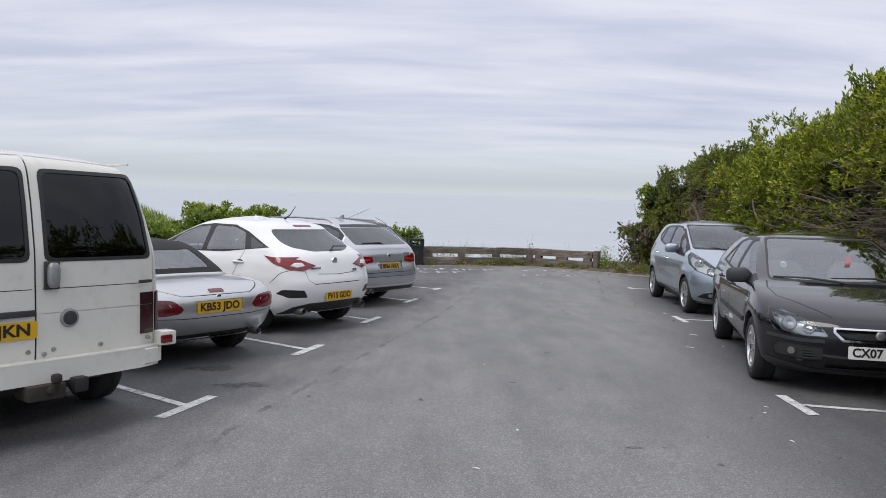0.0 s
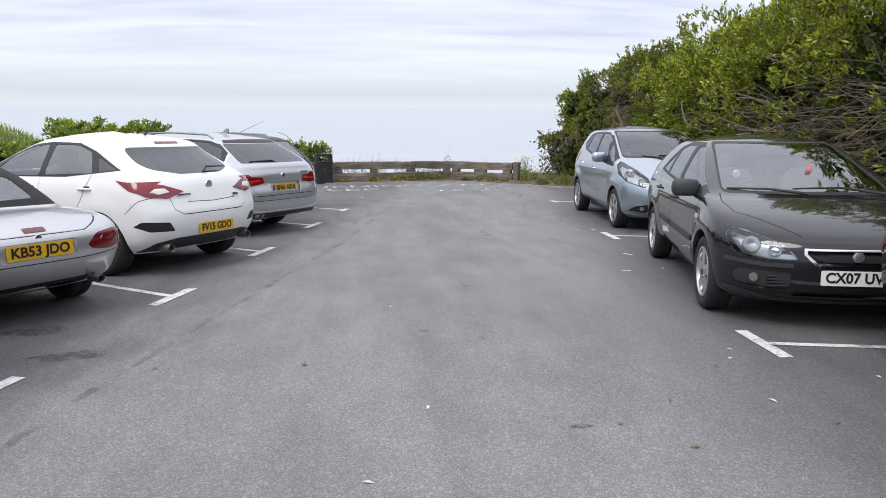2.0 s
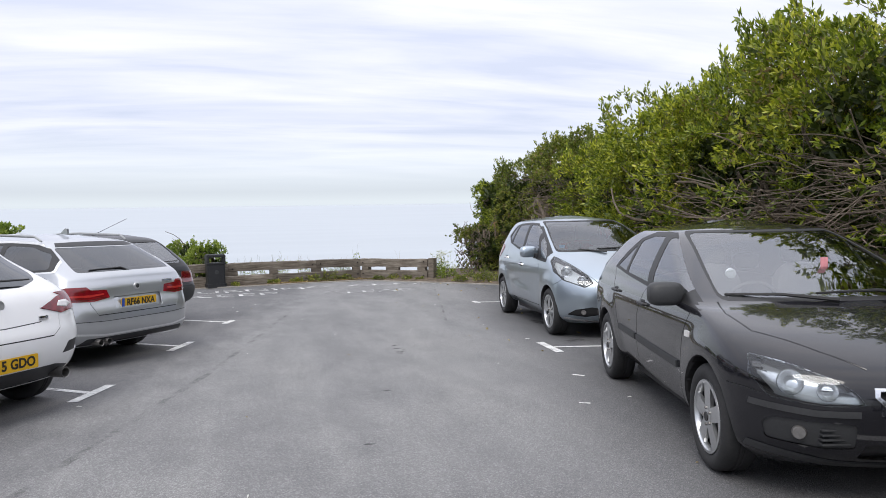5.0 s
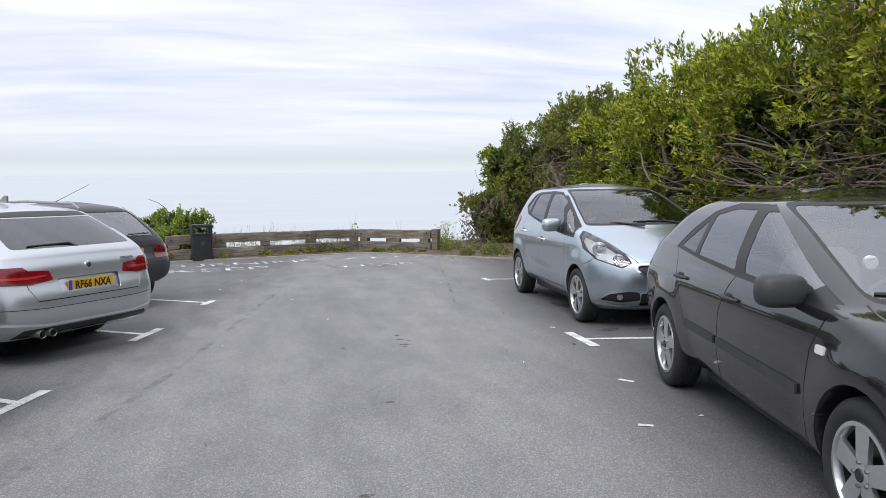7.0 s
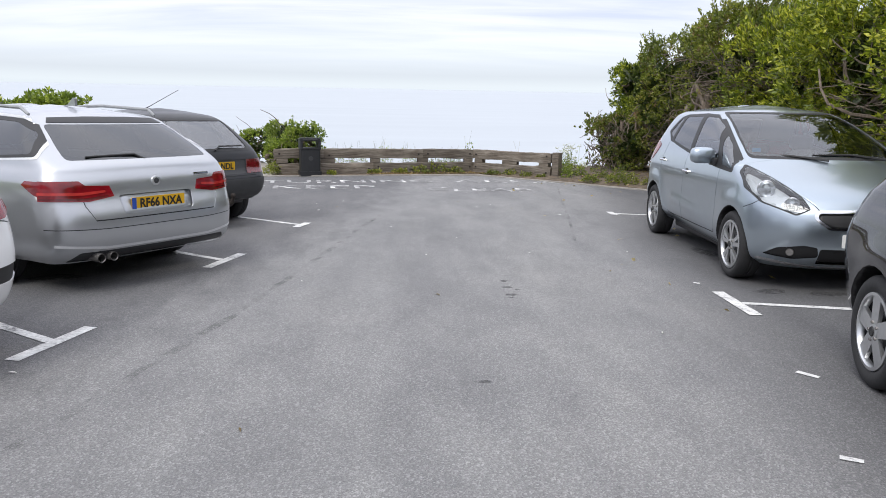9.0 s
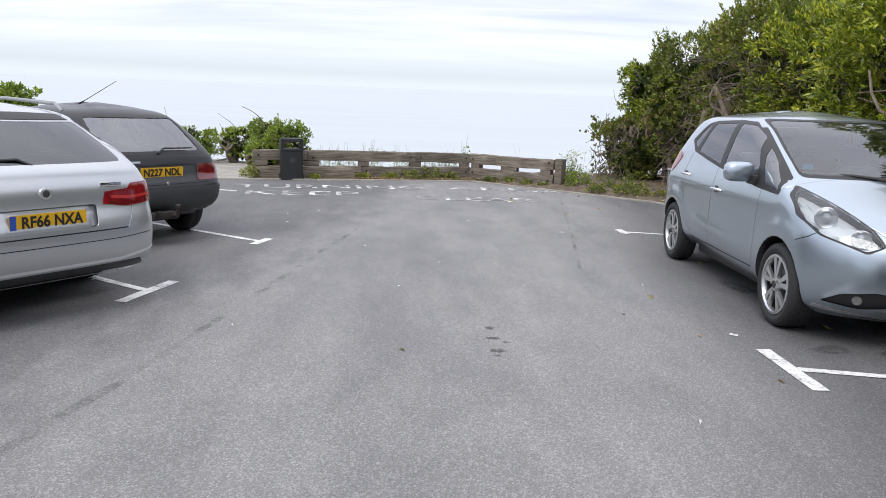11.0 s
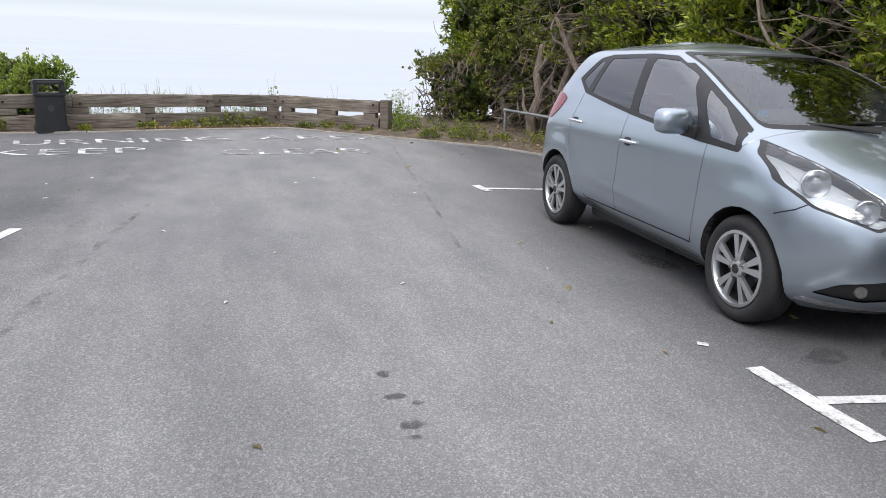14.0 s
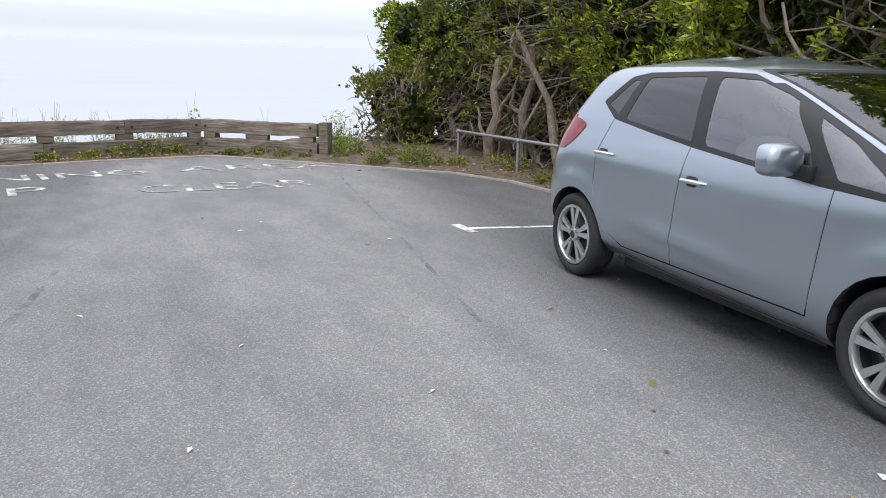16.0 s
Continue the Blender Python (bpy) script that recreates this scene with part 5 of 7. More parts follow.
for q in (1, -1):
    mirror_housing(car, 1.38, q * at["mirror"] * .95, .86, q, M["roadster_silver"])
    handle(car, .62, q * at["door1"] * .995, .74, q, M["roadster_silver"])
    disc(car, "reversing_lamp", (tail_x(s, .62) + .060, q * .545, .62), .040, M["white_lamp"], (-1, q * .4), .030)
    disc(car, "lamp_ring", (tail_x(s, .62) + .13, q * .69, .62), .050, M["red"], (-1, q * .6), .028)
exhaust(car, tail_x(s, .32) - .02, -.52, .29, .034)
disc(car, "badge", (tail_x(s, .69) - .004, 0, .695), .028, M["chrome"], (-1, 0), .006)
pipe(car, "aerial", [(.42, .72, .84), (.40, .72, .95)], .006, M["black"], 6)

# white hatchback
s = dict(name="hatchback_car", label="clean white five-door hatchback with arrow-shaped red lamps", at=left_at((-1.67, 10.72), .89, 149), heading=149, wb=2.65, r=.316,
    **HATCH_NOSE, rx=(.55, .70, .77, .78, .74, .70, .66, .60, .48, .22, .08, -.1), rz=(.25, .36, .5, .64, .76, .88, .97, 1.04, 1.12, 1.28, 1.39, 1.44), w=tuple(w * .975 for w in W_STD),
    paint="white", rim=((5, "five"), .21), rim_mat="alloy_dark", probe=(("mirror", 1.86, 1.0), ("door1", 1.05, .90), ("door2", .20, .92)))
s["patches"] = [
    *both("side_window", rounded([(.92, 1.03), (1.70, 1.015), (1.44, 1.25), (1.20, 1.335), (.95, 1.36)], .03), "glass", -.006),
    *both("side_window", rounded([(.12, 1.07), (.84, 1.035), (.86, 1.36), (.50, 1.35), (.26, 1.28)], .03), "glass", -.006),
    *both("quarter_window", rounded([(-.20, 1.11), (.03, 1.08), (.13, 1.23)], .02), "glass_dark", -.006),
    *both("window_surround", [(-.27, 1.10), (.5, 1.02), (1.90, .995), (1.84, 1.08), (1.46, 1.275), (1.2, 1.36), (.9, 1.385), (.5, 1.375), (.2, 1.29)], "black", -.003),
    ("windscreen", 'x', 1, rounded([(-.685, 1.035), (.685, 1.035), (.635, 1.2), (.55, 1.405), (-.55, 1.405), (-.635, 1.2)], .05), "glass", -.004, ""),
    ("rear_window", 'x', -1, rounded([(-.56, 1.10), (-.30, 1.05), (.30, 1.05), (.56, 1.10), (.62, 1.16), (.55, 1.33), (-.55, 1.33), (-.62, 1.16)], .05), "glass_dark", -.004, ""),
    ("brake_light", 'x', -1, rounded([(-.17, 1.365), (.17, 1.365), (.17, 1.385), (-.17, 1.385)], .006), "red_dark", .006, "high brake lamp"),
    *pair_x("reversing_lamp", -1, [(.56, .875), (.68, .855), (.76, .88), (.70, .915), (.60, .915)], "white_lamp", .014, "clear centre of the rear lamp"),
    *pair_x("tail_light", -1, [(.38, .875), (.60, .815), (.80, .84), (.91, .93), (.91, .985), (.80, .975), (.60, .95)], "red", .010, "arrow-shaped red rear lamp"),
    *both("tail_light", [(-.60, .86), (-.44, .90), (-.24, 1.0), (-.40, .985), (-.60, .985)], "red", .008, "arrow-shaped red rear lamp"),
    *pair_x("rear_fog_lamp", -1, rounded([(.60, .50), (.78, .505), (.80, .545), (.64, .545)], .015), "red", .004, "dark red fog lamp"),
    *pair_x("fog_panel", -1, rounded([(.55, .475), (.80, .48), (.88, .53), (.86, .59), (.62, .575)], .02), "black", -.008),
    ("diffuser", 'x', -1, rounded([(-.80, .26), (.80, .26), (.72, .36), (.50, .40), (-.50, .40), (-.72, .36)], .02), "trim", -.006, "black lower diffuser"),
    ("tailgate_seam", 'x', -1, strip([(-.64, 1.10), (-.60, .95), (-.54, .70), (-.45, .645), (.45, .645), (.54, .70), (.60, .95), (.64, 1.10)], .010), "black", -.007, ""),
    ("boot_crease_seam", 'x', -1, strip([(-.36, .77), (0, .755), (.36, .77)], .008), "trim", -.004, ""),
    *both("bumper_seam", strip([(-.70, .86), (-.55, .80), (-.38, .66)], .008), "trim", -.004),
    *doors([[(2.12, .30), (2.06, .80), (1.90, .985)], [(.93, .26), (.90, .6), (.89, 1.02)], [(.36, .62), (.24, .78), (.12, 1.05)], [(.5, .28), (2.1, .28)]]),
]
car, at = make_car(s)
plate(car, (tail_x(s, .50) - .012, 0, .475), 180, 0, "FV15 GDO", M["yellow_plate"])
for q in (1, -1):
    mirror_housing(car, 1.80, q * at["mirror"] * .96, 1.00, q, M["white"])
    handle(car, 1.02, q * at["door1"] * .995, .885, q, M["white"])
    handle(car, .18, q * at["door2"] * .995, .90, q, M["white"])
    exhaust(car, tail_x(s, .34) + .02, q * .60, .305, .045)
disc(car, "badge", (tail_x(s, .92) - .004, 0, .925), .052, M["alloy"], (-1, 0), .010, tilt=10)
bar(car, "model_name", (tail_x(s, .86) - .006, .30, .835), (tail_x(s, .86) + .01, .48, .855), M["chrome"], .002)
bar(car, "trim_badge", (tail_x(s, .80) - .006, -.42, .785), (tail_x(s, .80) + .01, -.33, .815), M["chrome"], .002)
pipe(car, "aerial", [(.22, 0, 1.46), (.12, 0, 1.52), (.02, 0, 1.64)], [.014, .007, .004], M["black"], 6)
wiper(car, [(-.60, -.02, 1.06), (-.55, -.12, 1.115), (-.54, -.42, 1.11)])

# silver estate
s = dict(name="estate_car", label="bright silver estate car with dark rear glass and roof rails", at=left_at((-1.33, 13.8), .93), heading=HL, wb=2.968, r=.33,
    **HATCH_NOSE, rx=(.98, 1.06, 1.10, 1.10, 1.05, 1.03, 1.0, .97, .84, .52, .30, 0), rz=(.25, .32, .44, .60, .76, .88, .96, 1.02, 1.12, 1.32, 1.41, 1.45), w=(.86, .90, .92, .925, .925, .915, .89, .865, .83, .715, .63, .55), nr=3.3,
    paint="estate_silver", rim=((5, "split"), .225), probe=(("mirror", 2.16, 1.0), ("door1", 1.3, .90), ("door2", .3, .92), ("rail", .5, 1.40)))
s["patches"] = [
    *both("side_window", rounded([(1.22, 1.03), (2.02, 1.015), (1.78, 1.24), (1.5, 1.335), (1.25, 1.36)], .03), "glass", -.006),
    *both("side_window", rounded([(.25, 1.05), (1.14, 1.035), (1.16, 1.36), (.30, 1.365)], .03), "glass_dark", -.006),
    *both("quarter_window", rounded([(-.62, 1.10), (.17, 1.055), (.22, 1.36), (-.20, 1.345), (-.50, 1.26)], .05), "glass_dark", -.006),
    *both("window_surround", rounded([(-.70, 1.075), (.2, 1.03), (1.2, 1.01), (2.2, .99), (2.12, 1.10), (1.8, 1.27), (1.5, 1.36), (1.2, 1.385), (.2, 1.39), (-.22, 1.37), (-.56, 1.28)], .04), "black", -.003),
    *both("window_trim", rounded([(-.73, 1.06), (.2, 1.012), (1.2, .992), (2.26, .975), (2.14, 1.12), (1.8, 1.285), (1.5, 1.375), (1.2, 1.40), (.2, 1.405), (-.23, 1.385), (-.58, 1.295)], .04), "bright_trim", .004, "bright window trim"),
    ("windscreen", 'x', 1, rounded([(-.685, 1.035), (.685, 1.035), (.635, 1.2), (.55, 1.405), (-.55, 1.405), (-.635, 1.2)], .05), "glass", -.004, ""),
    ("rear_window", 'x', -1, rounded([(-.68, 1.05), (.68, 1.05), (.66, 1.14), (.585, 1.325), (-.585, 1.325), (-.66, 1.14)], .04), "glass_dark", -.004, ""),
    # the roof spoiler's shadow above the glass, painted as a black band
    ("spoiler_lip", 'x', -1, rounded([(-.55, 1.335), (.55, 1.335), (.50, 1.375), (.2, 1.385), (-.2, 1.385), (-.50, 1.375)], .01), "black", .004, "dark underside of the roof spoiler"),
    *pair_x("lamp_band", -1, [(.47, .80), (.64, .785), (.90, .795), (.90, .815), (.64, .808), (.47, .818)], "amber_red", .012, "bright band in the lamp"),
    *pair_x("lamp_band", -1, [(.45, .762), (.62, .745), (.90, .757), (.90, .772), (.62, .763), (.45, .778)], "red_dark", .010, "dark red band in the lamp"),
    *pair_x("tail_light", -1, [(.40, .765), (.60, .735), (.94, .75), (.94, .90), (.66, .895), (.62, .86), (.43, .85)], "red", .008, "red and dark rear lamp"),
    *both("tail_light", [(-1.0, .76), (-.80, .79), (-.62, .865), (-.66, .895), (-1.0, .895)], "red", .008, "red rear lamp"),
    *both("tail_light_band", [(-1.0, .735), (-.82, .76), (-.80, .79), (-1.0, .76)], "white_lamp", .006),
    ("plate_recess", 'x', -1, rounded([(-.34, .615), (.34, .615), (.36, .77), (-.36, .77)], .03), "estate_silver", -.018, ""),
    ("tailgate_seam", 'x', -1, strip([(-.70, 1.05), (-.67, .88), (-.64, .70), (-.58, .585), (.58, .585), (.64, .70), (.67, .88), (.70, 1.05)], .010), "black", -.007, ""),
    ("bumper_crease_seam", 'x', -1, strip([(-.92, .53), (-.5, .515), (.5, .515), (.92, .53)], .008), "trim", -.005, ""),
    *pair_x("bumper_reflector", -1, rounded([(.66, .585), (.90, .595), (.90, .615), (.66, .605)], .006), "red_dark", .004, "thin red reflector"),
    ("bumper_trim", 'x', -1, strip([(-.86, .40), (-.5, .36), (.5, .36), (.86, .40)], .020), "bright_trim", .004, "bright lower strip"),
    ("diffuser", 'x', -1, rounded([(-.78, .26), (.78, .26), (.70, .335), (-.70, .335)], .02), "trim", -.008, ""),
    *doors([[(2.42, .30), (2.36, .80), (2.2, .97)], [(1.20, .26), (1.18, 1.01)], [(.42, .62), (.30, .78), (.20, 1.01)], [(.5, .28), (2.4, .28)]]),
    *both("side_crease_seam", strip([(-.8, .80), (.3, .80), (1.6, .775), (2.4, .76)], .006), "trim", -.003),
]
car, at = make_car(s)
plate(car, (tail_x(s, .69) + .004, 0, .685), 180, 2, "RF66 NXA", M["yellow_plate"], True)
for q in (1, -1):
    mirror_housing(car, 2.10, q * at["mirror"] * .96, 1.00, q, M["estate_silver"])
    handle(car, 1.3, q * at["door1"] * .995, .885, q, M["estate_silver"])
    handle(car, .34, q * at["door2"] * .995, .90, q, M["estate_silver"])
    pipe(car, "roof_rail", [(-.25, q * .60, 1.40), (-.15, q * .605, 1.455), (.6, q * .615, 1.485), (1.35, q * .60, 1.465), (1.5, q * .59, 1.41)], [.012, .015, .015, .015, .012], M["galv"], 8)
for y in (.46, .57):
    exhaust(car, tail_x(s, .33) + .03, y, .285, .036)
disc(car, "badge", (tail_x(s, .86) - .004, 0, .865), .042, M["alloy"], (-1, 0), .010)
disc(car, "badge_field", (tail_x(s, .86) - .010, 0, .865), .026, M["trim"], (-1, 0), .006)
bar(car, "model_name", (tail_x(s, .90) - .006, -.56, .885), (tail_x(s, .90) + .01, -.40, .912), M["chrome"], .002)
bm = bmesh.new()
prism(bm, [(-.10, 0), (.10, 0), (.02, .012), (-.07, .075), (-.10, .07)], -.012, .012, Matrix.Translation((.15, 0, 1.475)) @ Matrix.Rotation(radians(90), 4, 'X'))
part("aerial_fin", bm, M["estate_silver"], car)
wiper(car, [(-.93, .02, 1.04), (-.90, .10, 1.085), (-.88, .52, 1.075)])

# old dark grey hatchback
s = dict(name="hatchback_car", label="old dark grey hatchback with black bumpers and a tow bar", at=left_at((-1.24, 16.45), .86), heading=HL, wb=2.54, r=.29,
    fx=HATCH_NOSE["fx"], fz=tuple(z * .985 for z in HATCH_NOSE["fz"]), rx=(.60, .70, .73, .72, .66, .64, .62, .59, .50, .24, .04, -.2), rz=(.32, .42, .52, .62, .72, .80, .88, .95, 1.06, 1.29, 1.40, 1.44),
    w=tuple(w * .93 for w in W_STD), rear_l=(.2, .24, .26, .24, .2, .18, .18, .18, .2, .22, .2, .18), nr=3.2, paint="old_grey", rim=((6, "cover"), .18), rim_mat="trim", probe=(("mirror", 1.8, .95), ("door1", 1.0, .85), ("door2", .2, .87)))
s["patches"] = [
    *both("side_window", rounded([(.90, .985), (1.62, .97), (1.36, 1.22), (1.12, 1.315), (.93, 1.33)], .02), "glass", -.006),
    *both("side_window", rounded([(.18, 1.0), (.83, .985), (.85, 1.33), (.30, 1.33), (.22, 1.24)], .02), "glass", -.006),
    *both("quarter_window", rounded([(-.34, 1.02), (.10, 1.0), (.16, 1.29), (-.10, 1.25)], .02), "glass", -.006),
    *both("window_surround", [(-.40, 1.0), (.5, .97), (1.76, .95), (1.7, 1.03), (1.4, 1.24), (1.12, 1.345), (.8, 1.36), (.2, 1.35), (-.12, 1.29)], "black", -.003),
    ("windscreen", 'x', 1, rounded([(-.65, .985), (.65, .985), (.53, 1.34), (-.53, 1.34)], .05), "glass", -.004, ""),
    ("rear_window", 'x', -1, rounded([(-.60, .985), (.60, .985), (.53, 1.325), (-.53, 1.325)], .04), "glass", -.004, ""),
    ("rear_seal", 'x', -1, rounded([(-.635, .955), (.635, .955), (.555, 1.355), (-.555, 1.355)], .05), "black", .002, ""),
    *pair_x("tail_light", -1, rounded([(.46, .665), (.88, .665), (.87, .84), (.50, .84)], .015), "red_dark", .008, "square red rear lamp"),
    *both("tail_light", rounded([(-.70, .67), (-.56, .67), (-.56, .83), (-.70, .83)], .015), "red_dark", .006, "square red rear lamp"),
    ("plate_panel", 'x', -1, [(-.46, .665), (.46, .665), (.48, .84), (-.48, .84)], "trim", -.008, "dark panel between the lamps"),
    ("tailgate_seam", 'x', -1, strip([(-.64, .95), (-.60, .64), (.60, .64), (.64, .95)], .010), "black", -.006, ""),
    ("rear_bumper", 'x', -1, rounded([(-.88, .36), (.88, .36), (.90, .60), (-.90, .60)], .03), "trim", .012, "black plastic bumper"),
    *both("bumper_side", rounded([(-.66, .38), (-.37, .40), (-.36, .59), (-.66, .60)], .02), "trim", .010),
    *both("rub_strip", strip([(.40, .52), (1.1, .52), (1.98, .50)], .07), "trim", .012),
    *doors([[(2.0, .30), (1.96, .80), (1.82, .94)], [(.90, .26), (.88, .97)], [(.32, .60), (.24, .76), (.14, .98)]]),
]
car, at = make_car(s)
plate(car, (tail_x(s, .77) - .006, -.02, .765), 180, 4, "N227 NDL", M["yellow_plate"])
for q in (1, -1):
    mirror_housing(car, 1.70, q * at["mirror"] * .96, .95, q, M["trim"])
    handle(car, 1.0, q * at["door1"] * .995, .835, q, M["black"])
    handle(car, .2, q * at["door2"] * .995, .85, q, M["black"])
bar(car, "maker_name", (tail_x(s, .88) - .006, .22, .868), (tail_x(s, .88) + .01, .50, .888), M["sticker"], .002)
bar(car, "trim_badge", (tail_x(s, .78) - .006, .34, .775), (tail_x(s, .78) + .012, .46, .795), M["galv"], .002)
disc(car, "tailgate_lock", (tail_x(s, .66) - .004, -.05, .65), .02, M["galv"], (-1, 0), .008)
wiper(car, [(-.60, -.02, .965), (-.575, -.10, 1.015), (-.56, -.48, 1.015)])
bar(car, "tow_bar", (-.80, -.10, .28), (-.6, .22, .36), M["rust"], .02, "dark tow bar")
pipe(car, "tow_ball", [(-.78, -.04, .32), (-.85, -.04, .33), (-.87, -.04, .40)], [.025, .024, .02], M["rust"])
bm = bmesh.new()
blob(bm, (-.87, -.04, .42), (.027, .027, .027))
part("tow_ball_head", bm, M["rust"], car)
bar(car, "tow_socket", (-.84, .10, .30), (-.77, .18, .38), M["black"], .02)
pipe(car, "aerial", [(.62, .10, 1.455), (.45, .12, 1.50), (-.18, .16, 1.70)], [.012, .004, .003], M["black"], 6)


# ---- car park markings, joints and litter on the asphalt ----
def flat_strip(name, pts, width, z, mat, label, category, kind="structure", ragged=0.0):
    """A painted or tarred band along a line, with slightly uneven edges."""
    rng = random.Random(len(pts) * 7 + int(abs(pts[0][0]) * 100))
    dense = []
    for a, b in zip(pts, pts[1:]):
        n = max(1, int(math.dist(a, b) / 0.12))
        dense += [(a[0] + (b[0] - a[0]) * k / n, a[1] + (b[1] - a[1]) * k / n) for k in range(n)]
    dense.append(pts[-1])
    bm = bmesh.new()
    rows = []
    for i, p in enumerate(dense):
        q0, q1 = dense[max(0, i - 1)], dense[min(len(dense) - 1, i + 1)]
        d = Vector((q1[0] - q0[0], q1[1] - q0[1])).normalized()
        n = Vector((-d.y, d.x)) * width / 2
        j = [1 + ragged * (rng.random() - .5) for _ in range(2)]
        rows.append((bm.verts.new((p[0] + n.x * j[0], p[1] + n.y * j[0], z)), bm.verts.new((p[0] - n.x * j[1], p[1] - n.y * j[1], z))))
    for a, b in zip(rows, rows[1:]):
        bm.faces.new((a[0], a[1], b[1], b[0]))
    return tagged(finish(name, bm, mat, None, smooth=False), label, category, "car park markings" if mat in (M["line"], M["text"]) else "", kind)


def bay(centre, angle, length, stall, stall_len):
    c, s_ = math.cos(radians(angle)), math.sin(radians(angle))
    flat_strip("bay_marking", [(centre[0] - c * length / 2, centre[1] - s_ * length / 2), (centre[0] + c * length / 2, centre[1] + s_ * length / 2)], .10, .005, M["line"], "worn white bay end mark on asphalt", "road marking", ragged=.12)
    if stall_len:
        c, s_ = math.cos(radians(stall)), math.sin(radians(stall))
        flat_strip("bay_marking", [(centre[0] + c * .052, centre[1] + s_ * .052), (centre[0] + c * stall_len, centre[1] + s_ * stall_len)], .075, .0045, M["line"], "worn white bay dividing line on asphalt", "road marking", ragged=.12)


for centre, length in (((-2.01, 5.66), .70), ((-1.54, 8.2), .71), ((-1.08, 10.73), .70), ((-.615, 13.36), .73), ((-.165, 15.72), .40)):
    bay(centre, 75, length, 144, 4.6)
bay((3.03, 6.22), 87, .68, -12.6, 2.3)
bay((3.80, 11.71), 88, .74, -13, 2.3)
bay((4.38, 17.08), 90, .40, -14, 2.2)
flat_strip("bay_marking", [(-1.98, 20.93), (-1.55, 20.80)], .12, .005, M["line"], "worn white bay end mark on asphalt", "road marking", ragged=.2)
for p, q in (((3.74, 12.42), (3.79, 12.39)), ((3.42, 10.12), (3.50, 10.02)), ((3.02, 9.05), (3.10, 9.0))):
    flat_strip("paint_fleck", [p, q], .045, .005, M["line"], "small fleck of old white paint", "road marking", ragged=.6)


def road_words(words, centre, width, height, turn):
    bm = text_mesh(words, 1.0, 0.0)
    xs, ys = [v.co.x for v in bm.verts], [v.co.y for v in bm.verts]
    cx, cy = (max(xs) + min(xs)) / 2, (max(ys) + min(ys)) / 2
    m = Matrix.Translation((*centre, .005)) @ Matrix.Rotation(radians(turn), 4, 'Z') @ Matrix.Diagonal((width / (max(xs) - min(xs)), height / (max(ys) - min(ys)), 1, 1)) @ Matrix.Translation((-cx, -cy, 0))
    bmesh.ops.transform(bm, matrix=m, verts=bm.verts)
    return bm


# each painted word is one marking
for words, centre, width, turn in (("TURNING", (.05, 22.0), 3.7, 9), ("AREA", (3.50, 22.34), 2.35, -3), ("KEEP", (-.35, 20.75), 2.0, 6), ("CLEAR", (2.75, 20.52), 2.2, -2)):
    bm = road_words(words, centre, width, .62, turn)
    tagged(finish("road_lettering", bm, M["text"], None, smooth=False), "faded white painted lettering on asphalt", "road marking", "car park markings", "structure")

flat_strip("tar_joint", [(-1.75, 3.2), (-1.45, 5.4), (-.96, 7.68), (-.55, 9.4), (-.10, 11.37), (.28, 13.5), (.60, 15.46), (.85, 16.8)], .055, .003, M["crack"], "dark resurfacing joint in the asphalt", "asphalt joint", ragged=1.1)
flat_strip("tar_joint", [(3.19, 14.59), (3.61, 16.71), (4.0, 18.9), (4.41, 21.09)], .035, .003, M["crack"], "dark resurfacing joint in the asphalt", "asphalt joint", ragged=1.1)


def stain(x, y, rx, ry, seed, turn=0.0):
    rng = random.Random(seed)
    bm = bmesh.new()
    ph = [rng.random() * 6.28 for _ in range(4)]
    vs = []
    for k in range(28):
        a = 2 * math.pi * k / 28
        r = 1 + .16 * math.sin(2 * a + ph[0]) + .12 * math.sin(3 * a + ph[1]) + .10 * math.sin(5 * a + ph[2]) + .06 * math.sin(9 * a + ph[3])
        u, v = rx * r * math.cos(a), ry * r * math.sin(a)
        vs.append(bm.verts.new((x + u * math.cos(turn) - v * math.sin(turn), y + u * math.sin(turn) + v * math.cos(turn), .0025)))
    bm.faces.new(vs)
    tagged(finish("oil_stain", bm, M["stain"], None, smooth=False), "dark oil stain on the asphalt", "stain", "oil stains", "structure")


for k, (x, y, rx, ry, turn) in enumerate(((-2.28, 7.08, .34, .13, .3), (-1.78, 6.42, .28, .12, .2), (2.03, 12.48, .035, .045, 0), (2.02, 12.24, .05, .035, 0), (2.10, 12.16, .03, .025, 0), (2.02, 11.98, .06, .04, .4),
                                          (2.0, 11.88, .04, .02, 0), (1.55, 10.0, .05, .03, 0), (4.3, 12.1, .16, .10, .4), (4.75, 12.0, .22, .09, .2), (4.9, 14.1, .30, .12, 1.3), (4.5, 13.9, .12, .3, .1),
                                          (-1.9, 12.6, .3, .12, .5), (1.3, 4.9, .06, .04, 0), (.65, 6.8, .04, .03, 0), (1.2, 8.4, .05, .025, 0), (4.2, 8.6, .3, .12, 1.2), (-3.0, 9.9, .3, .14, .2))):
    stain(x, y, rx, ry, k, turn)
rng = random.Random(5)
bits = [(3.35, 5.45), (2.62, 5.9), (2.45, 5.75), (2.72, 6.1), (1.9, 5.2), (.2, 4.4), (1.5, 4.9), (.35, 9.4), (3.12, 12.9), (1.0, 15.6), (3.6, 13.9), (2.9, 10.9), (3.5, 9.1), (2.5, 13.8), (-.1, 17.2), (2.9, 17.6)]
bits += [(rng.uniform(-1.2, 3.6), rng.uniform(2.5, 19)) for _ in range(26)]
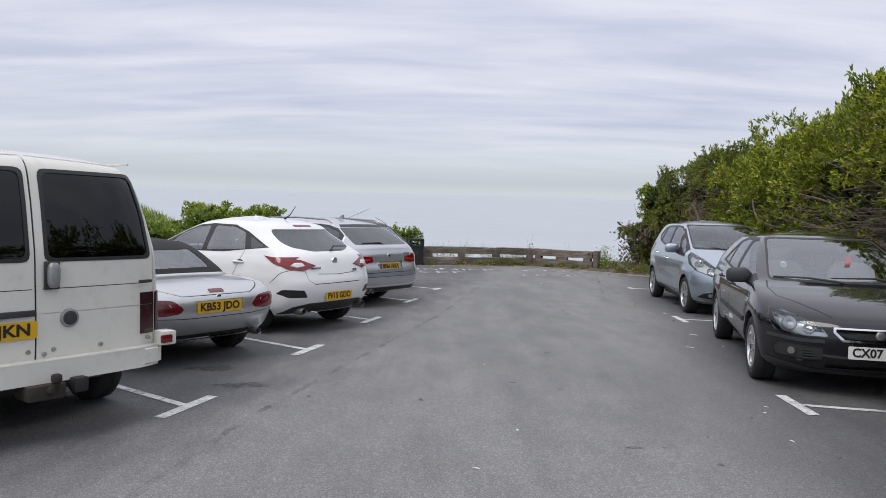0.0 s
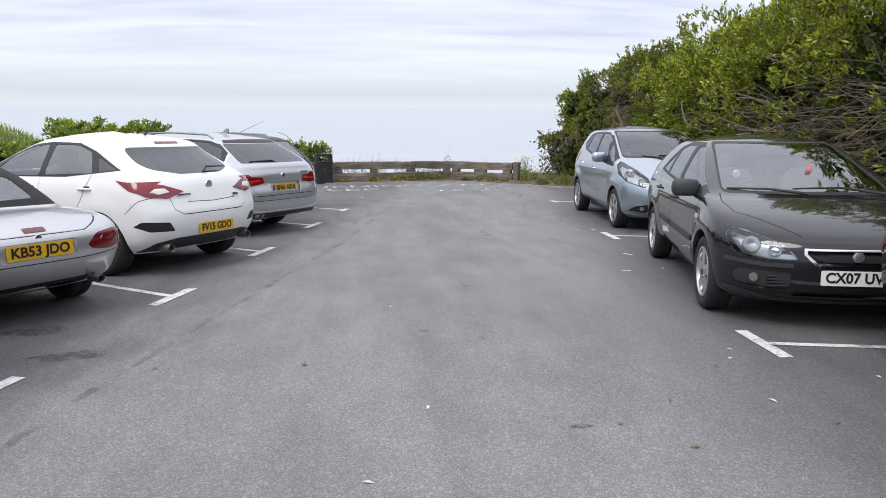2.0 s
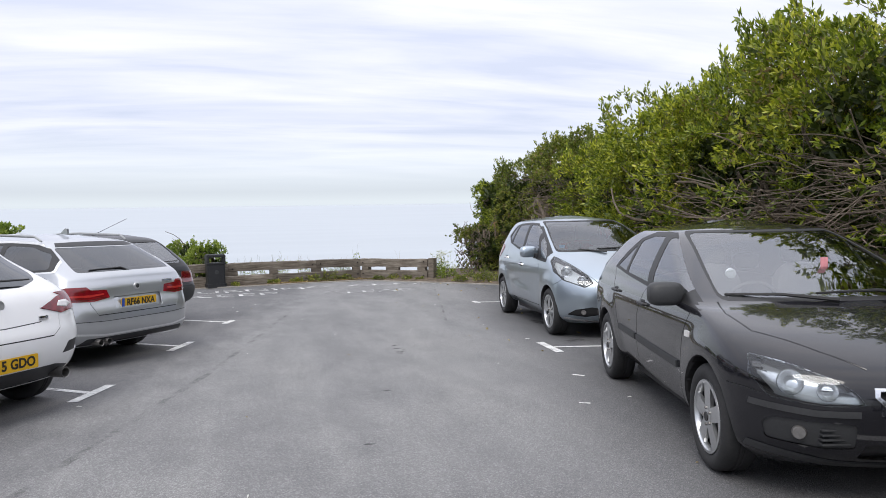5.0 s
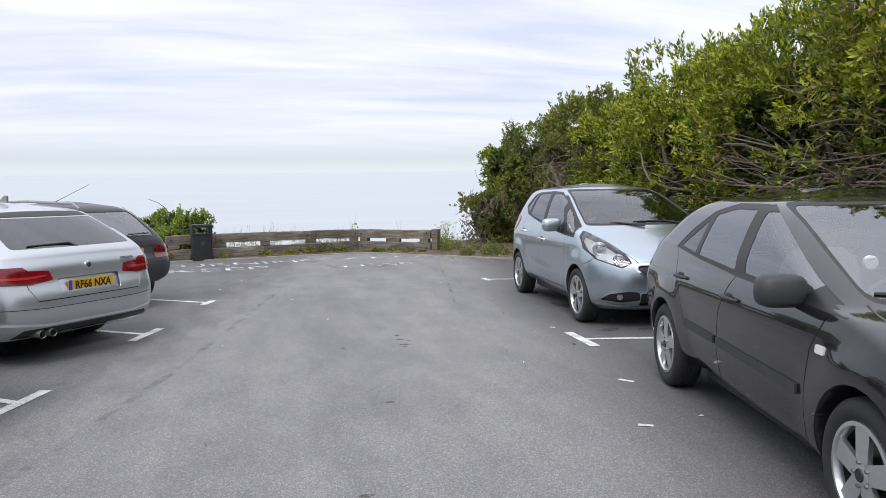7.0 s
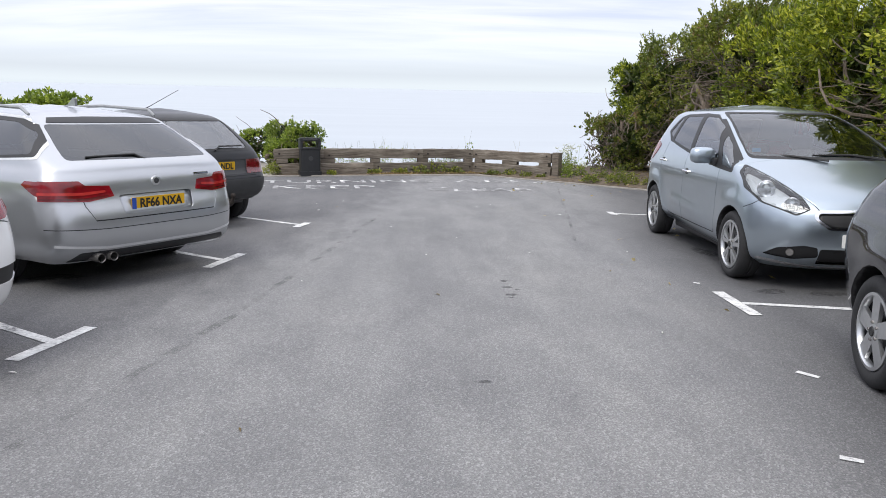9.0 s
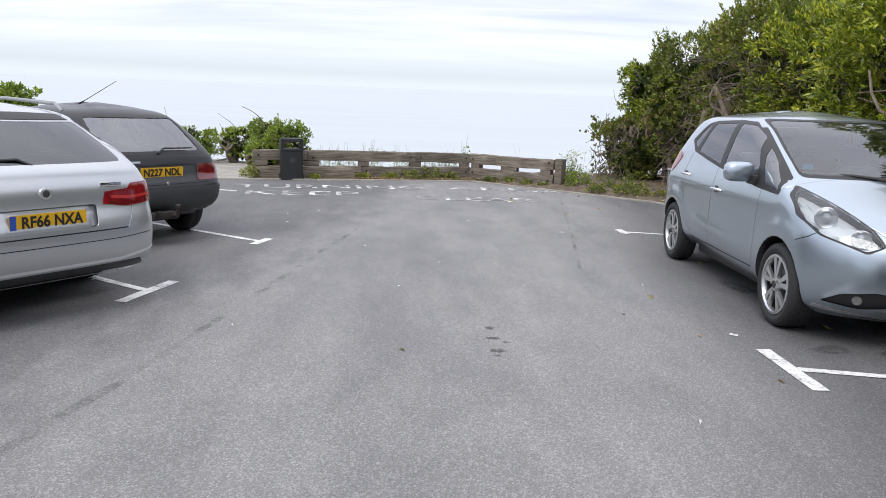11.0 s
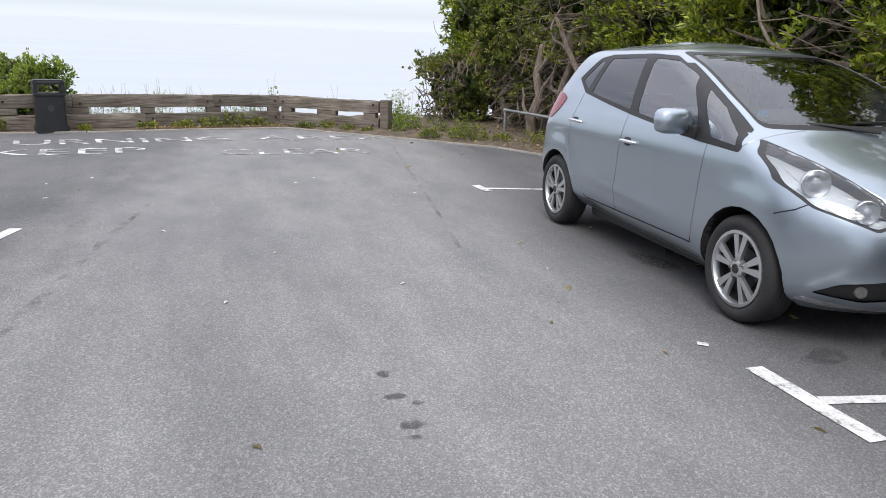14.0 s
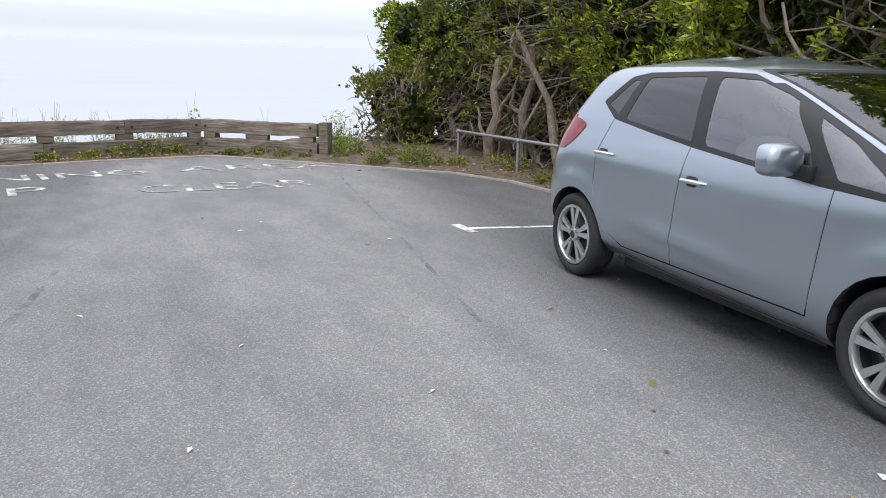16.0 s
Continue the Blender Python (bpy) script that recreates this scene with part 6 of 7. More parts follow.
for x, y in bits:
    bm = bmesh.new()
    a, l, w = rng.random() * 6.28, rng.uniform(.010, .035), rng.uniform(.006, .016)
    vs = [bm.verts.new((u * l, v * w, .004 + h)) for u, v, h in ((-1, 0, 0), (-.2, -1, .004), (1, -.1, .001), (.1, .9, .006), (.1, 0, .010))]
    for q in ((0, 1, 4), (1, 2, 4), (2, 3, 4), (3, 0, 4)):
        bm.faces.new([vs[i] for i in q])
    ob = tagged(finish("litter_scrap", bm, M["paper"] if rng.random() < .6 else M["leaf_dry"], None, smooth=False), "small pale scrap lying on the asphalt", "litter", "scraps on the asphalt")
    ob.location, ob.rotation_euler = (x, y, 0), (0, 0, a)

# ---- edges: pale edging stones, earth bank, verge and path ----
EDGE = [(6.9, 12.0), (6.60, 16.5), (6.50, 18.7), (6.46, 19.7), (6.1, 20.7), (5.45, 21.4), (4.85, 22.1), (4.25, 22.72), (3.05, 23.95), (1.4, 23.72), (-.4, 23.26), (-1.9, 23.02), (-3.2, 22.8), (-5.2, 22.4)]
edging = new("edging", None)
tagged(edging, "pale stone edging along the asphalt", "edging", kind="structure")
rng = random.Random(9)
acc = 0.0
for a, b in zip(EDGE, EDGE[1:]):
    length = math.dist(a, b)
    n = max(1, round(length / .9))
    for k in range(n):
        u0, u1 = k / n, (k + 1) / n
        p = Vector((a[0] + (b[0] - a[0]) * u0, a[1] + (b[1] - a[1]) * u0, 0))
        q = Vector((a[0] + (b[0] - a[0]) * u1, a[1] + (b[1] - a[1]) * u1, 0))
        d = q - p
        bm = bmesh.new()
        box(bm, (.006, -.04, -.06), (d.length - .006, .04, .022 + rng.random() * .012), .010)
        ob = part("edging_stone", bm, M["kerb"], edging)
        ob.location, ob.rotation_euler = p, (0, 0, math.atan2(d.y, d.x) + rng.uniform(-.01, .01))


def bank():
    """Earth under the hedge, rising from the edging."""
    bm = bmesh.new()
    line = [(8.0, -6), (7.5, 0), (7.1, 8), *EDGE[:9]]
    dense = []
    for a, b in zip(line, line[1:]):
        n = max(1, int(math.dist(a, b) / .5))
        dense += [(a[0] + (b[0] - a[0]) * k / n, a[1] + (b[1] - a[1]) * k / n) for k in range(n)]
    rows = []
    for i, (x, y) in enumerate(dense):
        row = []
        for j in range(14):
            d = .05 + j * .32
            if y > 19.6:
                u = min(1, (y - 19.6) / 2.0)
                dx, dy = d * (1 - .35 * u), d * .75 * u
            else:
                dx, dy = d, 0
            z = .01 + .22 * (1 - math.exp(-d * .9)) + .05 * noise.noise((x + dx, y + dy, 0)) * min(1, d)
            drop = max(0.0, y + dy - 25.2)
            row.append(bm.verts.new((x + dx, y + dy, z - .6 * drop)))
        rows.append(row)
    for a, b in zip(rows, rows[1:]):
        for k in range(13):
            bm.faces.new((a[k], a[k + 1], b[k + 1], b[k]))
    bmesh.ops.recalc_face_normals(bm, faces=bm.faces)
    tagged(finish("earth_bank", bm, M["earth"]), "bare earth bank with leaf litter under the hedge", "bank", kind="structure")


bank()
slab("fence_bed", [(-1.75, 23.12), (1.4, 23.80), (3.05, 24.02), (4.2, 22.85), (4.95, 22.2), (5.3, 23.2), (3.2, 25.4), (0.5, 24.9), (-1.8, 24.1)], -.25, .018, M["earth"], "strip of dry earth along the fence", "earth")
slab("path", [(-3.6, 22.85), (-1.85, 23.12), (-1.75, 24.2), (-2.2, 26.0), (-2.9, 28.2), (-5.0, 29.5), (-6.0, 28.4), (-4.1, 27.0), (-3.2, 25.2)], -.3, .012, M["kerb"], "pale worn footpath leaving the car park", "path")


# ---- plants ----
def leaves(name, base, direction, length, width, mat, parent=None, label="", fold=.25):
    """Many folded pointed leaves in one mesh: arrays of foot points, directions and sizes."""
    n = len(base)
    d = direction / np.linalg.norm(direction, axis=1, keepdims=True)
    ref = np.random.normal(size=(n, 3))
    side = np.cross(d, ref)
    side /= np.linalg.norm(side, axis=1, keepdims=True) + 1e-9
    up = np.cross(side, d)
    L, W = length[:, None], width[:, None]
    v = np.empty((n, 5, 3))
    v[:, 0] = base
    v[:, 1] = base + d * L * .48 - side * W + up * W * fold
    v[:, 2] = base + d * L * .55 - up * W * .1
    v[:, 3] = base + d * L * .48 + side * W + up * W * fold
    v[:, 4] = base + d * L - up * L * .12
    f = np.array([[0, 2, 1], [0, 3, 2], [1, 2, 4], [2, 3, 4]])
    faces = (f[None] + 5 * np.arange(n)[:, None, None]).reshape(-1)
    me = bpy.data.meshes.new(name)
    me.vertices.add(n * 5)
    me.vertices.foreach_set("co", v.reshape(-1))
    me.loops.add(n * 12)
    me.loops.foreach_set("vertex_index", faces.astype(np.int32))
    me.polygons.add(n * 4)
    me.polygons.foreach_set("loop_start", np.arange(0, n * 12, 3, dtype=np.int32))
    me.polygons.foreach_set("loop_total", np.full(n * 4, 3, dtype=np.int32))
    me.update(calc_edges=True)
    me.validate()
    me.materials.append(mat)
    ob = new(name, me)
    if parent is not None:
        ob.parent = parent
    return tagged(ob, label)


def rosettes(centres, normals, count, spread, length, width, rs):
    """Leaves spread round each centre, opening along its normal."""
    n = len(centres)
    c = np.repeat(centres, count, axis=0)
    d = np.repeat(normals, count, axis=0) + rs.normal(size=(n * count, 3)) * spread
    base = c + rs.normal(size=(n * count, 3)) * length * .25
    return base, d, length * rs.uniform(.65, 1.25, n * count), width * rs.uniform(.7, 1.2, n * count)


def limb(bm, a, b, r0, r1, rs, bend=.25, steps=6, sides=6):
    a, b = np.array(a, float), np.array(b, float)
    off = rs.normal(size=3) * np.linalg.norm(b - a) * bend
    pts = [a + (b - a) * u + off * math.sin(math.pi * u) * .5 + rs.normal(size=3) * .012 for u in np.linspace(0, 1, steps)]
    tube(bm, [tuple(p) for p in pts], list(np.linspace(r0, r1, steps)), sides)


def shrub(kind, at, radii, top, seed, label, mats, clusters=1500, leaf=.095, wide=.017, bare=(0, 0), stems=4, twigs=40, low=.35, dry=0.0, sprigs=0, category="shrub", group="hedge along the car park"):
    """A tree of the hedge: several stems, limbs that reach the crown, and an uneven crown of leaf rosettes with gaps.
    bare: the band of heights in which the side towards the car park shows its cut branches."""
    rs = np.random.RandomState(seed)
    np.random.seed(seed)
    root = new(kind, None)
    root.location = (at[0], at[1], 0)
    tagged(root, label, category, group)
    rx, ry = radii
    cz, rz = (top + low) / 2, (top - low) / 2
    # crown points: a lumpy closed form, denser near its skin
    m = clusters * 2
    d = rs.normal(size=(m, 3))
    d /= np.linalg.norm(d, axis=1, keepdims=True)
    d[:, 2] = np.where(d[:, 2] < -.55, -d[:, 2], d[:, 2])
    lump = np.array([noise.noise((p[0] * 1.9 + seed, p[1] * 1.9, p[2] * 1.9)) + .55 * noise.noise((p[0] * 5 + seed, p[1] * 5, p[2] * 5)) for p in d])
    r = (1 + .30 * lump) * (1 - .32 * rs.uniform(size=m) ** 2.2)
    box_ = np.sign(d) * np.abs(d) ** .72
    p = np.stack([box_[:, 0] * rx * r, box_[:, 1] * ry * r, cz + box_[:, 2] * rz * r], 1)
    keep = p[:, 2] > low * .5
    gap = np.array([noise.noise((q[0] * 1.3 + 9 + seed, q[1] * 1.3, q[2] * 1.3)) for q in p])
    keep &= gap > -.12
    if bare[1] > 0:
        front = (p[:, 0] < -rx * .35) & (p[:, 2] > bare[0]) & (p[:, 2] < bare[1])
        keep &= ~(front & (rs.uniform(size=m) < .66))
    p, dd, rr = p[keep][:clusters], d[keep][:clusters], r[keep][:clusters]
    nrm = dd * .8 + np.array([-.15, -.05, .45]) + rs.normal(size=p.shape) * .25
    sets = [rosettes(p, nrm, 9, .75, leaf, wide, rs)]
    if sprigs:
        # young shoots that stand out over the crown, leafy along their length
        high = np.argsort(-(dd[:, 2] - .45 * dd[:, 0] + rs.normal(size=len(dd)) * .35))[:sprigs]
        feet = p[high]
        lean = dd[high] * .6 + np.array([0, 0, .9]) + rs.normal(size=feet.shape) * .3
        lean /= np.linalg.norm(lean, axis=1, keepdims=True)
        reach = rs.uniform(.10, .32, (len(feet), 1))
        for u in (.25, .5, .75, 1.0):
            sets.append(rosettes(feet + lean * reach * u, lean + np.array([0, 0, .3]), 5 if u < 1 else 7, .6, leaf * 1.05, wide * 1.05, rs))
        bm = bmesh.new()
        for a, e, r_ in zip(feet, lean, reach):
            tube(bm, [tuple(a - e * .15), tuple(a + e * r_ * .5), tuple(a + e * r_)], [.006, .004, .002], 4)
        tagged(part("shoot_cluster", bm, M["bark"], root, "thin young shoots"), kind="stuff")
    leaves("crown", *[np.concatenate(q) for q in zip(*sets)], mats[0], root)
    # inner growth, its leaves coloured dark to paint in the crown's shade
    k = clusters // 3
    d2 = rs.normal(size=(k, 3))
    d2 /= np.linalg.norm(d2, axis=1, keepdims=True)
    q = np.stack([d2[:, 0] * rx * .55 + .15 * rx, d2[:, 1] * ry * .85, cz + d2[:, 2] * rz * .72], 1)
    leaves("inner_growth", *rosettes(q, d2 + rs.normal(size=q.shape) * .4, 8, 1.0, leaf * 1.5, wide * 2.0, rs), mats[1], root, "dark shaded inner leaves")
    if dry:
        j = rs.choice(len(p), int(len(p) * dry))
        leaves("dead_foliage", *rosettes(p[j] * .96 + [0, 0, cz * .04], nrm[j], 5, 1.0, leaf * .9, wide * .9, rs), M["leaf_dry"], root, "brown withered leaves")
    for s_ in range(stems):
        bm = bmesh.new()
        foot = (rs.uniform(-.3, .3) * rx, rs.uniform(-.6, .6) * ry, -.05)
        fork = (foot[0] + rs.uniform(-.3, .2), foot[1] + rs.uniform(-.4, .4), top * rs.uniform(.35, .5))
        limb(bm, foot, fork, rs.uniform(.07, .12), .05, rs, .2, 7, 8)
        for _ in range(3):
            t = p[rs.randint(len(p))] * [.75, .75, .85]
            limb(bm, fork, (t[0], t[1], max(t[2], fork[2] + .2)), .045, .012, rs, .2, 6, 6)
        part("stem", bm, M["bark"], root)
    if twigs:
        bm = bmesh.new()
        for _ in range(twigs):
            z = rs.uniform(bare[0], bare[1]) if bare[1] > 0 else rs.uniform(low, top * .85)
            y = rs.uniform(-1, 1) * ry
            a = (rs.uniform(-.35, .1) * rx, y, z)
            e = (-rx * (rs.uniform(.75, 1.08) if bare[1] > 0 else rs.uniform(.5, .85)), y + rs.normal() * .5, z + rs.normal() * .38)
            if kind == "dead_bush":
                a = (rs.uniform(-.8, .8) * rx, rs.uniform(-.8, .8) * ry, rs.uniform(.05, top * .85))
                e = (a[0] + rs.normal() * .18, a[1] + rs.normal() * .18, min(top * 1.05, max(.03, a[2] + rs.normal() * .22)))
            thick = rs.choice([.006, .009, .013, .022], p=[.52, .32, .13, .03])
            limb(bm, a, e, thick * 1.3, thick * .6, rs, .22, 6, 5)
        tagged(part("twig_tangle", bm, M["bark"], root, "bare grey-brown twigs"), kind="stuff")
    return root


LEAF, DARK = M["leaf"], M["leaf_shade"]
GREEN = "broad evergreen hedge tree with glossy yellow-green leaves"
CUT = "evergreen hedge tree with cut bare branches showing"
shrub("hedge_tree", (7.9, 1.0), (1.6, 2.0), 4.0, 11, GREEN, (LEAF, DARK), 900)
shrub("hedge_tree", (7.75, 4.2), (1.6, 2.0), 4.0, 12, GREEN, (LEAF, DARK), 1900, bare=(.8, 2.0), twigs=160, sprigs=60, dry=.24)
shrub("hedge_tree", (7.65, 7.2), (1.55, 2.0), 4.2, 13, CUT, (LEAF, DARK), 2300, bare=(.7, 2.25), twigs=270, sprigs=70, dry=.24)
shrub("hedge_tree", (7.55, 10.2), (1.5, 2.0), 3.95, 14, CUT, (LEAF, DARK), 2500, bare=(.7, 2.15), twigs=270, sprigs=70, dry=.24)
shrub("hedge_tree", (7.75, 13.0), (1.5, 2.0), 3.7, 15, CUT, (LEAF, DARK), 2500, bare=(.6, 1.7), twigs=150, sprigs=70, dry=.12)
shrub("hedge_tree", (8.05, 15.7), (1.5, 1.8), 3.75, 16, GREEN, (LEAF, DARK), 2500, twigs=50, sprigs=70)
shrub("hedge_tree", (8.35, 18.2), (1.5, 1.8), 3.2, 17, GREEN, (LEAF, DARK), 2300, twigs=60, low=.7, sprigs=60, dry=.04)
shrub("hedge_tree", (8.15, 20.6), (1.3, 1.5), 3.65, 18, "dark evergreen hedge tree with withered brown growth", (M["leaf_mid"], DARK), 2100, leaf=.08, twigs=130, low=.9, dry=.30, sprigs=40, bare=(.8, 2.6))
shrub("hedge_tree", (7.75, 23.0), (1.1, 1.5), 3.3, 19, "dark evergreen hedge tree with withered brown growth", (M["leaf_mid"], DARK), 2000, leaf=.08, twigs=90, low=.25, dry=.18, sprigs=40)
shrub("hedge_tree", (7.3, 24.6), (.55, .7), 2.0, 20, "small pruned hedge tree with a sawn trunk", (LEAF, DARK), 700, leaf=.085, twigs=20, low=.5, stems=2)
# the dry tangle that hangs to the ground at the seaward corner
for x, y, rx, ry, top, seed in ((7.75, 20.1, .6, .8, 2.2, 31), (7.6, 21.5, .6, .8, 2.0, 32), (7.35, 22.7, .55, .7, 1.9, 33)):
    shrub("withered_bush", (x, y), (rx, ry), top, seed, "tangle of withered brown growth and dull leaves", (M["leaf_mid"], DARK), 620, leaf=.065, twigs=150, low=.05, stems=3, dry=.55, bare=(.15, top * .9), category="bush")
# light new growth on the slender tree at the seaward end
shrub("hedge_tree", (7.1, 25.3), (.42, .45), 2.85, 21, "slender hedge tree with fresh light leaves", (LEAF, DARK), 260, leaf=.09, twigs=6, low=1.5, stems=2)
shrub("dead_bush", (6.45, 24.0), (.75, .85), 1.55, 22, "tangle of dead brown twigs at the hedge's end", (M["leaf_mid"], DARK), 900, leaf=.06, twigs=330, low=.05, stems=3, dry=.8, bare=(.05, 1.15), category="bush")


# backing trees added to close gaps, the hedge's deep shade in their leaf colour
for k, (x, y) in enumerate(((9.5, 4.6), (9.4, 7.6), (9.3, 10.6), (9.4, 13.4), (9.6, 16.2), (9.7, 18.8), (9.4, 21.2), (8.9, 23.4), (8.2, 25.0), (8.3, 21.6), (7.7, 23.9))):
    shrub("hedge_tree", (x, y), (1.0, 1.8), 3.2 if k < 7 else 2.6, 200 + k, "added backing hedge tree with leaves coloured dark for shade", (DARK, DARK), 620, leaf=.17, wide=.045, twigs=0, low=.02, stems=2)


# the sawn trunk and gnarled bare stems in the hedge's shade
def gnarled(at, points, r0, r1, seed, cut=False):
    rs = np.random.RandomState(seed)
    root = new("bare_trunk", None)
    root.location = (at[0], at[1], 0)
    tagged(root, "gnarled grey-brown trunk standing in the hedge", "tree trunk", "hedge along the car park")
    bm = bmesh.new()
    n = len(points)
    tube(bm, points, list(np.linspace(r0, r1, n)), 9)
    part("trunk", bm, M["bark"], root)
    for k in range(3):
        a = points[1 + k % (n - 2)]
        bm = bmesh.new()
        limb(bm, a, (a[0] + rs.uniform(-.3, .3), a[1] + rs.uniform(-.6, .6), a[2] + rs.uniform(.5, 1.0)), r1 * .8, r1 * .3, rs, .3, 7, 6)
        part("limb", bm, M["bark"], root)
    if cut:
        e, b = Vector(points[-1]), Vector(points[-2])
        bm = bmesh.new()
        d = (e - b).normalized()
        tube(bm, [e - d * .002, e + d * .006], [r1 * .97, r1 * .95], 12)
        part("sawn_face", bm, M["cut_wood"], root, "pale sawn face")


gnarled((6.95, 21.1), [(0, 0, 0), (-.05, .02, .45), (.05, -.08, .85), (-.02, -.05, 1.2), (.15, .12, 1.7)], .10, .055, 1)
gnarled((7.15, 20.5), [(0, 0, 0), (.05, .05, .5), (-.08, -.1, .95), (.02, -.2, 1.4), (-.1, -.3, 1.9)], .085, .05, 2)
gnarled((7.25, 19.6), [(0, 0, 0), (-.1, .08, .6), (-.05, .3, 1.1), (-.25, .5, 1.6), (-.4, .7, 2.1)], .07, .035, 3)
gnarled((7.0, 24.2), [(0, 0, 0), (.03, 0, .6), (.0, -.02, 1.1), (-.04, -.10, 1.40), (-.10, -.30, 1.52)], .11, .085, 4, True)
gnarled((6.45, 23.6), [(0, 0, 0), (.0, .03, .6), (.02, .0, 1.0), (.0, .0, 1.36)], .05, .035, 5)

PALE = M["leaf_pale"]
LBUSH = "pale green wild bush behind the parked cars"
for k, (x, y, rx, ry, top) in enumerate(((-8.6, 6.0, 1.0, 1.6, .9), (-8.2, 9.0, 1.0, 1.6, .9), (-7.8, 12.0, 1.0, 1.6, .95), (-7.6, 14.6, 1.0, 1.5, 1.0), (-6.9, 16.8, .9, 1.1, 1.25), (-5.9, 18.4, .8, .9, 1.78), (-4.95, 19.4, .6, .7, 1.68), (-6.3, 20.6, 1.0, 1.1, 1.3))):
    shrub("wild_bush", (x, y), (rx, ry), top, 40 + k, LBUSH, (PALE, DARK), 520, leaf=.10, wide=.026, twigs=8, low=.1, stems=3, category="bush", group="bushes left of the car park")
for k, (x, y, rx, ry, top) in enumerate(((-5.6, 26.6, .9, .8, .85), (-4.3, 27.4, .8, .7, .9), (-3.1, 28.0, .8, .7, .95), (-2.0, 27.0, .6, .7, 1.15), (-1.35, 25.4, .55, .5, 1.15), (-1.9, 25.2, .35, .4, .7))):
    shrub("wild_bush", (x, y), (rx, ry), top, 60 + k, "pale green wild bush beside the footpath", (PALE, DARK), 420 if k < 4 else 300, leaf=.07, wide=.018, twigs=10, low=.05, stems=3, category="bush", group="bushes by the footpath")


def grass_bank():
    """A rounded bank of rough grass rising behind the bays, and its blades."""
    rs = np.random.RandomState(77)
    np.random.seed(77)

    def high(x, y):
        edge = min(1, max(0, (-6.2 - x) / 1.6))
        across = edge * edge * (3 - 2 * edge) * math.exp(-((x + 9.5 + .3 * max(0, 16 - y)) / 2.7) ** 2)
        along = 1 / (1 + math.exp((y - 23.5) / 1.0))
        return 1.8 * across * along + .12 * noise.noise((x * .5, y * .5, 3)) * across - .06
    bm = bmesh.new()
    rows = []
    for y in np.linspace(-4, 27, 63):
        rows.append([bm.verts.new((x, y, high(x, y))) for x in np.linspace(-22, -6.2, 41)])
    for a, b in zip(rows, rows[1:]):
        for k in range(len(a) - 1):
            bm.faces.new((a[k], a[k + 1], b[k + 1], b[k]))
    tagged(finish("grass_bank", bm, M["turf"]), "rounded bank of rough green grass", "bank", kind="structure")
    x, y = rs.uniform(-12.5, -6.6, 14000), rs.uniform(11, 25, 14000)
    z = np.array([high(a, b) for a, b in zip(x, y)])
    ok = z > .05
    base = np.stack([x, y, z], 1)[ok]
    d = np.stack([rs.normal(size=len(base)) * .35, rs.normal(size=len(base)) * .35, np.ones(len(base))], 1)
    ob = leaves("rough_grass", base, d, rs.uniform(.12, .30, len(base)), rs.uniform(.006, .012, len(base)), M["leaf_pale"])
    tagged(ob, "long rough grass on the bank", "grass", kind="stuff")


grass_bank()


def tuft(kind, at, r, h, seed, label, mat, n=260, leaf=.05, wide=.012, stalks=10, flowers=None, category="plant", group="plants along the fence"):
    """A low plant: upright stalks with small leaves, and flower heads where it has them."""
    rs = np.random.RandomState(seed)
    np.random.seed(seed)
    root = new(kind, None)
    root.location = (at[0], at[1], at[2] if len(at) > 2 else 0)
    tagged(root, label, category, group)
    u = rs.uniform(size=n) ** .8
    a = rs.uniform(0, 6.28, n)
    rad = r * np.sqrt(rs.uniform(size=n)) * (1 - .4 * u)
    c = np.stack([rad * np.cos(a), rad * np.sin(a), u * h * rs.uniform(.5, 1.05, n)], 1)
    nrm = np.stack([np.cos(a) * .7, np.sin(a) * .7, rs.uniform(.1, .9, n)], 1)
    leaves("foliage", *rosettes(c, nrm, 4, .6, leaf, wide, rs), mat, root)
    if stalks:
        bm = bmesh.new()
        tips = []
        for _ in range(stalks):
            x, y = rs.uniform(-.6, .6, 2) * r
            tip = (x + rs.normal() * .08, y + rs.normal() * .08, h * rs.uniform(.8, 1.35))
            limb(bm, (x, y, 0), tip, .004, .0018, rs, .12, 5, 4)
            tips.append(tip)
        tagged(part("stalk_cluster", bm, PALE if flowers else M["leaf_dry"], root, "thin upright stalks"), kind="stuff")
        if flowers:
            bm = bmesh.new()
            for t in tips:
                for _ in range(7):
                    vs = bmesh.ops.create_icosphere(bm, subdivisions=1, radius=.012)["verts"]
                    bmesh.ops.transform(bm, matrix=Matrix.Translation((t[0] + rs.normal() * .03, t[1] + rs.normal() * .03, t[2] + rs.normal() * .012)), verts=vs)
            tagged(part("flower_head_cluster", bm, flowers, root, "small white flower heads"), kind="stuff")


for k, (x, y, r, h) in enumerate(((.1, 24.75, .35, .60), (.75, 24.95, .35, .66), (1.4, 25.1, .3, .58), (2.1, 25.1, .3, .50), (-.4, 24.5, .3, .55), (2.55, 25.15, .3, .5))):
    tuft("grass_tuft", (x, y), r, h, 80 + k, "tall seeding grass behind the fence", M["leaf_pale"], 110, .07, .006, 14)
tuft("weed", (2.93, 24.95), .12, .80, 90, "leafy weed growing up behind the fence", PALE, 60, .05, .014, 4)
tuft("weed", (3.95, 24.2), .12, .62, 91, "leafy weed growing up behind the fence", PALE, 60, .05, .014, 4)
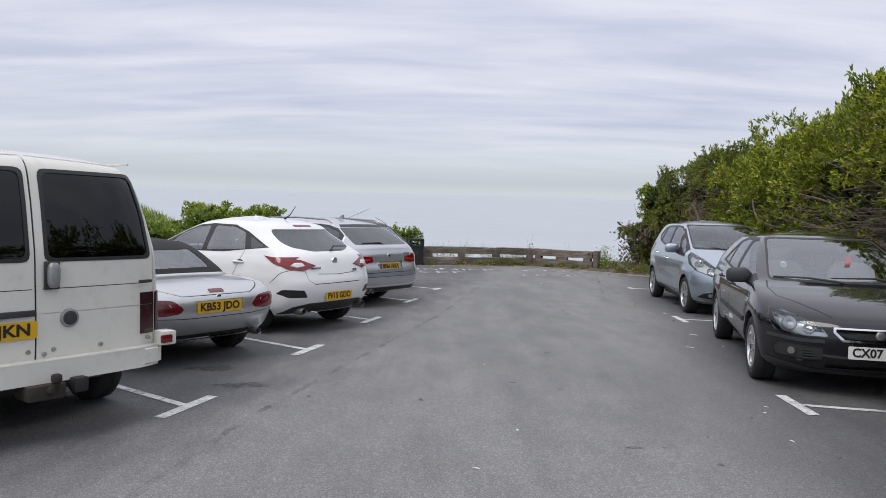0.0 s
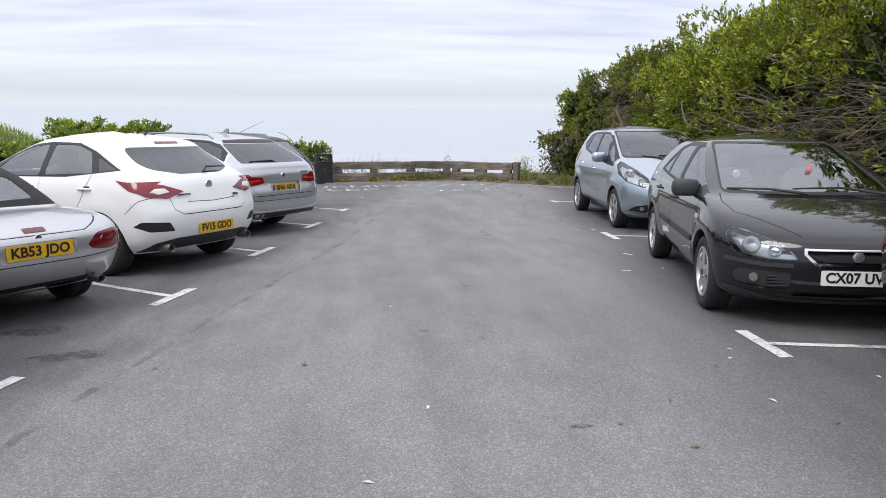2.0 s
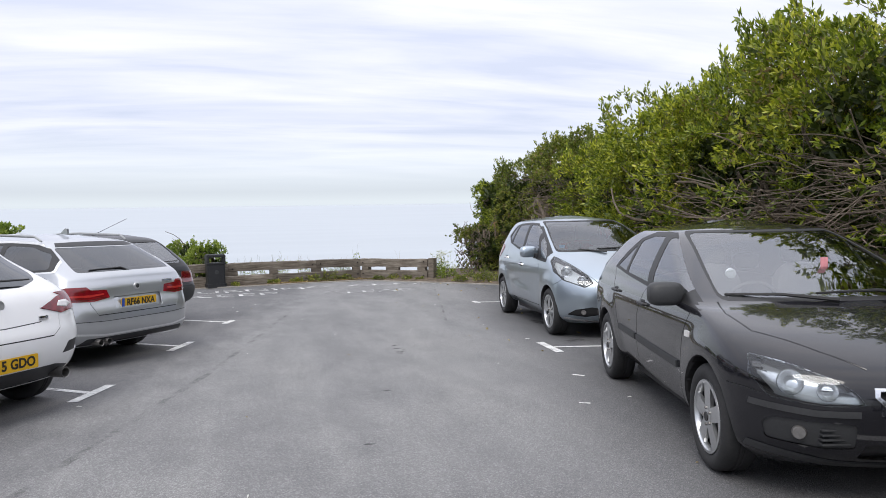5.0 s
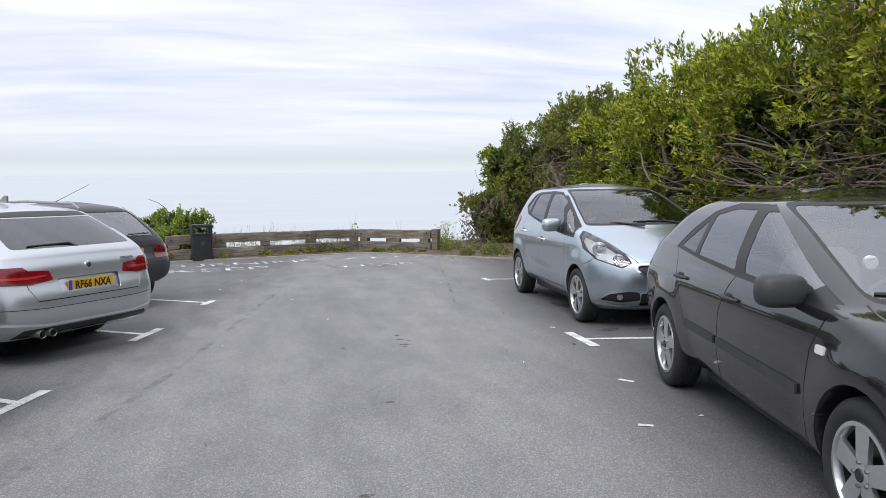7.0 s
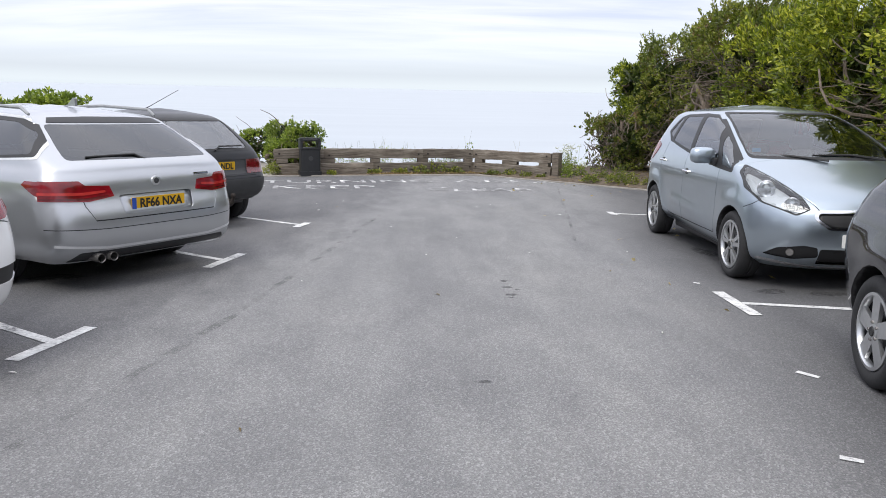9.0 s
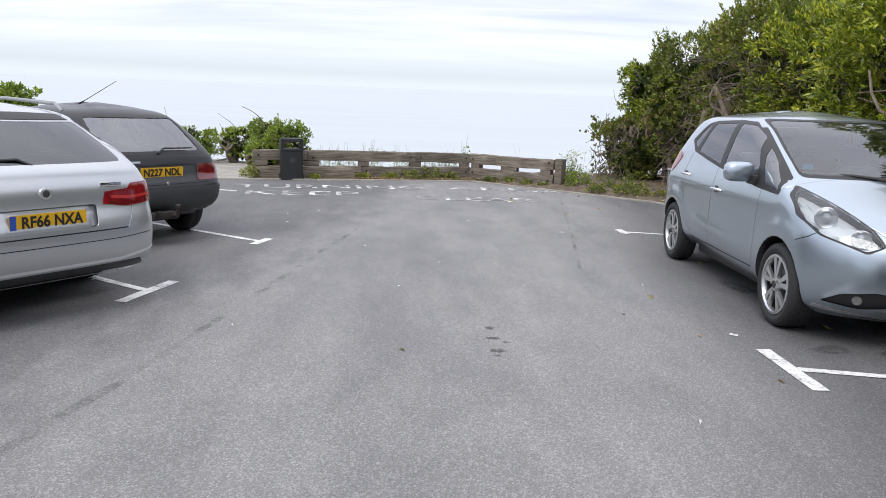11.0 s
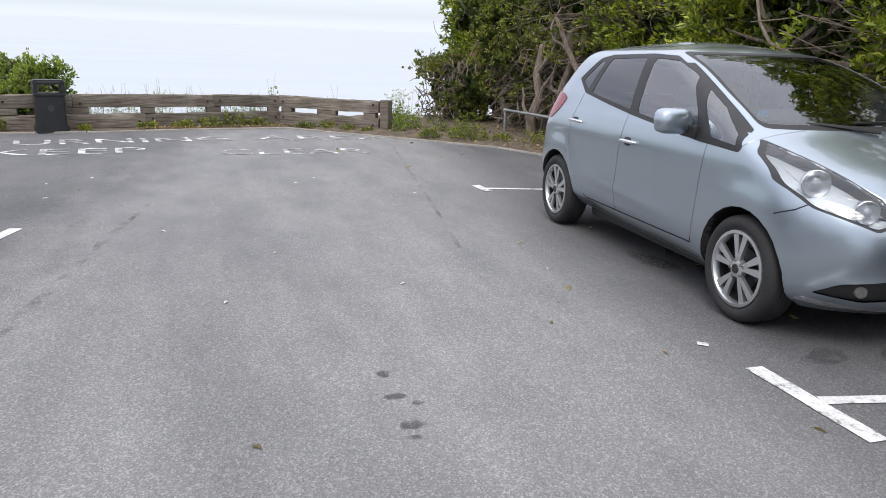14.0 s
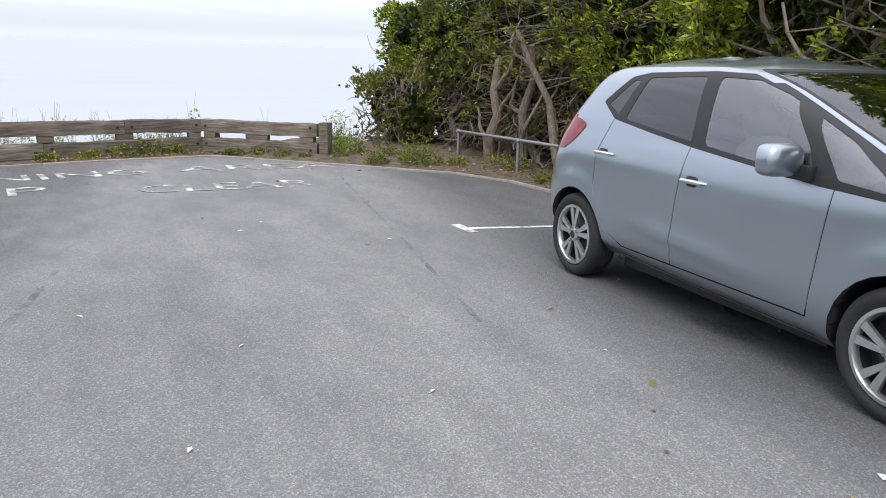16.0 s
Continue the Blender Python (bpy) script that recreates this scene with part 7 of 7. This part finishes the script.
for k, (x, y, r, h) in enumerate(((1.15, 24.10, .22, .13), (1.6, 24.22, .30, .20), (2.1, 24.33, .32, .24), (2.55, 24.42, .24, .15), (.55, 23.95, .2, .09))):
    tuft("nettle_clump", (x, y, .018), r, h, 95 + k, "dark green leafy weeds against the fence", M["leaf_mid"], 60, .06, .016, 3)
for k, (x, y, r, h) in enumerate(((3.45, 24.0, .20, .12), (3.8, 23.7, .22, .16), (4.15, 23.35, .18, .12), (4.45, 23.05, .12, .10), (-1.75, 23.3, .16, .26), (-.45, 23.42, .12, .1), (-1.95, 23.7, .2, .2), (-1.9, 24.4, .25, .25), (-3.6, 23.4, .35, .16), (-4.2, 23.3, .4, .18))):
    tuft("weed", (x, y, .015), r, h, 105 + k, "low green weeds at the asphalt's edge", M["leaf_mid"], 70, .05, .011, 3)
for k, (x, y, r, h) in enumerate(((4.98, 22.75, .16, .55), (5.15, 23.0, .2, .60), (5.35, 22.9, .16, .4), (5.05, 23.4, .2, .65))):
    tuft("wild_flower", (x, y), r, h, 120 + k, "white flowering cow parsley by the fence post", PALE, 90, .05, .012, 9, M["petal"])
for k, (x, y, r, h) in enumerate(((5.3, 21.9, .2, .14), (5.75, 21.55, .25, .22), (6.05, 21.35, .2, .18), (5.9, 21.9, .35, .35), (6.35, 21.1, .2, .16), (6.75, 20.55, .32, .26), (6.95, 20.2, .25, .24), (6.75, 19.2, .2, .14), (6.2, 22.3, .35, .4), (5.6, 22.4, .25, .3))):
    tuft("fern_clump", (x, y, .05), r, h, 130 + k, "low green ferns on the earth bank", M["leaf_mid"], 70, .06, .011, 0)


def litter_leaves():
    rs = np.random.RandomState(3)
    np.random.seed(3)
    pts = []
    while len(pts) < 3600:
        x, y = rs.uniform(4.4, 9.4), rs.uniform(3, 24.5)
        edge = np.interp(y, [0, 8, 12, 16.5, 18.7, 19.7, 20.7, 21.4, 22.1, 22.7, 24], [7.5, 7.1, 6.9, 6.6, 6.5, 6.46, 6.1, 5.45, 4.9, 4.9, 5.4])
        if x > edge + .06:
            d = x - edge
            pts.append((x, y, .035 + .22 * (1 - math.exp(-d * .9))))
    for _ in range(900):
        u = rs.uniform()
        x = .4 + u * 4.0
        y = (23.55 + .24 * (x - .4) if x < 3.05 else 24.15 - (x - 3.05) * 1.02) + abs(rs.normal()) * .14 + .12
        pts.append((x, y, .030))
    for _ in range(40):
        pts.append((rs.uniform(3.2, 6.6), rs.uniform(9, 22), .006))
    p = np.array(pts)
    d = np.stack([rs.normal(size=len(p)), rs.normal(size=len(p)), rs.uniform(-.1, .45, len(p))], 1)
    ob = leaves("leaf_litter", p, d, rs.uniform(.04, .08, len(p)), rs.uniform(.010, .02, len(p)), M["leaf_dry"])
    tagged(ob, "dry brown fallen leaves on bank and edges", "leaf litter", kind="stuff")


litter_leaves()

# ---- timber fence ----
fence = new("fence", None)
tagged(fence, "low barrier of weathered timber sleepers at the cliff edge", "fence", kind="structure")


def sleeper(a, b, z0, z1, seed, thick=.11):
    rs = np.random.RandomState(seed)
    a, b = Vector((*a, 0)), Vector((*b, 0))
    d = b - a
    n = max(3, int(d.length / .12))
    bm = bmesh.new()
    rings = []
    for k in range(n + 1):
        x = .004 + (d.length - .008) * k / n
        sag = .010 * math.sin(3.0 * k / n + seed)
        end = 0 if 0 < k < n else .008
        ring = []
        for y, z in ((-thick / 2, z0 + end), (-thick / 2 - .004, (z0 + z1) / 2), (-thick / 2 + end, z1 - .018), (-thick / 2 + .018, z1 - end), (thick / 2 - .018, z1 - end), (thick / 2, z1 - .018), (thick / 2, z0 + end)):
            ring.append(bm.verts.new((x, y + rs.normal() * .003, z + sag + rs.normal() * .004)))
        rings.append(ring)
    for p, q in zip(rings, rings[1:]):
        for k in range(7):
            bm.faces.new((p[k], q[k], q[(k + 1) % 7], p[(k + 1) % 7]))
    bm.faces.new(rings[0])
    bm.faces.new(rings[-1][::-1])
    bmesh.ops.recalc_face_normals(bm, faces=bm.faces)
    ob = part("sleeper", bm, M["wood"], fence)
    ob.location, ob.rotation_euler = a, (0, 0, math.atan2(d.y, d.x))
    for x in (.12, d.length - .12):
        bm = bmesh.new()
        lathe(bm, ((.0005, -.012), (.018, -.012), (.022, -.004), (.022, .01), (.0005, .01)), 10)
        bmesh.ops.transform(bm, matrix=Matrix.Translation((x, -thick / 2 - .006, (z0 + z1) / 2 + rs.uniform(-.04, .04))), verts=bm.verts)
        part("bolt", bm, M["rust"], ob)
    return ob


P0, PA, PM, PB, PC, PD = (-1.78, 23.45), (-.66, 23.80), (.50, 24.14), (1.72, 24.48), (3.03, 24.74), (4.70, 23.10)
for k, (a, b) in enumerate(((P0, PA), (PA, PB), (PB, PC), (PC, PD))):
    sleeper(a, b, .375, .605, k)
for k, (a, b) in enumerate(((P0, PM), (PM, PC), (PC, PD))):
    sleeper(a, b, .03, .275, 10 + k)


def block(at, turn, lo, hi, name="spacer_block"):
    bm = bmesh.new()
    box(bm, lo, hi, .012)
    ob = part(name, bm, M["wood"], fence)
    ob.location, ob.rotation_euler = (*at, 0), (0, 0, turn)


TURN1, TURN2 = math.atan2(1.29, 4.81), math.atan2(-1.64, 1.67)
for at, turn, w in (((-1.60, 23.50), TURN1, .13), ((-.60, 23.82), TURN1, .2), ((.55, 24.15), TURN1, .12), ((1.72, 24.48), TURN1, .14), ((2.88, 24.71), TURN1, .11), ((3.16, 24.61), TURN2, .12), ((3.85, 23.94), TURN2, .22), ((4.55, 23.25), TURN2, .13)):
    block(at, turn, (-w, -.05, .27), (w, .055, .38))
    block(at, turn, (-w * .6, .06, -.3), (w * .6, .17, .59), "fence_post")
block((4.80, 23.02), TURN2, (-.085, -.09, -.3), (.085, .09, .625), "end_post")

# ---- litter bin ----
bin_ = new("litter_bin", None)
bin_.matrix_world = pose(-.94, 23.36, .012, 0, 0, 14)
tagged(bin_, "black plastic litter bin with an open hood", "litter bin")
bm = bmesh.new()
prism(bm, rounded([(-.25, -.22), (.25, -.22), (.25, .22), (-.25, .22)], .05), 0, .10)
part("base", bm, M["bin"], bin_)
bm = bmesh.new()
prism(bm, rounded([(-.225, -.20), (.225, -.20), (.225, .20), (-.225, .20)], .05), .10, .62)
part("body", bm, M["bin"], bin_)
for x in (-.205, .205):
    bm = bmesh.new()
    box(bm, (x - .03, -.20, .62), (x + .03, .20, .80), .015)
    part("hood_post", bm, M["bin"], bin_)
bm = bmesh.new()
box(bm, (-.24, -.215, .60), (.24, .215, .645), .015)
part("rim", bm, M["bin"], bin_)
bm = bmesh.new()
prism(bm, rounded([(-.24, -.215), (.24, -.215), (.24, .215), (-.24, .215)], .05), .79, .86)
bmesh.ops.bevel(bm, geom=[e for e in bm.edges if all(v.co.z > .85 for v in e.verts)], offset=.02, segments=2, affect='EDGES')
part("hood", bm, M["bin"], bin_)
bm = bmesh.new()
lathe(bm, ((.0005, -.206), (.05, -.206), (.052, -.20), (.0005, -.199)), 24)
bmesh.ops.transform(bm, matrix=Matrix.Translation((0, 0, .40)), verts=bm.verts)
part("emblem", bm, M["trim"], bin_, "faint round emblem")
bm = bmesh.new()
box(bm, (-.17, -.222, .815), (.17, -.214, .84), .003)
part("hood_panel", bm, M["trim"], bin_)

# ---- low tubular handrail on the bank ----
rail = new("handrail", None)
tagged(rail, "low galvanised tube rail on the earth bank", "railing")
RP = [(6.74, 21.85), (6.80, 20.05), (6.9, 18.0)]
for x, y in RP:
    bm = bmesh.new()
    tube(bm, [(x, y, -.1), (x, y, .53)], .024, 10)
    part("post", bm, M["galv"], rail)
    bm = bmesh.new()
    blob(bm, (x, y, .545), (.036, .036, .032))
    part("clamp", bm, M["galv"], rail)
bm = bmesh.new()
tube(bm, [(*RP[0], .548), (*RP[1], .552), (*RP[2], .55), (6.95, 16.6, .55)], .024, 10)
part("rail", bm, M["galv"], rail)
far_rail = new("handrail", None)
tagged(far_rail, "thin tube rail beyond the fence's end post", "railing")
bm = bmesh.new()
tube(bm, [(4.95, 23.6, .17), (6.3, 24.9, .22)], .018, 8)
part("rail", bm, M["galv"], far_rail)
for x, y in ((5.0, 23.65), (6.2, 24.8)):
    bm = bmesh.new()
    tube(bm, [(x, y, -.4), (x, y, .18)], .016, 8)
    part("post", bm, M["galv"], far_rail)
